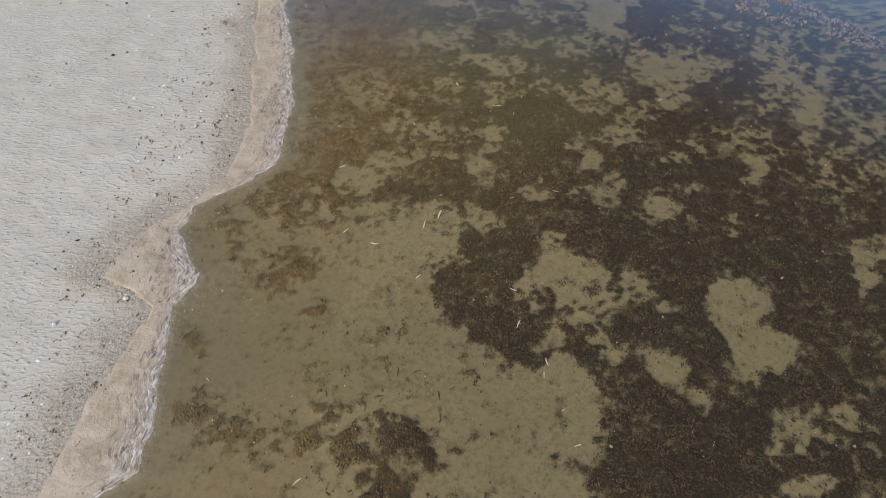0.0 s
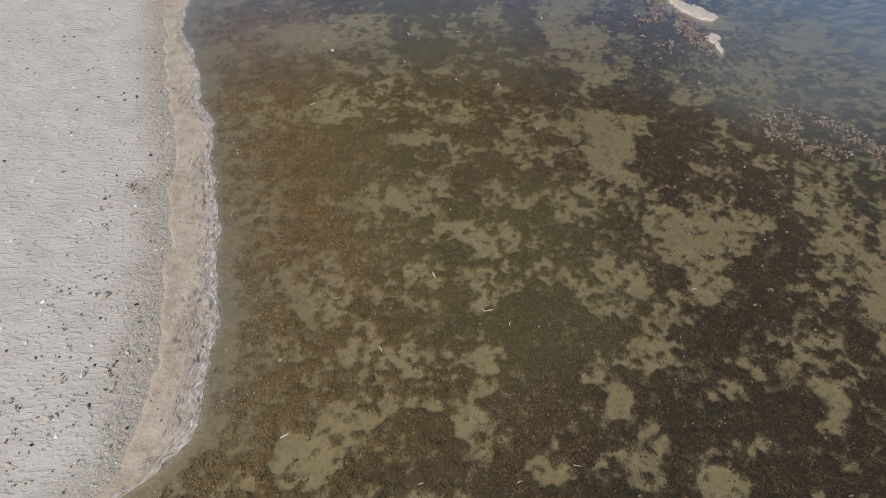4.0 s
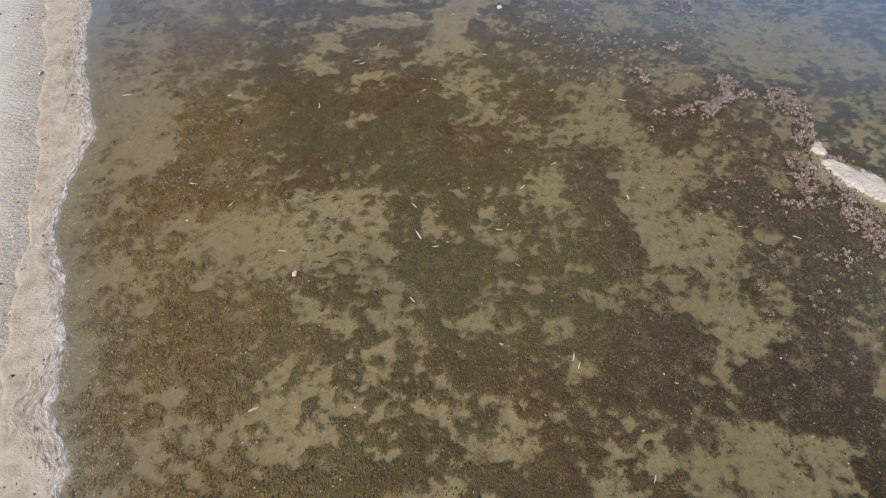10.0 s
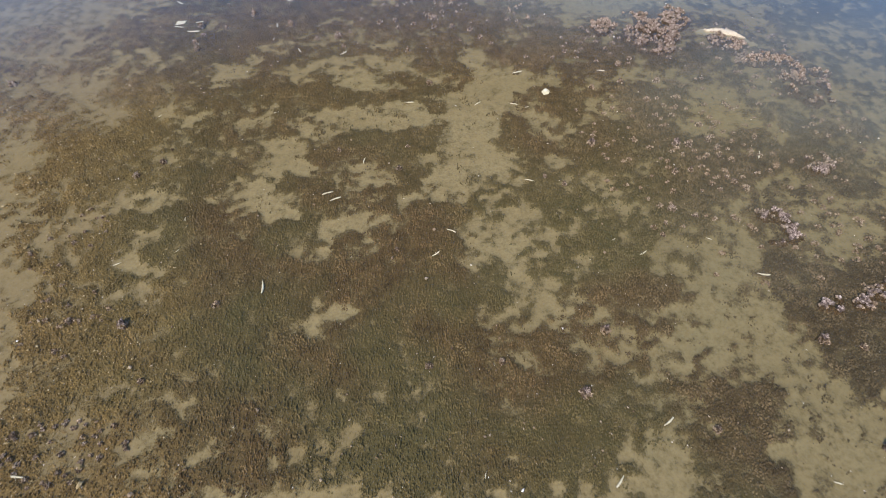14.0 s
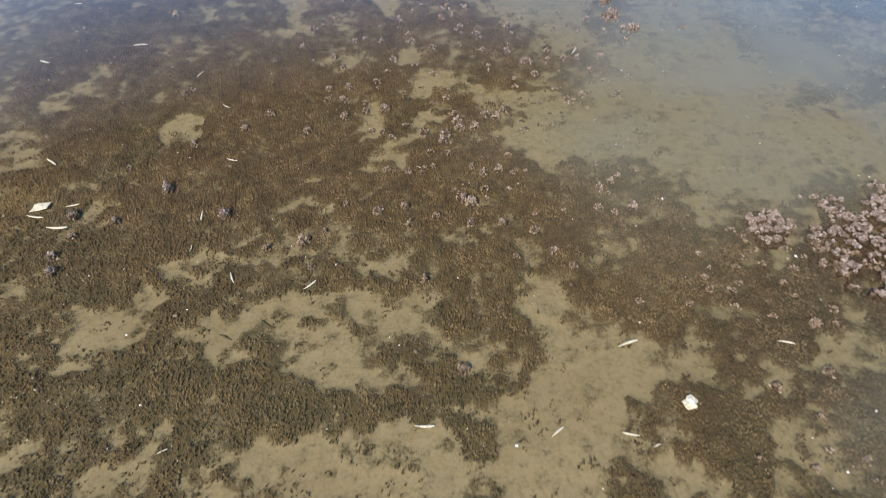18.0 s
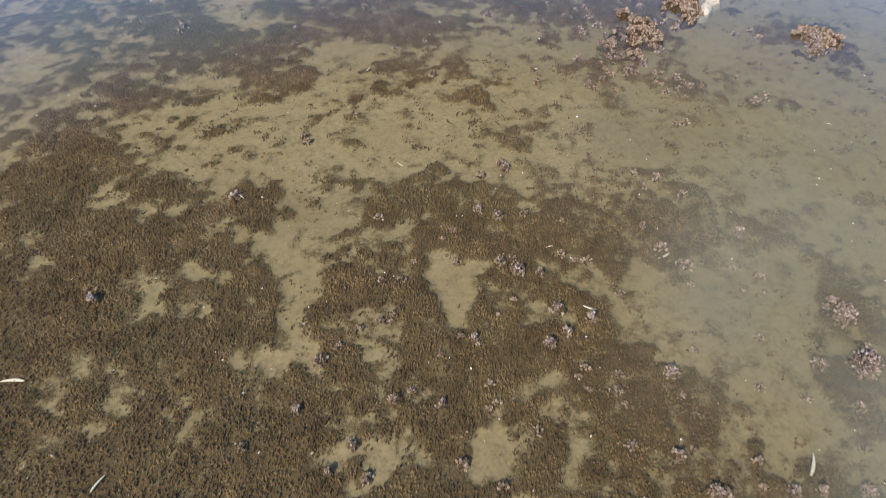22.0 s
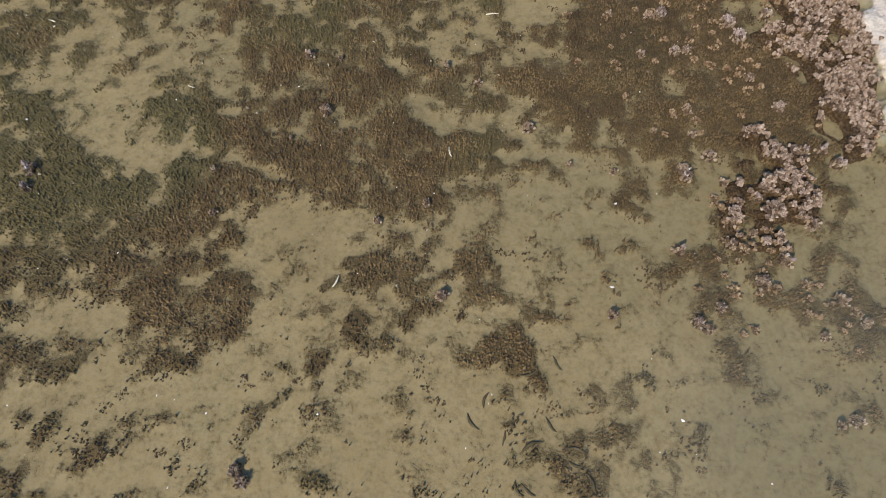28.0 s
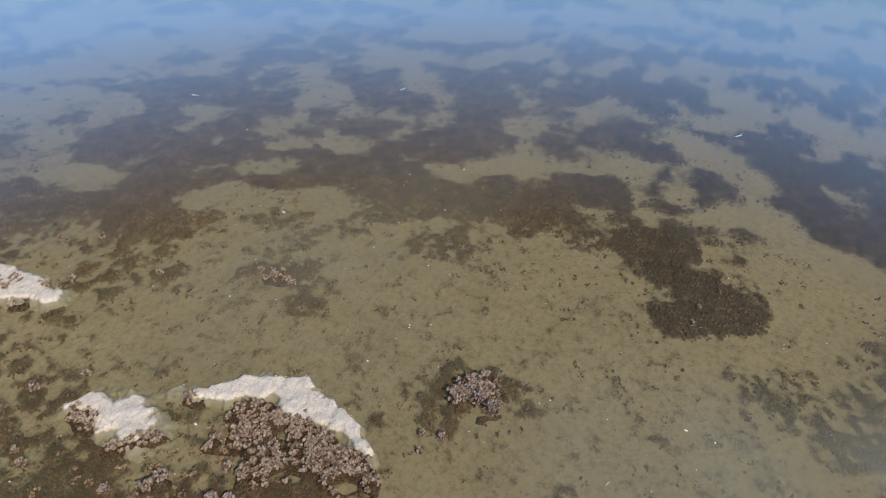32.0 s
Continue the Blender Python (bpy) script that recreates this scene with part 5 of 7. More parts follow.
# bed cover: far flat
cover(7.87, 28.70, 7.41, 3.11, 121, 0.6); cover(5.63, 27.36, 1.04, 0.42, 120, 0.92); cover(5.84, 26.51, 0.66, 0.28, 79, 0.9); cover(5.36, 27.95, 0.58, 0.30, 120, 0.9)
cover(5.67, 25.70, 0.53, 0.26, 79, 0.93); cover(5.22, 24.98, 0.39, 0.25, 54, 0.93); cover(4.93, 24.67, 0.50, 0.29, 132, 0.93); cover(4.57, 25.01, 0.21, 0.11, 125, 0.9)
cover(4.79, 28.14, 0.31, 0.13, 119, 0.8); cover(4.54, 27.33, 0.40, 0.24, 120, 0.75); cover(6.33, 26.11, 0.52, 0.37, 178, 0.85); cover(3.29, 31.07, 0.96, 0.33, 116, 0.92)
cover(4.32, 30.44, 0.78, 0.25, 118, 0.9); cover(4.56, 31.40, 0.97, 0.43, 115, 0.92); cover(5.10, 30.45, 0.47, 0.39, 71, 0.88); cover(5.48, 29.78, 0.36, 0.29, 106, 0.85)
cover(2.89, 31.35, 0.41, 0.15, 115, 0.85); cover(3.31, 30.17, 0.57, 0.12, 118, 0.75); cover(4.90, 29.67, 0.60, 0.16, 119, 0.75); cover(6.55, 30.96, 1.05, 0.58, 117, 0.85)
cover(5.95, 32.76, 0.74, 0.40, 113, 0.85); cover(7.45, 30.61, 0.51, 0.43, 112, 0.75); cover(8.13, 29.03, 0.86, 0.42, 122, 0.85); cover(6.95, 28.79, 0.69, 0.34, 121, 0.8)
cover(7.22, 27.34, 0.68, 0.39, 125, 0.88); cover(6.39, 28.17, 0.36, 0.30, 127, 0.8); cover(6.16, 28.87, 0.29, 0.23, 119, 0.75); cover(7.75, 28.12, 0.81, 0.28, 121, 0.7)
cover(9.45, 27.68, 0.85, 0.65, 142, 0.8); cover(8.04, 26.57, 0.51, 0.39, 150, 0.75); cover(9.64, 26.13, 1.17, 0.78, 172, 0.8); cover(11.11, 25.32, 0.84, 0.49, 171, 0.7)
cover(7.19, 25.37, 0.69, 0.48, 146, 0.75); cover(8.54, 24.45, 0.88, 0.40, 176, 0.8); cover(9.92, 24.78, 0.71, 0.43, 165, 0.75); cover(7.98, 23.96, 0.80, 0.47, 142, 0.8)
cover(9.35, 23.65, 0.86, 0.48, 158, 0.6); cover(6.75, 23.75, 0.59, 0.29, 130, 0.85); cover(7.17, 24.11, 0.47, 0.29, 150, 0.75); cover(7.86, 23.41, 0.73, 0.23, 175, 0.8)
cover(5.34, 34.27, 1.19, 0.71, 67, 0.1); cover(5.76, 29.29, 0.37, 0.28, 39, 0.2); cover(6.81, 31.49, 0.26, 0.20, 54, 0.15); cover(6.45, 27.20, 0.70, 0.16, 120, 0.12)
cover(7.86, 25.27, 0.30, 0.14, 126, 0.15); cover(7.42, 24.68, 0.60, 0.36, 169, 0.35); cover(9.91, 25.18, 0.40, 0.26, 149, 0.25); cover(5.78, 31.53, 0.46, 0.27, 114, 0.45)
cover(6.63, 30.05, 0.39, 0.27, 116, 0.4); cover(4.44, 29.48, 0.94, 0.29, 118, 0.12); cover(3.71, 31.77, 0.52, 0.19, 116, 0.15); cover(6.66, 24.78, 0.59, 0.22, 123, 0.35)
cover(6.02, 26.29, 0.17, 0.11, 131, 0.3); cover(4.94, 27.66, 0.24, 0.11, 119, 0.25); cover(11.59, 29.48, 3.30, 1.00, 123, 0.4); cover(8.06, 34.66, 2.01, 1.21, 113, 0.3)
# bed cover: seaward foot of the long reef
cover(1.36, 26.35, 0.32, 0.23, 95, 0.82); cover(1.24, 26.00, 0.21, 0.18, 48, 0.72); cover(1.35, 25.71, 0.17, 0.13, 19, 0.6); cover(1.69, 25.63, 0.22, 0.15, 12, 0.75)
cover(1.67, 26.13, 0.18, 0.14, 36, 0.5); cover(0.92, 26.46, 0.19, 0.16, 59, 0.75)
# base share: a brightness falloff towards +x painted into the silt's colour
DARK_SILT = 0.26 * smooth(0.6, 3.2, GX + (fbm(GX, GY, 2.0, 3, 41) - 0.5) * 2) * smooth(1, 4, GY)


def dark_silt(x, y, a, b, turn, share):
    stamp(DARK_SILT, x, y, a, b, turn, share, 0.7)


# milky pools: silt, and sky haze painted on the outer water
silt_sheen(3.43, 21.02, 2.08, 0.68, 177, 0.6)
silt_sheen(2.68, 21.57, 1.54, 0.99, 53, 0.6)
silt_sheen(1.87, 23.47, 0.95, 0.69, 41, 0.38)
silt_sheen(2.23, 24.80, 1.44, 0.92, 17, 0.35)
silt_sheen(1.41, 25.19, 0.88, 0.58, 15, 0.22)
silt_sheen(2.70, 23.90, 1.20, 0.90, 10, 0.6)
silt_sheen(3.50, 22.50, 1.50, 1.00, 10, 0.8)
silt_sheen(7.01, 12.53, 2.16, 1.43, 20, 0.6)
silt_sheen(6.78, 13.59, 1.93, 1.02, 53, 0.45)
silt_sheen(7.00, 17.21, 1.89, 1.01, 7, 0.45)
silt_sheen(4.69, 18.35, 1.61, 1.05, 47, 0.45)
silt_sheen(3.42, 16.78, 0.99, 0.72, 22, 0.16)
silt_sheen(3.04, 18.51, 0.76, 0.57, 56, 0.30)
silt_sheen(5.20, 19.21, 1.38, 0.90, 16, 0.4)
dark_silt(1.39, 25.06, 0.47, 0.37, 34, 0.45)
dark_silt(1.78, 23.36, 0.42, 0.27, 46, 0.5)
dark_silt(2.15, 19.58, 0.39, 0.26, 31, 0.55)
dark_silt(2.17, 12.89, 1.07, 0.34, 178, 0.45)
dark_silt(2.56, 10.56, 1.30, 0.57, 0, 0.45)
dark_silt(3.26, 9.45, 1.07, 0.79, 22, 0.3)
dark_silt(1.93, 25.33, 0.66, 0.29, 159, 0.35)
dark_silt(0.85, 2.71, 1.12, 0.65, 3, 0.3)
dark_silt(2.7, 26.2, 0.9, 0.8, 20, 0.35)
dark_silt(2.3, 28.4, 0.5, 0.3, 120, 0.3)
dark_silt(2.05, 25.1, 0.8, 0.6, 10, 0.45)
dark_silt(2.5, 22.4, 1.4, 2.2, 0, 0.25)
silt_sheen(4.12, 28.25, 1.79, 0.93, 160, 0.28)
silt_sheen(3.00, 27.20, 0.83, 0.65, 2, 0.10)
dark_silt(1.59, 25.66, 1.41, 0.47, 156, 0.35)
dark_silt(-1.16, 26.84, 1.00, 0.40, 152, 0.25)
dark_silt(2.59, 16.48, 0.57, 0.38, 18, 0.35)
dark_silt(3.36, 11.25, 0.98, 0.56, 8, 0.35)
dark_silt(3.25, 3.41, 1.07, 0.62, 9, 0.30)
dark_silt(0.56, 13.25, 1.79, 0.59, 176, 0.35)
dark_silt(0.34, 10.63, 2.44, 0.51, 176, 0.25)
dark_silt(1.24, 25.73, 1.32, 0.37, 156, 0.25)
dark_silt(2.59, 16.71, 0.67, 0.45, 37, 0.30)
dark_silt(-0.85, 3.70, 2.58, 0.61, 177, 0.28)
dark_silt(1.90, 9.82, 2.34, 0.61, 176, 0.25)
dark_silt(-0.99, 24.04, 1.23, 0.26, 1, 0.20)
dark_silt(2.9, 26.0, 1.0, 1.4, 0, 0.3)

# the shore: the inner and outer edge of the salt crust, x by y
INNER = ((-30, -3.4), (2.2, -3.35), (3.07, -3.33), (3.56, -3.15), (4.2, -3.05), (4.42, -3.3), (4.58, -3.68), (4.9, -3.68), (5.43, -3.33), (5.72, -3.0), (6.23, -2.7), (7.28, -2.62),
         (7.9, -2.72), (9.27, -2.86), (10.4, -3.1), (11.5, -3.3), (12, -3.44), (13.6, -3.9), (14.8, -4.14), (16.5, -4.65), (19, -5.45), (60, -17))
OUTER = ((-30, -2.9), (2.2, -2.85), (2.42, -2.63), (2.8, -2.65), (3.83, -2.75), (4.22, -2.86), (4.67, -2.62), (5.0, -2.85), (5.34, -3.0), (5.72, -2.88), (6.18, -2.41), (6.56, -2.12),
         (7.68, -2.14), (8.0, -2.11), (8.84, -2.31), (9.6, -2.38), (10.45, -2.61), (11.41, -2.78), (12, -3.08), (13.3, -3.33), (14.25, -3.73), (15.75, -3.79), (17.2, -4.35), (19, -4.83), (60, -16))


def inner(y):
    return np.interp(y, *zip(*INNER)) + (fbm(y * 0 + 3.3, y, 0.5, 5, 5) - 0.5) * 0.30


def outer(y):
    return np.interp(y, *zip(*OUTER)) + (fbm(y * 0 + 7.7, y, 0.7, 5, 6) - 0.5) * 0.30


OFF = GX - outer(YS)[:, None]                       # metres out from the waterline
INN = inner(YS)[:, None] - GX                       # metres up the beach from the crust
SHALLOW = smooth(0.0, 1.6, OFF)
SILT_SHEEN = np.maximum(SILT_SHEEN, 0.75 * np.exp(-np.clip(OFF, 0, 9) / 0.30) * (fbm(GX, GY, 0.5, 3, 33) + 0.2))
COVER -= (0.25 + 0.16 * smooth(11, 13, GY) * smooth(20, 18, GY)) * smooth(0.50, 0.72, fbm(GX, GY, 0.5, 4, 28)) * smooth(0.4, 0.8, COVER) * smooth(3, 8, GY)
COVER *= smooth(0.0, 0.38, OFF + (fbm(GX, GY, 0.6, 3, 12) - 0.5) * 0.5)
lumps = fbm(RX, RY, 0.3, 3, 21) * 0.30 + fbm(GX * 0.8 + GY * 0.6, GY * 0.8 - GX * 0.6, 0.12, 2, 22) * 0.42 + fbm(GX * 0.6 - GY * 0.8, GX * 0.8 + GY * 0.6, 0.06, 1, 23) * 0.32
far = smooth(8.0, 13, GX + smooth(28, 38, GY) * 5)
COVER = np.clip(COVER + (fbm(GX, GY, 1.1, 4, 26) - 0.5) * 0.9 * far - 0.08 * far, 0.02, 1)
broad = smooth(3.8, 6.5, GX + smooth(27, 34, GY) * 3) * smooth(19, 23, GY)
lumps = lumps * (1 - 0.85 * broad) + fbm(RX, RY, 0.6, 4, 24) * 0.85 * broad
lumps = np.interp(lumps, np.quantile(lumps[::7, ::7], np.linspace(0, 1, 60)), np.linspace(0, 1, 60))   # even shares of every height
COVER = np.clip(COVER + ((fbm(GX * 0.8 + GY * 0.6, GY * 0.8 - GX * 0.6, 0.55, 4, 27) - 0.5) * 1.5 - 0.06) * broad, 0.02, 1)
TURF = smooth(-1, 1, (COVER * 1.26 - 0.15 - lumps) / (0.54 - 0.20 * broad))
BEACH = smooth(0.12, -0.05, OFF)
DAMP = smooth(0.75, 0.05, INN + (fbm(GX, GY, 0.5, 4, 30) - 0.5) * 0.6)
OCHRE = smooth(6.0, 0.4, OFF + (fbm(GX, GY, 1.2, 3, 31) - 0.5) * 2.6) * smooth(3.0, 7.0, GY + OFF * -0.4 + 1.5)
OCHRE = np.maximum(OCHRE * (0.62 + 0.38 * smooth(2.2, 0.4, OFF)), smooth(4, 11, GY) * (1 - 0.7 * smooth(1.0, 4.5, GX) * smooth(28, 25, GY)) * 0.40)

PEAT = np.maximum(smooth(0.5, 3.5, GX + (fbm(GX, GY, 1.5, 3, 35) - 0.5) * 2) * smooth(17, 10, GY), smooth(1.7, 0.6, np.hypot(GX - 1.0, GY - 28.2)) * 0.35)
OCHRE = np.maximum(OCHRE * (1 - 0.8 * PEAT), 0.95 * smooth(3.4, 1.6, OFF + (fbm(GX, GY, 0.9, 3, 36) - 0.5) * 1.6) * smooth(6, 9, GY))
OCHRE = np.maximum(OCHRE, 0.92 * smooth(2.9, 1.2, OFF + (fbm(GX, GY, 0.9, 3, 42) - 0.5) * 1.4) * smooth(8, 5, GY))
OCHRE = np.maximum(OCHRE, 0.45 * smooth(2.2, 0.8, np.hypot(GX + 0.7, GY - 28.8)))
ALGAE = smooth(0.8, 2.4, OFF) * smooth(4, 8, GY) * smooth(21, 16, GY) * smooth(3.4, 1.8, GX) * smooth(0.35, 0.62, fbm(GX, GY, 1.3, 4, 37))     # green film on the weed
PEAT = np.maximum(PEAT, 0.9 * smooth(1.4, 0.5, np.hypot(GX - 1.0, (GY - 27.0) * 0.8)))
PEAT = np.maximum(PEAT, 0.85 * smooth(3.2, 5.2, GX) * smooth(22, 25, GY))
GREY = smooth(1.0, 2.6, GX + (fbm(GX, GY, 1.2, 3, 39) - 0.5) * 1.5) * smooth(10, 13, GY) * smooth(22, 19, GY)     # greyer weed towards +x along the middle stretch
TUFTS = fbm(GX, GY, 0.13, 2, 55)

ALGAE = np.maximum(ALGAE, smooth(23.5, 25.5, GY) * smooth(1.4, 0.0, GX) * smooth(0.38, 0.60, fbm(GX, GY, 1.1, 4, 38)))
BED = -0.028 * SHALLOW + TURF * (0.006 + 0.020 * TUFTS) - smooth(2, 9, GX) * 0.03 + (fbm(GX, GY, 1.7, 4, 50) - 0.5) * 0.016
DRY = 0.002 + np.clip(-OFF, 0, 8) * 0.028 + (fbm(GX * 0.8 - GY * 0.5, GX * 0.5 + GY * 0.9, 0.20, 2, 51) - 0.5) * 0.022 * smooth(0.4, 1.2, INN)
GZ = np.where(OFF > 0, WATER + (BED - WATER) * smooth(-0.05, 0.45, OFF), WATER + DRY * smooth(0, 0.15, -OFF))


def ground_z(x, y):
    """The bed's or beach's height at places of the plan."""
    i = np.clip(np.searchsorted(XS, x) - 1, 0, len(XS) - 2)
    j = np.clip(np.searchsorted(YS, y) - 1, 0, len(YS) - 2)
    u, v = (x - XS[i]) / (XS[i + 1] - XS[i]), (y - YS[j]) / (YS[j + 1] - YS[j])
    return (GZ[j, i] * (1 - u) + GZ[j, i + 1] * u) * (1 - v) + (GZ[j + 1, i] * (1 - u) + GZ[j + 1, i + 1] * u) * v


def field_at(field, x, y):
    return field[np.clip(np.searchsorted(YS, y), 0, len(YS) - 1), np.clip(np.searchsorted(XS, x), 0, len(XS) - 1)]


def mesh_from(name, verts, faces, mat, flat=False, **fields):
    """A mesh out of arrays: verts (n, 3), faces (m, 3 or 4), fields a value a vertex."""
    me = bpy.data.meshes.new(name)
    k = faces.shape[1]
    me.vertices.add(len(verts)), me.loops.add(faces.size), me.polygons.add(len(faces))
    me.vertices.foreach_set("co", np.ascontiguousarray(verts, np.float32).ravel())
    me.loops.foreach_set("vertex_index", np.ascontiguousarray(faces, np.int32).ravel())
    me.polygons.foreach_set("loop_start", np.arange(0, faces.size, k, dtype=np.int32))
    me.polygons.foreach_set("use_smooth", np.full(len(faces), not flat))
    for key, value in fields.items():
        me.attributes.new(key, "FLOAT", "POINT").data.foreach_set("value", np.ascontiguousarray(value, np.float32).ravel())
    me.materials.append(mat)
    me.update(calc_edges=True)
    return me


def sheet_faces(nx, ny):
    k = (np.arange(ny - 1)[:, None] * nx + np.arange(nx - 1)[None, :]).ravel()
    return np.stack([k, k + 1, k + nx + 1, k + nx], 1)


def part(name, me, parent, label=""):
    ob = new(name, me)
    ob.parent = parent
    return tagged(ob, label)


# ---- the large structure ----
ground = new("ground", mesh_from("ground", np.stack([GX, GY, GZ], -1).reshape(-1, 3), sheet_faces(len(XS), len(YS)), GROUND, turf=TURF, beach=BEACH, ochre=OCHRE, damp=DAMP, peat=PEAT, dark_silt=DARK_SILT, algae=ALGAE, grey=GREY))
tagged(ground, "flat silt bed with patches of brown weed, rising to a pale sand beach", "ground", kind="structure")

wx, wy = spread(-5.5, 9, 0.12, 900, 1.3), spread(0, 35, 0.12, 900, 1.3)
wgx, wgy = np.meshgrid(wx, wy)
water = new("water", mesh_from("water", np.stack([wgx, wgy, wgx * 0 + WATER], -1).reshape(-1, 3), sheet_faces(len(wx), len(wy)), WATERM, silt_sheen=field_at(SILT_SHEEN, wgx, wgy)))
water.visible_shadow = False                        # the sun reaches the bed through it
tagged(water, "still, shallow, slightly silty water reflecting the sky", "water", kind="structure")

# the crust along the waterline, folded into ridges towards the water
cy = np.arange(0.5, 21.0, 0.02)
cu = np.linspace(-0.06, 1.06, 44)
cg, cyg = np.meshgrid(cu, cy)
ci, co = inner(cyg), outer(cyg)
cx = ci + (co - ci) * cg
lift = smooth(-0.05, 0.10, cg) * smooth(1.05, 0.93, cg)
ridge = fbm(cx * 3.2 + (fbm(cx, cyg, 0.5, 3, 61) - 0.5) * 1.2, cyg * 0.55, 0.16, 4, 60)
fold = smooth(0.25, 0.75, cg + (fbm(cx, cyg, 0.8, 3, 62) - 0.5) * 0.9)
gap = smooth(0.63, 0.72, fbm(cx * 1.6, cyg * 0.7, 0.13, 3, 63)) * fold
cz = np.maximum(ground_z(cx, cyg), WATER) - 0.006 + lift * (0.017 + 0.008 * (ridge - 0.4) * (0.3 + fold)) - gap * 0.012
crust = new("salt_crust", mesh_from("salt_crust", np.stack([cx, cyg, cz], -1).reshape(-1, 3), sheet_faces(len(cu), len(cy)), CRUST, fold=fold, rim=smooth(0.55, 0.95, cg), across=(cx - co) + (fbm(cx, cyg, 0.35, 3, 64) - 0.5) * 0.16, along=cyg * 0.28))
tagged(crust, "cream band of dried foam and salt crust along the waterline", "crust", kind="structure")


# ---- weed, flakes and pebbles that nobody could count ----
rng = np.random.default_rng(7)


def scattered(x0, x1, y0, y1, per_m2):
    k = int((x1 - x0) * (y1 - y0) * per_m2)
    return rng.uniform(x0, x1, k), rng.uniform(y0, y1, k)


def tufts(x, y, height, width):
    """Short upright tufts, each a leaning spike on a four-cornered foot."""
    k = len(x)
    turn, w, h = rng.uniform(0, 6.283, k), width * rng.uniform(0.6, 1.45, k), height * rng.uniform(0.45, 1.5, k)
    z0 = ground_z(x, y)
    rows = []
    for q in range(4):
        r = w * rng.uniform(0.6, 1.3, k)
        rows.append(np.stack([x + np.cos(turn + q * 1.571) * r, y + np.sin(turn + q * 1.571) * r, z0 - 0.003 + h * rng.uniform(-0.1, 0.25, k)], -1))
    rows.append(np.stack([x + w * rng.normal(0, 0.7, k), y + w * rng.normal(0, 0.7, k), z0 + h], -1))
    b = np.arange(k)[:, None] * 5
    f = np.concatenate([b + np.array(q) for q in ((0, 1, 4), (1, 2, 4), (2, 3, 4), (3, 0, 4))], 0)
    return np.stack(rows, 1).reshape(-1, 3), f, np.repeat(field_at(OCHRE, x, y), 5), np.repeat(field_at(PEAT, x, y), 5), np.repeat(field_at(ALGAE, x, y), 5), np.repeat(field_at(GREY, x, y), 5)


def weed_bed(x0, x1, y0, y1, per_m2, height, width, label):
    x, y = scattered(x0, x1, y0, y1, per_m2)
    keep = field_at(TURF, x, y) + (fbm(x, y, 0.07, 3, 71) - 0.5) * 1.3 + (field_at(TUFTS, x, y) - 0.5) * 0.6 > rng.uniform(0.28, 0.92, len(x))
    v, f, o, p, g, w = tufts(x[keep], y[keep], height, width)
    tagged(new("weed_bed", mesh_from("weed_bed", v, f, TUFT, ochre=o, peat=p, algae=g, grey=w)), label, "weed", kind="stuff")


weed_bed(-4.0, 5.8, 2.0, 14.5, 2400, 0.020, 0.0092, "ochre-brown weed matted on the silt bed near the beach")
weed_bed(-4.4, 4.8, 14.5, 20.5, 4200, 0.020, 0.0072, "brown weed matted over the shallow silt bed")
weed_bed(-3.3, 3.0, 20.5, 28.5, 5800, 0.019, 0.0062, "short brown weed tufts covering the silt bed")
weed_bed(3.0, 8.0, 21.0, 28.5, 1300, 0.022, 0.011, "dark weed in ragged patches on the outer bed")
weed_bed(8.0, 14.0, 24.0, 40.0, 300, 0.02, 0.016, "dark weed in ragged patches far out on the flat")
weed_bed(-1.5, 8.0, 33.5, 40.0, 400, 0.02, 0.016, "dark weed in thin patches far along the flat")
weed_bed(-1.5, 8.0, 28.5, 33.5, 1500, 0.022, 0.011, "dark weed in patches on the far bed")


def sprigs(x0, x1, y0, y1, per_m2, each, size, height, width, label):
    """Small separate clumps of tufts on the bare silt between the mats."""
    x, y = scattered(x0, x1, y0, y1, per_m2)
    c = field_at(COVER, x, y)
    keep = (field_at(OFF, x, y) > 0.5) & (fbm(x, y, 0.6, 3, 73) + c * 0.55 > rng.uniform(0.5, 0.85, len(x))) & (field_at(TURF, x, y) < 0.75)
    x, y = np.repeat(x[keep], each), np.repeat(y[keep], each)
    s = np.repeat(size * rng.uniform(0.4, 1.5, int(keep.sum())), each)
    a, r = rng.uniform(0, 6.283, len(x)), rng.uniform(0, 1, len(x)) ** 0.7
    v, f, o, p, g, w = tufts(x + np.cos(a) * r * s * 1.3, y + np.sin(a) * r * s * 0.8, height, width)
    tagged(new("weed_sprigs", mesh_from("weed_sprigs", v, f, TUFT, ochre=o * 0.55, peat=p, algae=g, grey=w)), label, "weed", kind="stuff")


sprigs(-3.2, 3.4, 20.0, 29.0, 34, 16, 0.034, 0.010, 0.0065, "small dark weed sprigs growing on bare silt")
sprigs(-3.6, 4.6, 3.0, 8.0, 10, 12, 0.036, 0.009, 0.0075, "few brown weed sprigs dotted over olive silt")
sprigs(-3.6, 4.6, 8.0, 20.0, 22, 12, 0.036, 0.011, 0.0075, "small brown weed sprigs dotted over bare silt")
sprigs(2.5, 8.0, 24.0, 34.0, 16, 10, 0.045, 0.012, 0.010, "dark weed sprigs dotted over the outer silt")

OCTA_V = np.array([(1, 0, 0), (0, 1, 0), (-1, 0, 0), (0, -1, 0), (0, 0, 1), (0, 0, -1), (0.6, 0.6, 0.5), (-0.6, 0.6, 0.5), (-0.6, -0.6, 0.5), (0.6, -0.6, 0.5)])
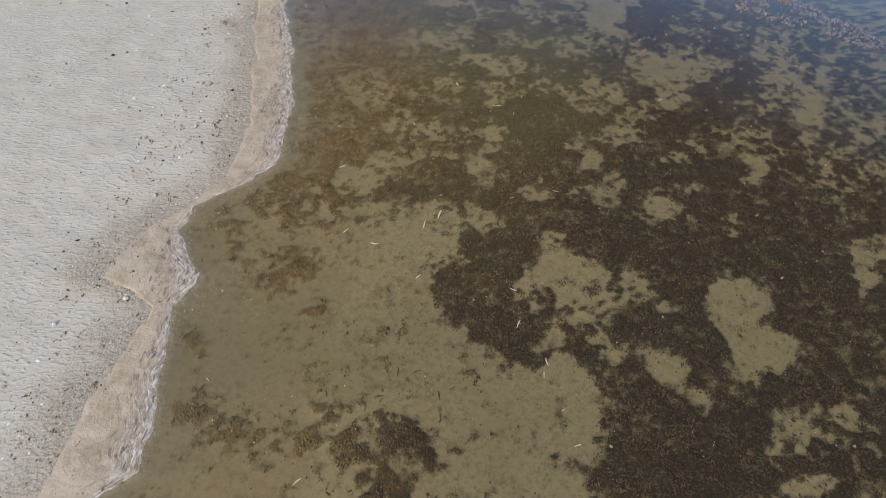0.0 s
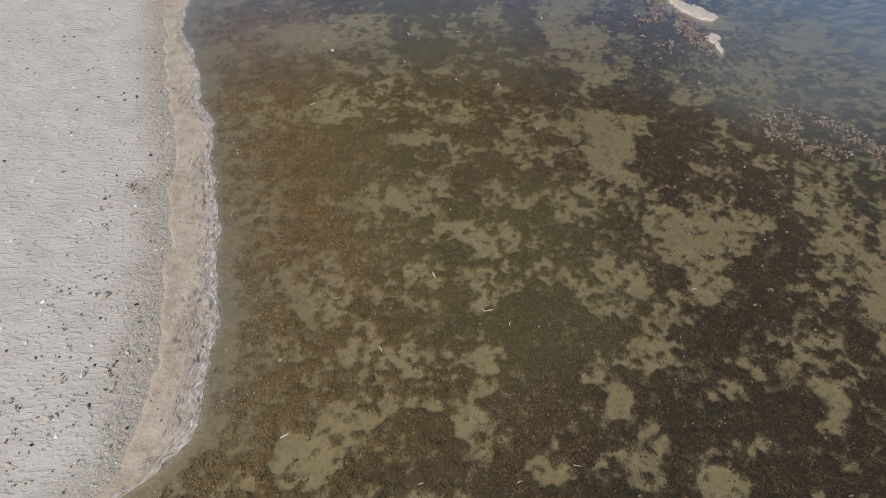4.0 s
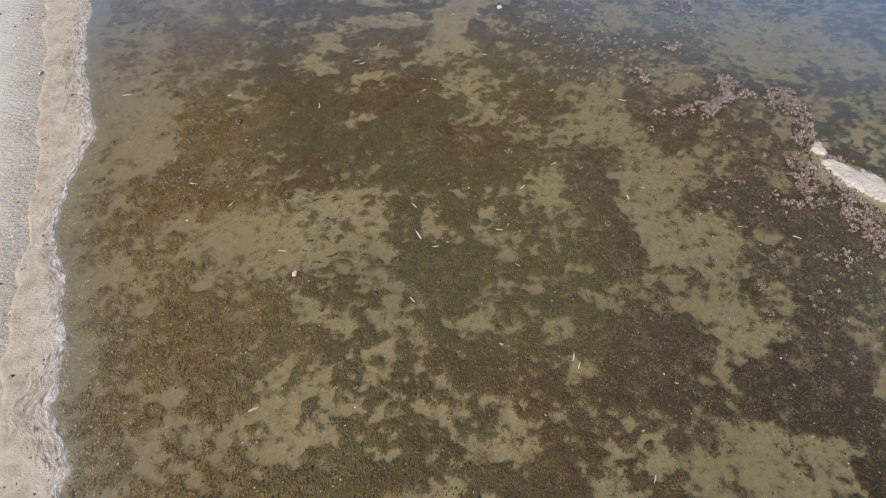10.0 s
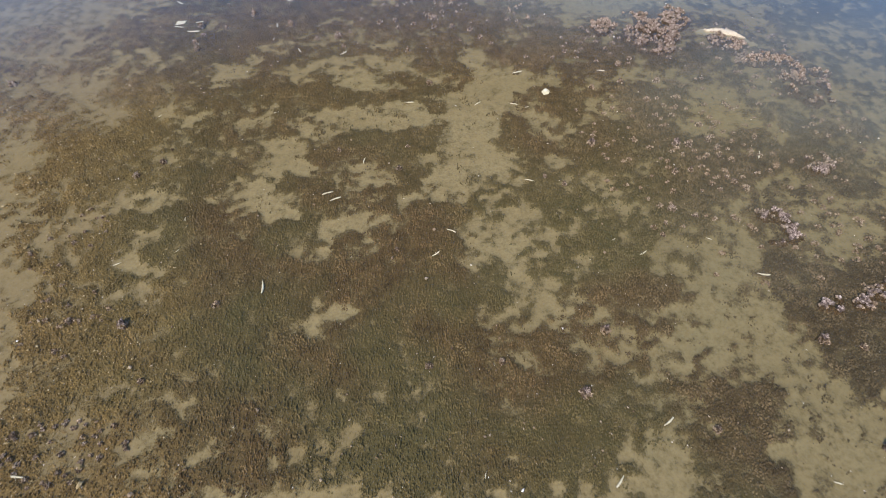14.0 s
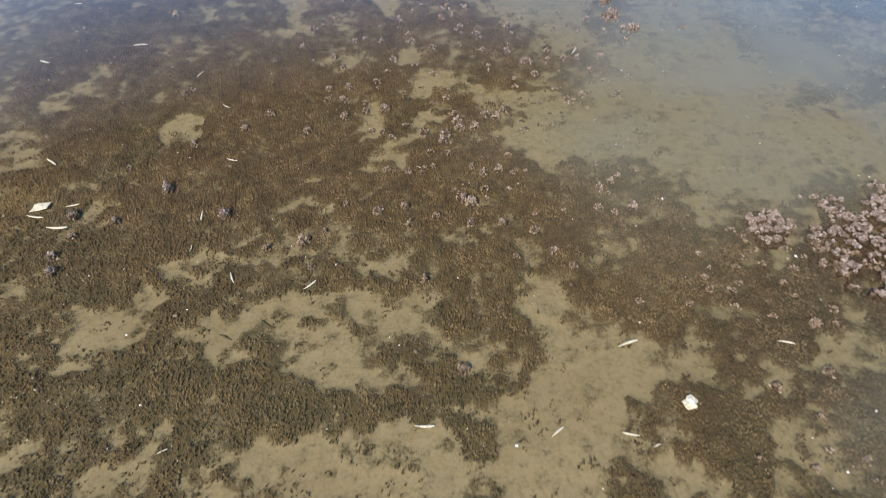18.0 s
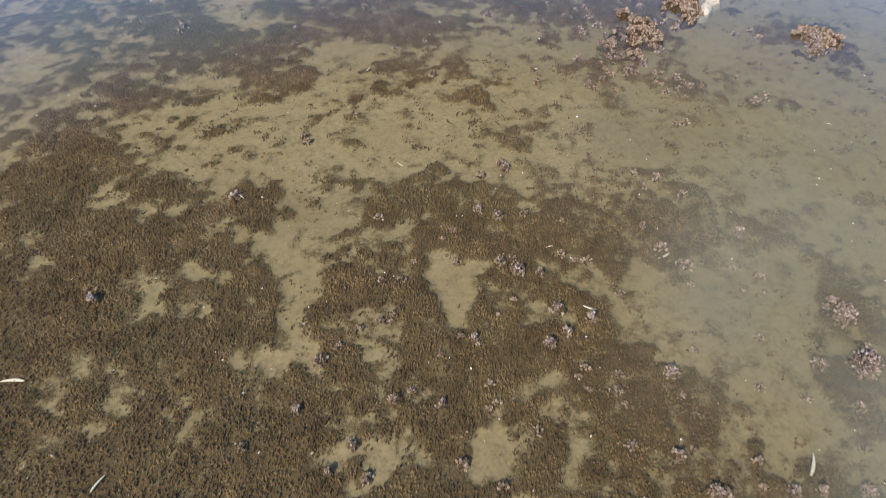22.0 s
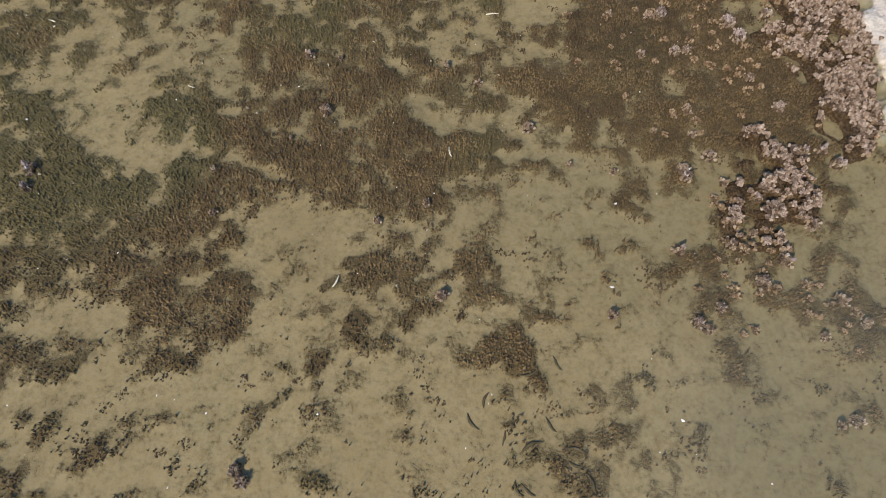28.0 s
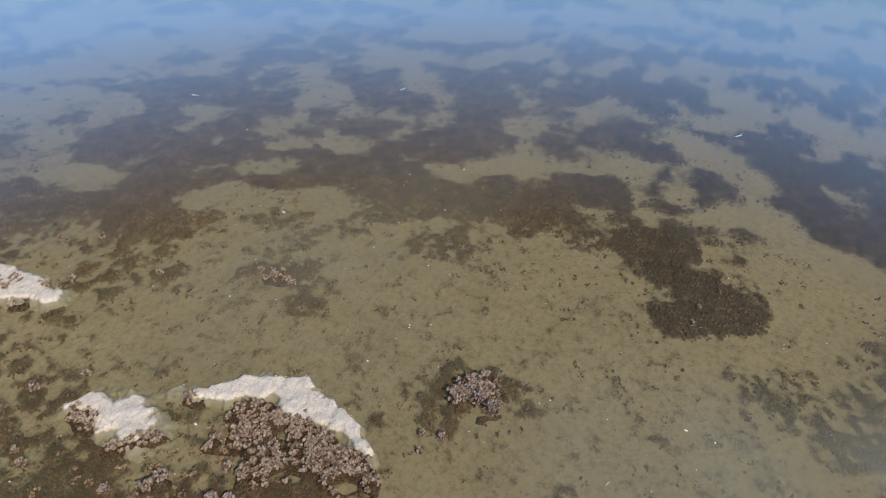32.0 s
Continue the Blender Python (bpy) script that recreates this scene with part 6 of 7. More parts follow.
OCTA_F = np.array([(0, 6, 9), (6, 1, 7), (7, 2, 8), (8, 3, 9), (4, 6, 7), (4, 7, 8), (4, 8, 9), (4, 9, 6), (0, 1, 6), (1, 2, 7), (2, 3, 8), (3, 0, 9), (1, 0, 5), (2, 1, 5), (3, 2, 5), (0, 3, 5)])


def bits(x, y, z, size, flat):
    k = len(x)
    turn = rng.uniform(0, 2 * np.pi, k)
    s = size * rng.lognormal(0, 0.45, k)
    sx, sy, sz = s * rng.uniform(0.6, 1.5, k), s * rng.uniform(0.5, 1.0, k), s * flat * rng.uniform(0.6, 1.3, k)
    jit = 1 + rng.normal(0, 0.16, (k, len(OCTA_V), 1))
    p = OCTA_V[None] * jit * np.stack([sx, sy, sz], -1)[:, None]
    c, sn = np.cos(turn)[:, None], np.sin(turn)[:, None]
    v = np.stack([p[..., 0] * c - p[..., 1] * sn + x[:, None], p[..., 0] * sn + p[..., 1] * c + y[:, None], p[..., 2] + (z + sz * 0.4)[:, None]], -1)
    return v.reshape(-1, 3), (np.arange(k)[:, None, None] * len(OCTA_V) + OCTA_F[None]).reshape(-1, 3)


def strew(name, x, y, z, size, flat, mat, label, category):
    v, f = bits(x, y, z, size, flat)
    tagged(new(name, mesh_from(name, v, f, mat, True)), label, category, kind="stuff")


x, y = scattered(-9.5, -2.0, 1.0, 19.0, 26)
keep = (field_at(INN, x, y) > 0.02) & (fbm(x, y, 0.9, 3, 70) > rng.uniform(0.35, 0.75, len(x)))
bx, by = x[keep][::2], y[keep][::2]
strew("beach_flotsam", x[keep], y[keep], ground_z(x[keep], y[keep]), 0.0098, 0.8, PEBBLE, "small dark bits of flotsam strewn on pale sand", "flotsam")
x, y = scattered(-9.5, -2.0, 1.0, 19.0, 130)
keep = (field_at(INN, x, y) > 0.03) & (fbm(x, y, 0.7, 4, 74) > rng.uniform(0.38, 0.75, len(x))) & (field_at(INN, x, y) < rng.uniform(0.1, 1.6, len(x)) ** 2)
strew("sand_clods", x[keep], y[keep], ground_z(x[keep], y[keep]), 0.0105, 0.75, CLOD, "small crumbled clods on the pale sand", "sand")
x, y = scattered(-9.5, -2.0, 1.0, 19.0, 24)
keep = field_at(INN, x, y) > 0.02
x, y = np.append(x[keep], bx + 0.016), np.append(y[keep], by + 0.006)
strew("beach_shells", x, y, ground_z(x, y), 0.0100, 0.4, FLAKE, "broken white shell bits strewn on pale sand", "shells")
x, y = scattered(-4.4, -2.0, 2.0, 17.5, 130)
keep = (field_at(INN, x, y) < -0.02) & (field_at(OFF, x, y) < -0.03) & (fbm(x, y, 0.3, 3, 78) > rng.uniform(0.4, 0.75, len(x)))
strew("crust_flotsam", x[keep], y[keep], ground_z(x[keep], y[keep]) + 0.009, 0.0058, 0.8, PEBBLE, "dark bits caught in the dried foam", "flotsam")
x, y = scattered(-4.4, -1.4, 4.0, 17.5, 3000)
d = field_at(OFF, x, y)
keep = (d > 0.02) & (rng.uniform(0, 1, len(x)) < np.exp(-d / 0.32) * smooth(0.30, 0.6, fbm(x, y, 0.4, 3, 77)))
strew("foam_flecks", x[keep], y[keep], x[keep] * 0 + WATER, 0.0024, 0.4, GRAVEL, "white foam flecks floating along the waterline", "foam")
x, y = scattered(-3.5, 6.0, 2.5, 31.0, 9)
keep = field_at(OFF, x, y) > 0.5
strew("floating_specks", x[keep], y[keep], x[keep] * 0 + WATER, 0.0034, 0.5, FLAKE, "tiny white specks floating on still water", "specks")
x, y = scattered(-3.5, 5.5, 2.5, 29.0, 48)
thin = rng.uniform(0, 1, len(x)) < np.where(y < 15, np.where(y < 9, 0.45, 0.9), 0.3)
x, y = x[thin], y[thin]
keep = (field_at(OFF, x, y) > 0.3) & (field_at(TURF, x, y) > 0.5)
strew("shell_bits", x[keep], y[keep], ground_z(x[keep], y[keep]) + 0.010, 0.0058, 0.9, PINK_SHELL, "pale shell bits scattered over the weed", "shells")


x, y = scattered(-4.6, 1.0, 5.0, 20.0, 1500)
d = field_at(OFF, x, y)
keep = (d > 0.25) & (rng.uniform(0, 1, len(x)) < field_at(OCHRE, x, y) * field_at(TURF, x, y) * smooth(3.2, 0.6, d) * smooth(0.28, 0.55, fbm(x, y, 0.8, 3, 75)))
strew("shell_grit", x[keep], y[keep], ground_z(x[keep], y[keep]) + 0.012, 0.0042, 0.7, GRIT, "fine tan shell grit lying on the weed near the beach", "shells")


# ---- shells: clusters, reefs and white banks ----
def barnacles(x, y, z, size, nx, ny):
    """Little open cones of five sides, leaning by nx, ny."""
    k = len(x)
    a = np.arange(5) * 2 * np.pi / 5
    base = np.stack([np.cos(a), np.sin(a), a * 0 - 0.6], -1)
    rim = np.stack([np.cos(a) * 0.62, np.sin(a) * 0.62, a * 0 + 0.75], -1)
    pit = np.array([[0, 0, 0.15]])
    t = np.concatenate([base, rim, pit])
    f = [(i, (i + 1) % 5, 5 + (i + 1) % 5) for i in range(5)] + [(i, 5 + (i + 1) % 5, 5 + i) for i in range(5)] + [(5 + i, 5 + (i + 1) % 5, 10) for i in range(5)]
    s = size * rng.uniform(0.6, 1.35, k)
    p = t[None] * s[:, None, None] * (1 + rng.normal(0, 0.10, (k, 11, 1)))
    turn = rng.uniform(0, 6.28, k)[:, None]
    px, py = p[..., 0] * np.cos(turn) - p[..., 1] * np.sin(turn), p[..., 0] * np.sin(turn) + p[..., 1] * np.cos(turn)
    px, py, pz = px + p[..., 2] * nx[:, None], py + p[..., 2] * ny[:, None], p[..., 2] - px * nx[:, None] - py * ny[:, None]
    v = np.stack([px + x[:, None], py + y[:, None], pz + z[:, None]], -1)
    return v.reshape(-1, 3), (np.arange(k)[:, None, None] * 11 + np.array(f)[None]).reshape(-1, 3)


def cluster_kind(radius, count, seed, mat, hue):
    """A lumpy core with shells grown over it; its foot is at 0."""
    thing = new("shell_cluster")
    nu, nv = 16, 9
    uu, vv = np.meshgrid(np.linspace(0, 2 * np.pi, nu, endpoint=False), np.linspace(0, 1, nv))
    lump = 0.35 + 1.25 * fbm(np.cos(uu) * 1.3 + vv + seed, np.sin(uu) * 1.3 + seed * 3, 0.7, 3, seed)
    rad = radius * 0.78 * lump * np.cos(vv * 1.5)
    zz = (radius * 0.9 + 0.012) * np.sin(vv * 1.5) * (0.7 + 0.5 * lump * 0.6) - 0.012
    v = np.stack([rad * np.cos(uu), rad * np.sin(uu), zz], -1).reshape(-1, 3)
    k = np.array([(j * nu + i, j * nu + (i + 1) % nu, (j + 1) * nu + (i + 1) % nu, (j + 1) * nu + i) for j in range(nv - 1) for i in range(nu)])
    part("core", mesh_from("core", v, k, CORE), thing, "dark weedy core")
    pick = rng.integers(nu, nu * (nv - 1), count)
    p = v[pick] * 1.12 + rng.normal(0, radius * 0.15, (count, 3))
    out = p / np.linalg.norm(p + 1e-6, axis=1)[:, None]
    bv, bf = barnacles(p[:, 0], p[:, 1], np.maximum(p[:, 2], 0.0), 0.0064, out[:, 0] * 0.7, out[:, 1] * 0.7)
    tagged(part("shell_growth", mesh_from("shell_growth", bv, bf, mat, True), thing, hue + " shells"), kind="stuff")
    tagged(thing, "small lump of " + hue + " shells rising from the weed", "shell cluster", "shell clusters on the flat")
    thing.matrix_world = pose(0, 60, -5)
    return thing


SIZES = ((0.026, 60), (0.042, 150), (0.065, 330), (0.095, 600))
KINDS = {hue: [(r, [cluster_kind(r, c, 5 * i + k + 1, mat, hue) for k in range(3)]) for i, (r, c) in enumerate(SIZES)] for hue, mat in (("pinkish tan", PINK_SHELL), ("greyish pink", SHELL))}
used = set()


def cluster(x, y, r):
    r *= 0.95 if y > 18.5 else 0.72
    size, kinds = min(KINDS["pinkish tan" if y > 18.5 else "greyish pink"], key=lambda k: abs(k[0] - r))
    kind = kinds[random.randrange(3)]
    m = pose(x, y, float(ground_z(np.array(x), np.array(y))) + 0.006, random.uniform(-8, 8), random.uniform(-8, 8), random.uniform(0, 360)) @ Matrix.Diagonal((r / size, r / size, r / size * random.uniform(0.9, 1.3), 1))
    if kind in used:
        copy_thing(kind, m)
    else:
        used.add(kind)
        kind.matrix_basis = m


def reef(x, y, a, b, turn, share):
    """A low weedy mound with knobs of crowded shells on it."""
    thing, hue, sunk = new("shell_reef"), "tan brown" if y > 25 else "pinkish grey", 0.0 if y > 13 else 0.028
    grain, rise = (0.11, 0.045) if 13 < y < 25 else (0.16, 0.075)     # size of the clumps, their height
    least = 0.66 - (0.32 if 13 < y < 25 else 0.42) * share
    c, s = math.cos(radians(turn)), math.sin(radians(turn))

    def place(u, v):
        px, py = x + u * a * c - v * b * s, y + u * a * s + v * b * c
        e = np.hypot(u, v) + (fbm(px, py, 0.3, 4, 80) - 0.5) * 1.3
        e = e + 2 * smooth(1.05, 1.4, np.maximum(abs(u), abs(v)))
        crowd = fbm(px, py, grain, 3, 82)
        return px, py, ground_z(px, py) - sunk, e, smooth(1.12, 0.7, e) * smooth(least - 0.12, least + 0.10, crowd)

    step = 0.018
    g, h = np.arange(-1.5, 1.5001, step / max(a, 0.08)), np.arange(-1.5, 1.5001, step / max(b, 0.08))
    px, py, z0, e, body = place(*np.meshgrid(g, h))
    part("mound", mesh_from("mound", np.stack([px, py, z0 + body * (0.02 + rise * fbm(px, py, 0.13, 3, 81)) - 0.012], -1).reshape(-1, 3), sheet_faces(len(g), len(h)), CORE), thing, "dark weedy mound")
    k = int(9 * a * b * (680 if y > 25 else 900 if y > 13 else 520))                       # knobs, each a small heap of shells
    u, v = rng.uniform(-1.5, 1.5, k), rng.uniform(-1.5, 1.5, k)
    px, py, z0, e, body = place(u, v)
    keep = body > rng.uniform(0.25, 0.8, k)
    px, py, z0, body = px[keep], py[keep], z0[keep], body[keep]
    m = 13
    rad = np.repeat(rng.uniform(0.010, 0.025 if y > 25 else 0.019, len(px)), m)
    el, az = rng.uniform(0.15, 1.57, len(rad)), rng.uniform(0, 6.28, len(rad))
    ox, oy, oz = np.cos(el) * np.cos(az), np.cos(el) * np.sin(az), np.sin(el)
    base = np.repeat(z0 + body * (0.02 + rise * fbm(px, py, 0.13, 3, 81)) - 0.008 + rng.uniform(0, 0.016, len(px)), m)
    bv, bf = barnacles(np.repeat(px, m) + ox * rad, np.repeat(py, m) + oy * rad, base + oz * rad * 1.3, 0.0082, ox * 0.9, oy * 0.9)
    if len(bv):
        tagged(part("shell_growth", mesh_from("shell_growth", bv, bf, TAN_SHELL if y > 25 else PINK_SHELL if y > 18 else SHELL, True), thing, "crowded knobs of " + hue + " shells"), kind="stuff")
    tagged(thing, "low reef of crowded " + hue + " shells at the surface", "shell reef", "shell reefs on the flat")


def sand_bank(lobes, label):
    """A low white bank out of overlapping lobes (x, y, a, b, turn), just above the water."""
    x0, x1 = min(q[0] - q[2] for q in lobes) - 0.2, max(q[0] + q[2] for q in lobes) + 0.2
    y0, y1 = min(q[1] - q[2] for q in lobes) - 0.2, max(q[1] + q[2] for q in lobes) + 0.2
    gx, gy = np.meshgrid(np.arange(x0, x1, 0.012), np.arange(y0, y1, 0.012))
    px, py = gx + (fbm(gx, gy, 0.22, 5, 90) - 0.5) * 0.22, gy + (fbm(gx, gy, 0.22, 5, 91) - 0.5) * 0.22
    mass = gx * 0
    for x, y, a, b, turn in lobes:
        c, s = math.cos(radians(turn)), math.sin(radians(turn))
        d = np.hypot(((px - x) * c + (py - y) * s) / a, ((py - y) * c - (px - x) * s) / b) / 1.13
        mass = mass + np.exp(-1.1 * d * d)
    edge = mass + ((fbm(gx, gy, 0.16, 4, 94) - 0.5) * 0.6 + (fbm(gx, gy, 0.045, 2, 96) - 0.5) * 0.4) * smooth(0.0, 0.3, mass)
    rise = 0.46 * smooth(0.0, 0.32, edge) + 0.54 * smooth(0.26, 0.70, edge)
    z = -0.04 + rise * (0.092 + 0.05 * (fbm(gx, gy, 0.14, 3, 92) - 0.4)) + (fbm(gx, gy, 0.03, 2, 93) - 0.5) * 0.010
    ob = new("sand_bank", mesh_from("sand_bank", np.stack([gx, gy, z], -1).reshape(-1, 3), sheet_faces(gx.shape[1], gx.shape[0]), BANK))
    tagged(ob, label, "sand bank", "white banks")
    x, y = scattered(x0, x1, y0, y1, 6000)
    i, j = np.clip(((x - x0) / 0.012).astype(int), 0, gx.shape[1] - 1), np.clip(((y - y0) / 0.012).astype(int), 0, gx.shape[0] - 1)
    zz = z[j, i]
    keep = (zz > WATER - 0.03) & (rng.uniform(0, 1, len(x)) < np.where(zz > WATER, 0.8, 0.14)) & (fbm(x, y, 0.12, 3, 95) > rng.uniform(0.2, 0.6, len(x)))
    v, f = bits(x[keep], y[keep], np.maximum(zz[keep], WATER), 0.0026, 0.6)
    tagged(part("shell_gravel", mesh_from("shell_gravel", v, f, GRAVEL, True), ob, "white shell gravel"), kind="stuff")


sand_bank(((5.30, 14.42, 0.46, 0.18, 130), (5.60, 14.12, 0.18, 0.08, 173), (5.15, 15.03, 0.13, 0.08, 63),), "slender white shell-sand bank beside a reef")
sand_bank(((5.35, 13.24, 0.26, 0.09, 87),), "short white shell-sand bank beside a reef")
sand_bank(((3.98, 19.76, 0.26, 0.035, 150),), "thin white crest of shell sand")
sand_bank(((1.50, 32.22, 0.59, 0.19, 122), (2.15, 31.49, 0.24, 0.16, 136),), "long white shell-sand bank at the reef's edge")
sand_bank(((2.06, 30.65, 0.48, 0.16, 102), (2.14, 30.25, 0.20, 0.07, 79),), "white shell-sand bank tapering into shells")
sand_bank(((2.06, 27.93, 0.36, 0.088, 124), (2.23, 27.45, 0.26, 0.108, 74), (2.20, 27.14, 0.25, 0.098, 78), (2.12, 26.84, 0.20, 0.055, 63),), "curved white shell-sand bank along a shell reef")
sand_bank(((1.48, 28.46, 0.29, 0.155, 84), (1.44, 28.81, 0.14, 0.05, 130),), "small white shell-sand bank behind shells")


# ---- white sliver-shaped dead fish and single bits ----
def sliver_kind(seed):
    r = random.Random(seed)
    rings, sides = 9, 6
    v = []
    for i in range(rings):
        t = i / (rings - 1)
        w = 0.075 * math.sin(math.pi * min(1, 0.06 + t * 0.9)) ** 0.7 * (1.15 - 0.6 * t) + 0.006
        for k in range(sides):
            a = 2 * math.pi * k / sides
            v.append((t - 0.5, 0.10 * seed * (t - 0.5) ** 2 + w * math.cos(a), 0.06 + 0.7 * w * math.sin(a) * r.uniform(0.85, 1.1)))
    f = [(i * sides + k, i * sides + (k + 1) % sides, (i + 1) * sides + (k + 1) % sides, (i + 1) * sides + k) for i in range(rings - 1) for k in range(sides)]
    me = mesh_from("bleached_sliver", np.array(v), np.array(f), BLEACHED)
    return me


SLIVERS = [sliver_kind(s) for s in (-2, 0, 1, 2.5)]


def sliver(x, y, length, turn):
    ob = new("bleached_sliver", random.choice(SLIVERS))
    z = float(ground_z(np.array(x), np.array(y))) + 0.008
    ob.matrix_world = pose(x, y, z, random.uniform(-10, 10), random.uniform(-4, 4), turn + random.choice((0, 180))) @ Matrix.Scale(length, 4)
    tagged(ob, "small white sliver-shaped dead fish lying on the weed", "debris", "slivers on the flat")


# sliver-shaped dead fish: x, y, length, turn
sliver(-1.26, 2.35, 0.10, 46); sliver(1.22, 2.67, 0.07, 18); sliver(1.14, 3.02, 0.05, 35); sliver(-2.25, 3.35, 0.06, 138)
sliver(1.00, 3.40, 0.08, 83); sliver(1.04, 3.54, 0.09, 101); sliver(0.80, 4.00, 0.11, 66); sliver(0.78, 4.46, 0.09, 153)
sliver(-0.25, 4.66, 0.09, 47); sliver(-0.76, 5.15, 0.10, 170); sliver(-1.11, 5.36, 0.10, 48); sliver(-0.19, 5.47, 0.13, 80)
sliver(-0.01, 5.63, 0.15, 73); sliver(0.89, 5.92, 0.06, 20); sliver(0.00, 5.96, 0.06, 10); sliver(1.44, 6.03, 0.07, 167)
sliver(-1.26, 6.51, 0.10, 28); sliver(-0.35, 7.44, 0.08, 109); sliver(1.05, 7.67, 0.07, 73); sliver(0.84, 7.86, 0.11, 8)
sliver(0.79, 7.88, 0.05, 124); sliver(3.22, 8.02, 0.07, 21); sliver(-0.83, 8.14, 0.07, 15); sliver(0.27, 8.42, 0.11, 106)
sliver(1.93, 11.09, 0.08, 65); sliver(-1.35, 11.93, 0.10, 21); sliver(4.72, 12.14, 0.10, 27); sliver(1.55, 12.18, 0.08, 59)
sliver(1.52, 12.27, 0.11, 73); sliver(0.06, 13.02, 0.09, 124); sliver(1.16, 13.40, 0.06, 140); sliver(4.22, 13.60, 0.10, 152)
sliver(0.33, 13.71, 0.08, 8); sliver(-1.28, 13.77, 0.09, 169); sliver(3.68, 13.80, 0.08, 11); sliver(0.16, 13.89, 0.14, 113)
sliver(1.03, 13.91, 0.10, 171); sliver(1.14, 13.97, 0.05, 70); sliver(0.38, 14.17, 0.05, 138); sliver(0.13, 14.35, 0.10, 127)
sliver(2.57, 14.35, 0.09, 92); sliver(-1.92, 14.49, 0.08, 59); sliver(2.78, 14.49, 0.06, 156); sliver(1.40, 14.59, 0.10, 48)
sliver(0.55, 14.69, 0.05, 69); sliver(-2.41, 14.87, 0.10, 170); sliver(1.83, 14.97, 0.10, 34); sliver(2.98, 16.18, 0.11, 169)
sliver(-1.04, 16.32, 0.13, 93); sliver(2.07, 16.47, 0.08, 31); sliver(0.35, 16.57, 0.09, 34); sliver(2.68, 16.61, 0.05, 146)
sliver(1.86, 16.64, 0.05, 31); sliver(-2.26, 16.65, 0.07, 22); sliver(-3.61, 16.71, 0.12, 15); sliver(-1.80, 16.76, 0.05, 50)
sliver(0.50, 16.83, 0.09, 152); sliver(-1.80, 17.12, 0.05, 99); sliver(-0.51, 17.29, 0.11, 24); sliver(-0.58, 17.37, 0.11, 16)
sliver(1.27, 17.43, 0.09, 161); sliver(3.54, 17.65, 0.13, 63); sliver(-0.26, 17.80, 0.08, 78); sliver(1.42, 18.56, 0.05, 24)
sliver(-1.17, 18.62, 0.06, 30); sliver(1.30, 18.63, 0.09, 167); sliver(-2.35, 18.65, 0.05, 62); sliver(0.91, 18.66, 0.09, 38)
sliver(0.20, 18.71, 0.11, 179); sliver(2.34, 19.17, 0.10, 166); sliver(1.41, 19.20, 0.13, 20); sliver(-0.51, 19.71, 0.10, 41)
sliver(-1.02, 19.79, 0.09, 113); sliver(-1.34, 20.06, 0.06, 88); sliver(-2.31, 20.28, 0.15, 176); sliver(-1.33, 20.36, 0.10, 96)
sliver(-2.50, 20.39, 0.12, 171); sliver(-2.28, 20.51, 0.10, 18); sliver(0.20, 20.83, 0.05, 149); sliver(-1.23, 20.96, 0.09, 158)
sliver(-2.61, 21.00, 0.12, 143); sliver(-1.41, 21.66, 0.08, 145); sliver(-1.73, 22.16, 0.09, 65); sliver(-3.18, 22.41, 0.12, 155)
sliver(1.65, 22.41, 0.13, 66); sliver(-2.40, 22.68, 0.13, 6); sliver(0.68, 23.29, 0.08, 165); sliver(-3.26, 23.52, 0.08, 8)
sliver(1.18, 23.72, 0.09, 29); sliver(0.48, 23.77, 0.05, 24); sliver(-1.56, 24.13, 0.06, 140); sliver(-0.53, 24.52, 0.06, 137)
sliver(8.74, 24.98, 0.16, 151); sliver(2.66, 25.14, 0.05, 163); sliver(-0.90, 25.71, 0.07, 69); sliver(-0.35, 26.49, 0.07, 102)
sliver(-1.88, 26.90, 0.05, 161); sliver(-2.84, 27.37, 0.06, 159); sliver(-0.12, 27.50, 0.08, 3); sliver(-0.94, 28.81, 0.10, 152)
sliver(7.81, 29.70, 0.12, 168); sliver(-0.28, 30.91, 0.05, 11); sliver(6.07, 32.17, 0.13, 102)
# ---- dark fish-like strands lying on bare silt ----
def strand_kind(seed):
    """A fish-like strand: a flattened tube that tapers to both ends and bends."""
    r = random.Random(seed)
    rings, sides, v = 11, 6, []
    for i in range(rings):
        t = i / (rings - 1)
        w = 0.085 * math.sin(math.pi * (0.04 + 0.92 * t)) ** 0.8 * r.uniform(0.75, 1.2)
        for k in range(sides):
            a = 2 * math.pi * k / sides
            v.append((t - 0.5, 0.16 * math.sin(3.0 * t + seed) + w * math.cos(a), 0.05 + 0.35 * w * math.sin(a)))
    f = [(i * sides + k, i * sides + (k + 1) % sides, (i + 1) * sides + (k + 1) % sides, (i + 1) * sides + k) for i in range(rings - 1) for k in range(sides)]
    return mesh_from("weed_strand", np.array(v), np.array(f), STRAND)


STRANDS = [strand_kind(k) for k in range(4)]


def strand(x, y, length, turn):
    ob = new("weed_strand", random.choice(STRANDS))
    ob.matrix_world = pose(x, y, float(ground_z(np.array(x), np.array(y))), 0, 0, turn) @ Matrix.Scale(length * 0.62, 4)
    tagged(ob, "dark fish-like strand lying on bare silt", "weed strand", "strands on the silt")


strand(-0.96, 14.51, 0.24, 22); strand(-0.74, 14.50, 0.21, 8); strand(-0.76, 13.69, 0.26, 31); strand(-0.64, 13.56, 0.31, 170)
strand(-0.90, 13.58, 0.21, 7); strand(-0.84, 13.91, 0.18, 145); strand(-1.11, 19.59, 0.17, 146); strand(-0.74, 19.43, 0.18, 160)
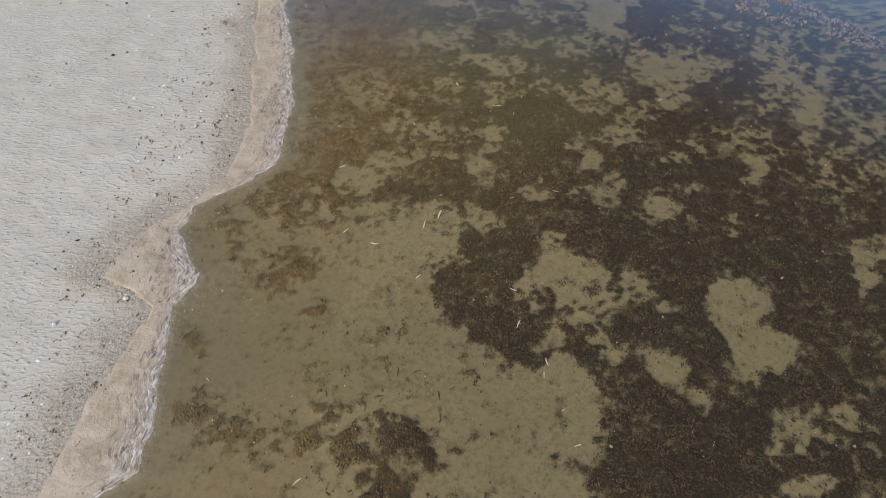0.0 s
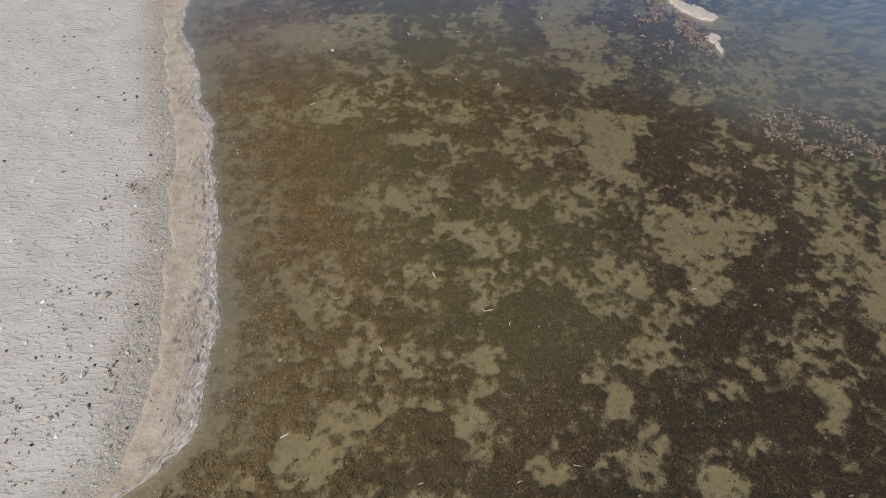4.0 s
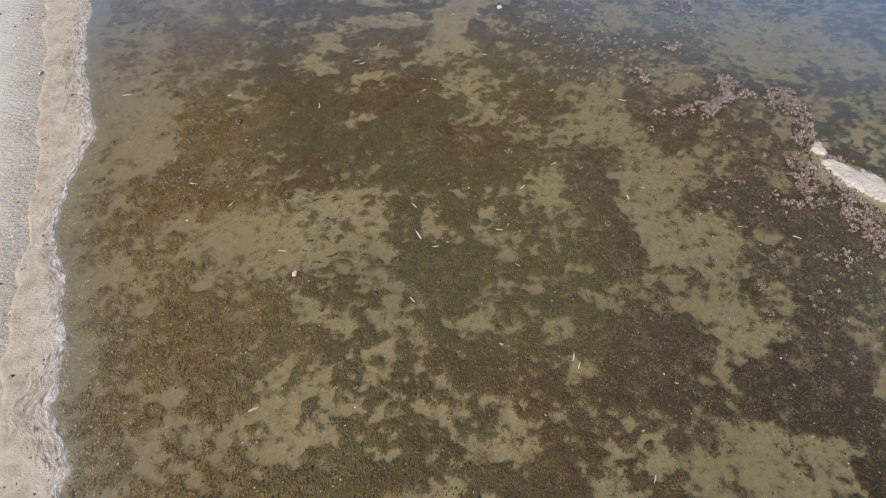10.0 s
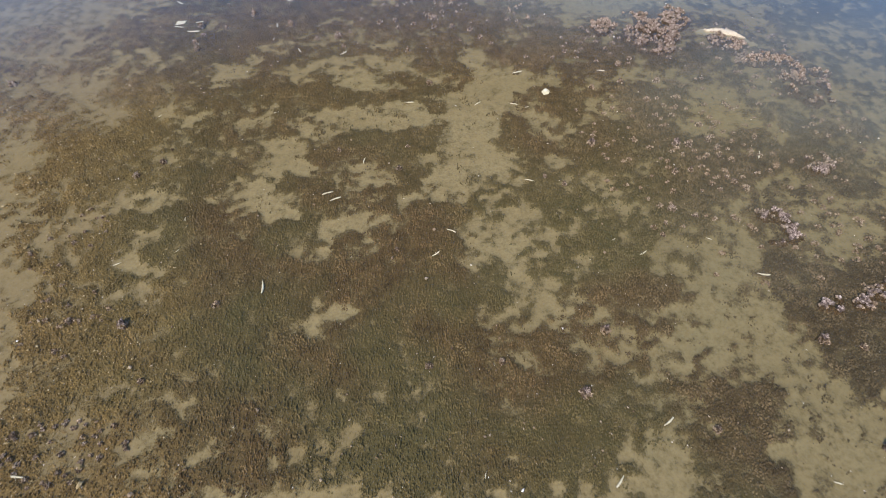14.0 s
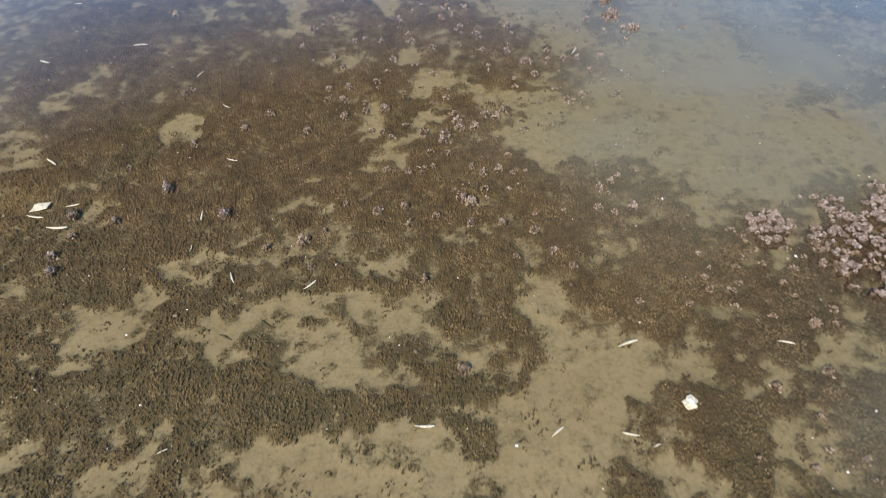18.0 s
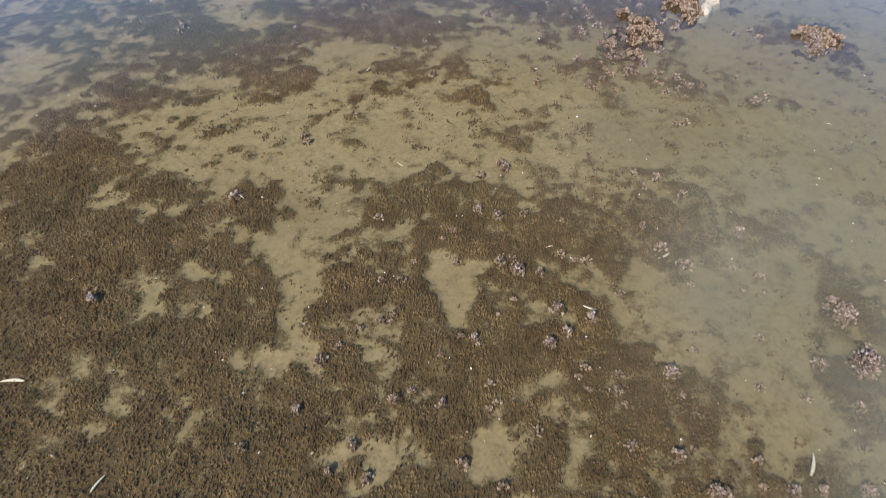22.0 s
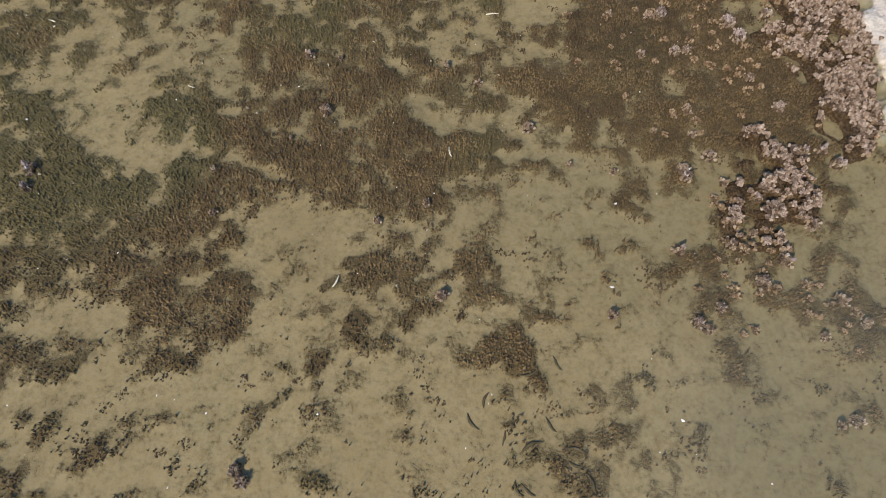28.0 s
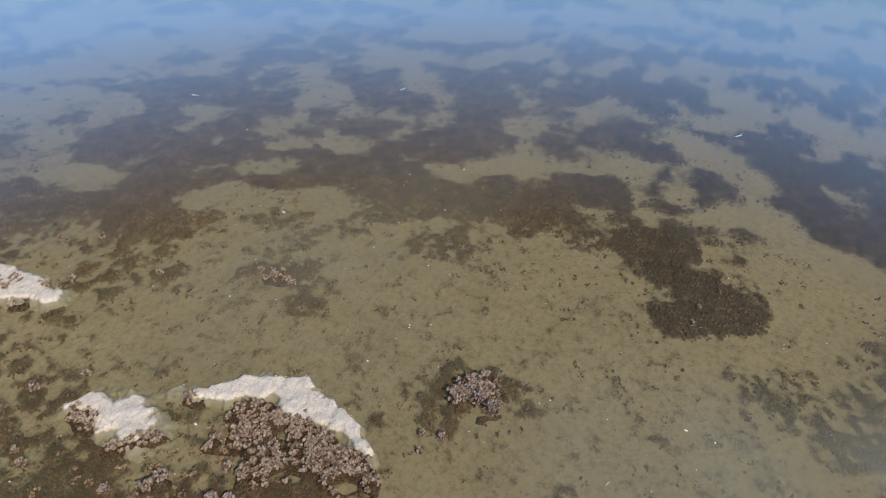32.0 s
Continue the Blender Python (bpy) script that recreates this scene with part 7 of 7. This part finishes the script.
strand(-0.98, 19.34, 0.15, 171); strand(-0.28, 19.49, 0.12, 10); strand(-0.02, 19.49, 0.11, 10); strand(-0.50, 19.28, 0.09, 177)
strand(0.17, 19.17, 0.15, 154); strand(-0.87, 19.11, 0.15, 139); strand(-0.19, 25.04, 0.15, 126); strand(0.08, 24.93, 0.18, 25)
strand(0.28, 24.92, 0.15, 172); strand(0.17, 25.04, 0.13, 141); strand(-0.13, 25.14, 0.13, 70); strand(0.02, 24.75, 0.13, 121)
strand(0.06, 24.75, 0.13, 157); strand(0.34, 24.78, 0.17, 133); strand(0.28, 24.87, 0.13, 163); strand(-0.05, 24.97, 0.11, 98)
strand(0.21, 25.33, 0.13, 136); strand(0.07, 25.28, 0.15, 27); strand(-0.19, 3.71, 0.09, 62); strand(-0.24, 3.44, 0.15, 20)
strand(0.26, 3.43, 0.18, 30); strand(-1.11, 3.21, 0.14, 113); strand(-0.03, 3.19, 0.15, 117); strand(-0.60, 3.17, 0.14, 20)
strand(-0.43, 3.45, 0.16, 109); strand(-0.01, 2.97, 0.12, 117); strand(0.10, 3.27, 0.13, 40)
# shell clusters: x, y, radius
cluster(2.23, 13.92, 0.044); cluster(3.22, 14.70, 0.049); cluster(2.14, 14.89, 0.032); cluster(1.31, 15.22, 0.056); cluster(3.45, 15.46, 0.049)
cluster(0.76, 15.51, 0.034); cluster(0.23, 15.51, 0.034); cluster(-1.80, 15.52, 0.033); cluster(3.18, 15.54, 0.060); cluster(1.58, 15.74, 0.040)
cluster(-2.48, 15.81, 0.034); cluster(-2.05, 16.02, 0.040)
cluster(-2.46, 16.08, 0.046); cluster(-1.38, 16.17, 0.041)
cluster(0.03, 16.65, 0.028); cluster(2.30, 16.68, 0.030); cluster(2.37, 16.82, 0.028); cluster(2.65, 16.88, 0.035)
cluster(-2.68, 16.91, 0.033); cluster(2.47, 16.97, 0.050); cluster(2.98, 17.18, 0.030); cluster(3.15, 17.28, 0.045)
cluster(3.11, 17.35, 0.034); cluster(1.58, 17.36, 0.026); cluster(2.65, 17.46, 0.031); cluster(1.42, 17.47, 0.030)
cluster(2.80, 17.47, 0.027); cluster(3.15, 17.67, 0.028); cluster(0.07, 17.67, 0.031); cluster(-2.35, 17.71, 0.050)
cluster(3.17, 17.78, 0.050); cluster(2.90, 17.84, 0.053); cluster(2.78, 17.86, 0.044); cluster(2.11, 17.89, 0.033); cluster(3.12, 17.91, 0.041)
cluster(1.96, 17.92, 0.041); cluster(-2.16, 17.92, 0.043); cluster(3.60, 17.92, 0.041); cluster(-0.50, 17.96, 0.020); cluster(0.16, 17.98, 0.028)
cluster(2.60, 18.15, 0.025); cluster(3.12, 18.16, 0.046); cluster(2.72, 18.33, 0.035); cluster(2.97, 18.45, 0.035); cluster(1.92, 18.47, 0.022)
cluster(2.71, 18.60, 0.041); cluster(2.18, 18.88, 0.033); cluster(2.51, 18.96, 0.033); cluster(2.92, 18.96, 0.038)
cluster(0.43, 19.06, 0.042); cluster(-4.04, 19.29, 0.034)
cluster(2.57, 19.29, 0.039); cluster(1.86, 19.47, 0.020); cluster(1.55, 19.50, 0.018)
cluster(2.02, 19.58, 0.020); cluster(0.22, 19.73, 0.024); cluster(1.19, 19.80, 0.021)
cluster(-0.52, 19.87, 0.021); cluster(-2.19, 19.87, 0.037); cluster(0.83, 19.90, 0.018); cluster(1.08, 19.93, 0.028)
cluster(-2.24, 20.01, 0.032); cluster(-0.84, 20.05, 0.029); cluster(-0.60, 20.07, 0.029); cluster(-0.59, 20.11, 0.035)
cluster(0.98, 20.14, 0.027); cluster(-0.46, 20.19, 0.020); cluster(-2.18, 20.20, 0.036); cluster(0.55, 20.21, 0.023); cluster(0.77, 20.21, 0.026)
cluster(0.12, 20.24, 0.023); cluster(1.57, 20.29, 0.020); cluster(0.31, 20.31, 0.023); cluster(-1.92, 20.33, 0.027); cluster(1.70, 20.33, 0.030)
cluster(1.46, 20.34, 0.036); cluster(-0.10, 20.36, 0.027); cluster(-1.17, 20.36, 0.050); cluster(-2.24, 20.40, 0.031); cluster(0.09, 20.41, 0.027)
cluster(0.56, 20.43, 0.054); cluster(-0.33, 20.44, 0.020); cluster(0.51, 20.47, 0.034); cluster(1.51, 20.54, 0.027); cluster(1.60, 20.61, 0.024)
cluster(-1.65, 20.63, 0.028); cluster(-1.64, 20.65, 0.035); cluster(1.66, 20.66, 0.021); cluster(0.68, 20.74, 0.028); cluster(0.79, 20.78, 0.029)
cluster(0.60, 20.83, 0.022); cluster(-1.98, 20.89, 0.022); cluster(0.42, 20.98, 0.022); cluster(0.39, 21.13, 0.030); cluster(-1.56, 21.16, 0.027)
cluster(0.41, 21.21, 0.035); cluster(0.24, 21.25, 0.031); cluster(-0.09, 21.28, 0.023); cluster(0.53, 21.29, 0.047); cluster(0.64, 21.30, 0.031)
cluster(-0.69, 21.30, 0.027); cluster(-1.20, 21.35, 0.036); cluster(0.51, 21.38, 0.032); cluster(0.83, 21.44, 0.032); cluster(0.75, 21.47, 0.032)
cluster(-0.41, 21.48, 0.040); cluster(0.90, 21.53, 0.044); cluster(-1.02, 21.54, 0.028); cluster(-0.24, 21.55, 0.028); cluster(-0.08, 21.57, 0.045)
cluster(1.45, 21.66, 0.029); cluster(1.58, 21.71, 0.037); cluster(1.89, 21.71, 0.029); cluster(-0.44, 21.72, 0.040); cluster(-0.57, 21.74, 0.024)
cluster(-1.79, 21.87, 0.028); cluster(-0.56, 21.88, 0.030); cluster(-0.40, 21.90, 0.038); cluster(-1.74, 21.93, 0.020); cluster(1.82, 21.94, 0.019)
cluster(1.23, 22.04, 0.028); cluster(1.72, 22.05, 0.036); cluster(-0.47, 22.25, 0.027); cluster(1.20, 22.25, 0.029); cluster(1.16, 22.26, 0.040)
cluster(-0.66, 22.27, 0.021); cluster(1.52, 22.27, 0.032); cluster(1.65, 22.29, 0.026); cluster(1.86, 22.29, 0.040); cluster(-0.02, 22.34, 0.027)
cluster(-1.10, 22.37, 0.024); cluster(-0.56, 22.41, 0.024); cluster(1.39, 22.42, 0.021); cluster(1.02, 22.44, 0.027); cluster(2.15, 22.55, 0.042)
cluster(-0.87, 22.58, 0.028); cluster(-0.14, 22.65, 0.025); cluster(-0.38, 22.67, 0.029); cluster(1.99, 22.73, 0.038); cluster(2.27, 22.73, 0.061)
cluster(2.76, 22.74, 0.042); cluster(0.77, 22.77, 0.026); cluster(-0.80, 22.88, 0.030); cluster(1.07, 22.89, 0.046); cluster(1.87, 22.98, 0.044)
cluster(2.11, 22.98, 0.078); cluster(0.44, 23.04, 0.044); cluster(0.02, 23.06, 0.024); cluster(0.54, 23.12, 0.027); cluster(-2.20, 23.22, 0.031)
cluster(0.68, 23.23, 0.030); cluster(2.82, 23.26, 0.040); cluster(0.50, 23.28, 0.032); cluster(2.11, 23.30, 0.066); cluster(0.41, 23.55, 0.026)
cluster(0.28, 23.56, 0.034); cluster(0.17, 23.63, 0.027); cluster(1.31, 23.66, 0.032); cluster(1.27, 23.67, 0.024); cluster(0.70, 23.67, 0.027)
cluster(0.55, 23.71, 0.022); cluster(1.17, 23.79, 0.033); cluster(1.69, 23.95, 0.033); cluster(-0.61, 23.97, 0.026); cluster(1.09, 23.98, 0.020)
cluster(0.16, 24.02, 0.029); cluster(0.33, 24.05, 0.024); cluster(0.03, 24.07, 0.036); cluster(-1.60, 24.12, 0.033); cluster(1.40, 24.28, 0.027)
cluster(1.16, 24.36, 0.019); cluster(0.04, 24.42, 0.025); cluster(1.25, 24.44, 0.031); cluster(1.11, 24.50, 0.025); cluster(0.22, 24.50, 0.032)
cluster(0.19, 24.56, 0.039); cluster(-1.23, 24.74, 0.036); cluster(-1.27, 24.79, 0.031); cluster(4.86, 24.88, 0.021); cluster(4.60, 24.89, 0.026)
cluster(1.50, 25.08, 0.018); cluster(1.58, 25.10, 0.031); cluster(2.17, 25.38, 0.039); cluster(2.26, 25.43, 0.050); cluster(1.51, 25.50, 0.022)
cluster(0.95, 25.52, 0.025); cluster(0.90, 25.55, 0.036); cluster(1.72, 25.58, 0.028); cluster(0.49, 25.58, 0.022); cluster(1.02, 25.63, 0.036)
cluster(-0.36, 25.65, 0.026); cluster(1.63, 25.69, 0.028); cluster(2.13, 25.73, 0.022); cluster(1.25, 25.77, 0.034); cluster(1.39, 25.90, 0.034)
cluster(0.85, 25.94, 0.029); cluster(1.12, 25.98, 0.026); cluster(1.25, 26.05, 0.020); cluster(-0.72, 26.06, 0.018); cluster(-1.60, 26.08, 0.018)
cluster(1.56, 26.10, 0.029); cluster(2.88, 26.11, 0.057); cluster(1.14, 26.11, 0.026); cluster(3.02, 26.13, 0.040); cluster(-0.46, 26.17, 0.018)
cluster(-2.65, 26.20, 0.025); cluster(2.91, 26.22, 0.062); cluster(1.29, 26.25, 0.027); cluster(3.06, 26.31, 0.041); cluster(2.92, 26.32, 0.058)
cluster(-2.67, 26.32, 0.035); cluster(2.47, 26.33, 0.033); cluster(2.85, 26.34, 0.044); cluster(1.14, 26.35, 0.024); cluster(-1.65, 26.35, 0.018)
cluster(0.93, 26.37, 0.029); cluster(0.55, 26.40, 0.018); cluster(2.28, 26.42, 0.024); cluster(0.92, 26.42, 0.039); cluster(0.31, 26.44, 0.018)
cluster(1.76, 26.47, 0.033); cluster(2.42, 26.47, 0.025); cluster(1.08, 26.51, 0.033); cluster(1.59, 26.55, 0.037); cluster(1.69, 26.56, 0.028)
cluster(1.00, 26.65, 0.019); cluster(0.09, 26.67, 0.031); cluster(0.79, 26.67, 0.018); cluster(-1.07, 26.75, 0.029); cluster(0.99, 26.81, 0.026)
cluster(1.50, 26.84, 0.040); cluster(-0.20, 26.98, 0.020); cluster(1.37, 27.04, 0.023); cluster(-0.39, 27.10, 0.021); cluster(-1.02, 27.13, 0.018)
cluster(-1.21, 27.15, 0.027); cluster(0.76, 27.20, 0.023); cluster(0.96, 27.22, 0.036); cluster(1.03, 27.23, 0.036); cluster(1.35, 27.34, 0.050)
cluster(1.30, 27.45, 0.054); cluster(0.90, 27.50, 0.049); cluster(0.83, 27.50, 0.036); cluster(0.59, 27.51, 0.021); cluster(1.54, 27.52, 0.034)
cluster(-1.14, 27.63, 0.031); cluster(0.38, 27.74, 0.040); cluster(1.30, 27.88, 0.035); cluster(1.20, 27.88, 0.053); cluster(1.02, 28.13, 0.045)
cluster(-0.81, 28.19, 0.019); cluster(3.34, 28.35, 0.042); cluster(3.37, 28.58, 0.054); cluster(3.36, 28.74, 0.038); cluster(0.90, 28.80, 0.042)
cluster(0.95, 28.93, 0.027); cluster(0.72, 28.96, 0.033); cluster(1.69, 29.10, 0.031); cluster(1.39, 29.32, 0.034); cluster(1.14, 29.40, 0.040)
cluster(1.11, 29.49, 0.050); cluster(2.87, 29.54, 0.032); cluster(0.92, 29.85, 0.036); cluster(2.41, 30.15, 0.035); cluster(2.26, 30.16, 0.041)
cluster(1.51, 30.24, 0.044); cluster(1.57, 30.42, 0.045); cluster(3.03, 30.49, 0.028); cluster(0.88, 30.60, 0.038); cluster(0.97, 30.75, 0.039)
cluster(2.83, 30.85, 0.028); cluster(-0.08, 31.20, 0.033); cluster(0.37, 31.26, 0.039); cluster(0.23, 31.90, 0.041); cluster(0.60, 32.14, 0.049)
cluster(0.85, 32.16, 0.056); cluster(0.68, 32.21, 0.055)
# shell reefs: x, y, half sizes, turn, share of the bed covered
reef(6.40, 10.75, 0.60, 0.30, 135, 0.85); reef(6.90, 9.90, 0.75, 0.38, 112, 0.85); reef(6.05, 10.30, 0.40, 0.25, 120, 0.4)
reef(5.61, 11.00, 0.60, 0.36, 64, 0.6); reef(5.33, 11.23, 0.20, 0.12, 13, 0.5); reef(5.68, 10.45, 0.27, 0.15, 49, 0.5)
reef(4.47, 16.32, 0.26, 0.13, 66, 0.95); reef(5.11, 15.99, 0.36, 0.24, 127, 0.85); reef(5.10, 15.33, 0.43, 0.15, 65, 0.75)
reef(4.94, 14.53, 0.54, 0.38, 75, 0.6); reef(5.14, 13.69, 0.55, 0.31, 106, 0.8); reef(4.45, 14.16, 0.35, 0.25, 24, 0.35)
reef(4.43, 13.11, 0.40, 0.18, 60, 0.25); reef(4.03, 15.88, 0.24, 0.18, 43, 0.4); reef(5.27, 13.06, 0.27, 0.17, 57, 0.4)
reef(5.07, 15.01, 0.20, 0.12, 52, 0.8); reef(3.19, 20.03, 0.50, 0.34, 56, 0.95); reef(2.53, 20.09, 0.24, 0.17, 37, 0.85)
reef(3.09, 19.55, 0.24, 0.14, 9, 0.8); reef(4.45, 19.10, 0.30, 0.22, 80, 0.85); reef(4.00, 19.61, 0.32, 0.18, 117, 0.95); reef(4.23, 19.29, 0.28, 0.18, 163, 0.9)
reef(3.00, 20.34, 0.16, 0.10, 60, 0.4); reef(2.08, 23.32, 0.13, 0.09, 51, 0.5); reef(2.09, 23.01, 0.15, 0.08, 73, 0.5)
reef(2.22, 22.76, 0.08, 0.05, 28, 0.6); reef(2.13, 22.59, 0.05, 0.03, 31, 0.5); reef(1.39, 26.26, 0.21, 0.15, 12, 0.55)
reef(2.99, 26.17, 0.20, 0.14, 35, 0.5); reef(1.35, 26.43, 0.17, 0.12, 84, 0.42); reef(1.40, 26.25, 0.13, 0.10, 51, 0.5)
reef(1.30, 26.61, 0.06, 0.04, 12, 0.5); reef(1.79, 27.19, 0.24, 0.18, 60, 0.3); reef(1.91, 26.93, 0.27, 0.13, 84, 0.4)
reef(2.03, 27.34, 0.22, 0.10, 75, 0.5); reef(1.83, 27.46, 0.17, 0.11, 10, 0.4); reef(1.83, 26.68, 0.14, 0.11, 21, 0.35)
reef(1.42, 26.41, 0.17, 0.16, 112, 0.3); reef(1.35, 26.59, 0.11, 0.05, 144, 0.4); reef(1.47, 26.22, 0.11, 0.09, 152, 0.45)
reef(2.91, 26.30, 0.16, 0.15, 134, 0.55); reef(2.89, 26.13, 0.09, 0.07, 168, 0.5); reef(1.67, 31.66, 0.62, 0.29, 140, 0.4)
reef(2.08, 30.50, 0.32, 0.16, 103, 0.5); reef(1.54, 30.42, 0.34, 0.26, 83, 0.12); reef(1.01, 32.09, 0.38, 0.22, 134, 0.3)
reef(1.83, 26.62, 0.19, 0.14, 42, 0.25); reef(1.25, 26.08, 0.19, 0.17, 21, 0.12); reef(1.97, 27.64, 0.40, 0.18, 100, 0.95); reef(2.06, 27.30, 0.24, 0.10, 85, 0.8)
reef(1.89, 27.19, 0.46, 0.18, 93, 0.85); reef(1.86, 26.76, 0.19, 0.16, 106, 0.75); reef(1.87, 28.12, 0.11, 0.07, 103, 0.8)
reef(1.65, 27.70, 0.16, 0.08, 112, 0.7); reef(1.34, 28.72, 0.22, 0.12, 82, 0.95); reef(1.38, 28.24, 0.27, 0.08, 133, 0.85)
reef(1.95, 26.92, 0.22, 0.09, 88, 0.8); reef(1.62, 27.20, 0.23, 0.15, 109, 0.4); reef(1.19, 27.89, 0.17, 0.09, 110, 0.5)
reef(2.91, 26.22, 0.20, 0.17, 73, 0.4); reef(3.34, 28.52, 0.13, 0.10, 106, 0.4); reef(2.01, 30.35, 0.23, 0.14, 89, 0.5)


reef(4.50, 16.39, 0.32, 0.19, 79, 0.95); reef(4.74, 16.21, 0.20, 0.12, 15, 0.9); reef(5.15, 16.16, 0.27, 0.23, 163, 0.95)
reef(3.89, 15.90, 0.33, 0.13, 15, 0.8); reef(4.26, 16.03, 0.21, 0.14, 29, 0.8); reef(4.04, 17.48, 0.19, 0.13, 45, 0.7)
reef(3.33, 16.70, 0.23, 0.17, 86, 0.6); reef(3.41, 15.84, 0.13, 0.08, 8, 0.6); reef(3.86, 14.45, 0.16, 0.06, 1, 0.6)
reef(4.52, 18.77, 0.41, 0.31, 86, 0.55)


def strewn_lumps(cx0, cy0, ha, hb, count, size):
    """Small lumps of shells strewn over an oval: centre, half sizes, how many, radius."""
    az, rr = rng.uniform(0, 6.283, count), np.sqrt(rng.uniform(0, 1, count))
    px, py = cx0 + ha * rr * np.cos(az), cy0 + hb * rr * np.sin(az)
    m = 24
    rad = np.repeat(size * rng.uniform(0.5, 1.25, count), m)
    el, az = rng.uniform(0.1, 1.57, count * m), rng.uniform(0, 6.283, count * m)
    ox, oy, oz = np.cos(el) * np.cos(az), np.cos(el) * np.sin(az), np.sin(el)
    bv, bf = barnacles(np.repeat(px, m) + ox * rad * 1.2, np.repeat(py, m) + oy * rad * rng.uniform(0.6, 1.2, count * m), np.repeat(ground_z(px, py), m) + oz * rad * 1.2, 0.0062, ox * 0.9, oy * 0.9)
    tagged(new("shell_lumps", mesh_from("shell_lumps", bv, bf, TAN_SHELL if cy0 > 25 else PINK_SHELL if cy0 > 16 else SHELL, True)), "small lumps of grown-together shells strewn over dark weed", "shells", kind="stuff")


strewn_lumps(1.05, 27.7, 0.8, 1.1, 60, 0.021); strewn_lumps(1.14, 25.94, 0.24, 0.45, 26, 0.022); strewn_lumps(1.63, 25.68, 0.22, 0.26, 16, 0.022)
strewn_lumps(1.23, 27.48, 0.42, 0.61, 30, 0.022); strewn_lumps(1.00, 27.91, 0.39, 0.48, 16, 0.022); strewn_lumps(0.5, 30.2, 1.0, 0.9, 44, 0.023)
strewn_lumps(4.4, 13.8, 1.3, 1.9, 110, 0.024); strewn_lumps(4.4, 9.0, 1.3, 1.6, 60, 0.022); strewn_lumps(3.1, 17.1, 1.1, 1.5, 50, 0.024)
strewn_lumps(3.77, 18.26, 1.20, 0.91, 60, 0.023); strewn_lumps(2.61, 17.89, 0.86, 0.85, 50, 0.023); strewn_lumps(4.09, 16.46, 0.56, 0.36, 22, 0.023)
strewn_lumps(3.44, 16.85, 0.50, 0.54, 16, 0.023); strewn_lumps(2.70, 19.71, 0.79, 0.51, 40, 0.023); strewn_lumps(4.06, 19.48, 0.62, 0.62, 40, 0.023)
strewn_lumps(-2.20, 15.03, 0.44, 0.24, 46, 0.016); strewn_lumps(-2.75, 16.91, 0.34, 0.42, 16, 0.016); strewn_lumps(-2.50, 16.14, 0.32, 0.42, 16, 0.016)
strewn_lumps(-2.81, 14.91, 0.26, 0.10, 12, 0.016); strewn_lumps(0.9, 21.6, 1.2, 1.4, 70, 0.024); strewn_lumps(0.6, 23.2, 1.4, 0.8, 40, 0.024)


for size, kinds in KINDS["pinkish tan"] + KINDS["greyish pink"]:      # drop the shapes that no place took
    for kind in kinds:
        if kind not in used:
            for ob in list(kind.children) + [kind]:
                bpy.data.objects.remove(ob)


def stone(x, y, r, label, mat=BLEACHED, seed=0):
    bm = bmesh.new()
    bmesh.ops.create_icosphere(bm, subdivisions=3, radius=1)
    for q in bm.verts:
        k = 0.75 + 0.5 * noise.noise(q.co * 1.6 + Vector((seed, 0, 0))) + 0.12 * noise.noise(q.co * 5)
        q.co = Vector((q.co.x * r * k, q.co.y * r * k * 0.75, q.co.z * r * k * 0.6 + r * 0.35))
    me = bpy.data.meshes.new("white_stone")
    bm.to_mesh(me)
    me.materials.append(mat)
    ob = tagged(new("white_stone", me), label, "stone")
    ob.matrix_world = pose(x, y, float(ground_z(np.array(x), np.array(y))), 0, 0, seed * 40)


stone(1.66, 18.79, 0.055, "rounded white stone in the shallow water", seed=1)
stone(-1.12, 13.43, 0.04, "small white stone among the weed", seed=2)
stone(-3.93, 3.96, 0.035, "white stone lying on the beach", seed=3)
stone(-3.40, 9.72, 0.03, "white stone on damp sand", seed=4)

# a crumpled pale scrap
gu, gv = np.meshgrid(np.linspace(-1, 1, 14), np.linspace(-1, 1, 10))
sx, sy = gu * 0.058 + gv * 0.014, gv * 0.036
sz = 0.022 + (fbm(sx, sy, 0.07, 3, 99) - 0.5) * 0.03
scrap = new("plastic_scrap", mesh_from("plastic_scrap", np.stack([sx, sy, sz], -1).reshape(-1, 3), sheet_faces(14, 10), BLEACHED))
scrap.matrix_world = pose(-2.50, 20.50, float(ground_z(np.array(-2.5), np.array(20.5))), 0, 0, 15)
sol = scrap.modifiers.new("thick", "SOLIDIFY")
sol.thickness = 0.002
tagged(scrap, "crumpled pale plastic scrap caught in the weed", "scrap")
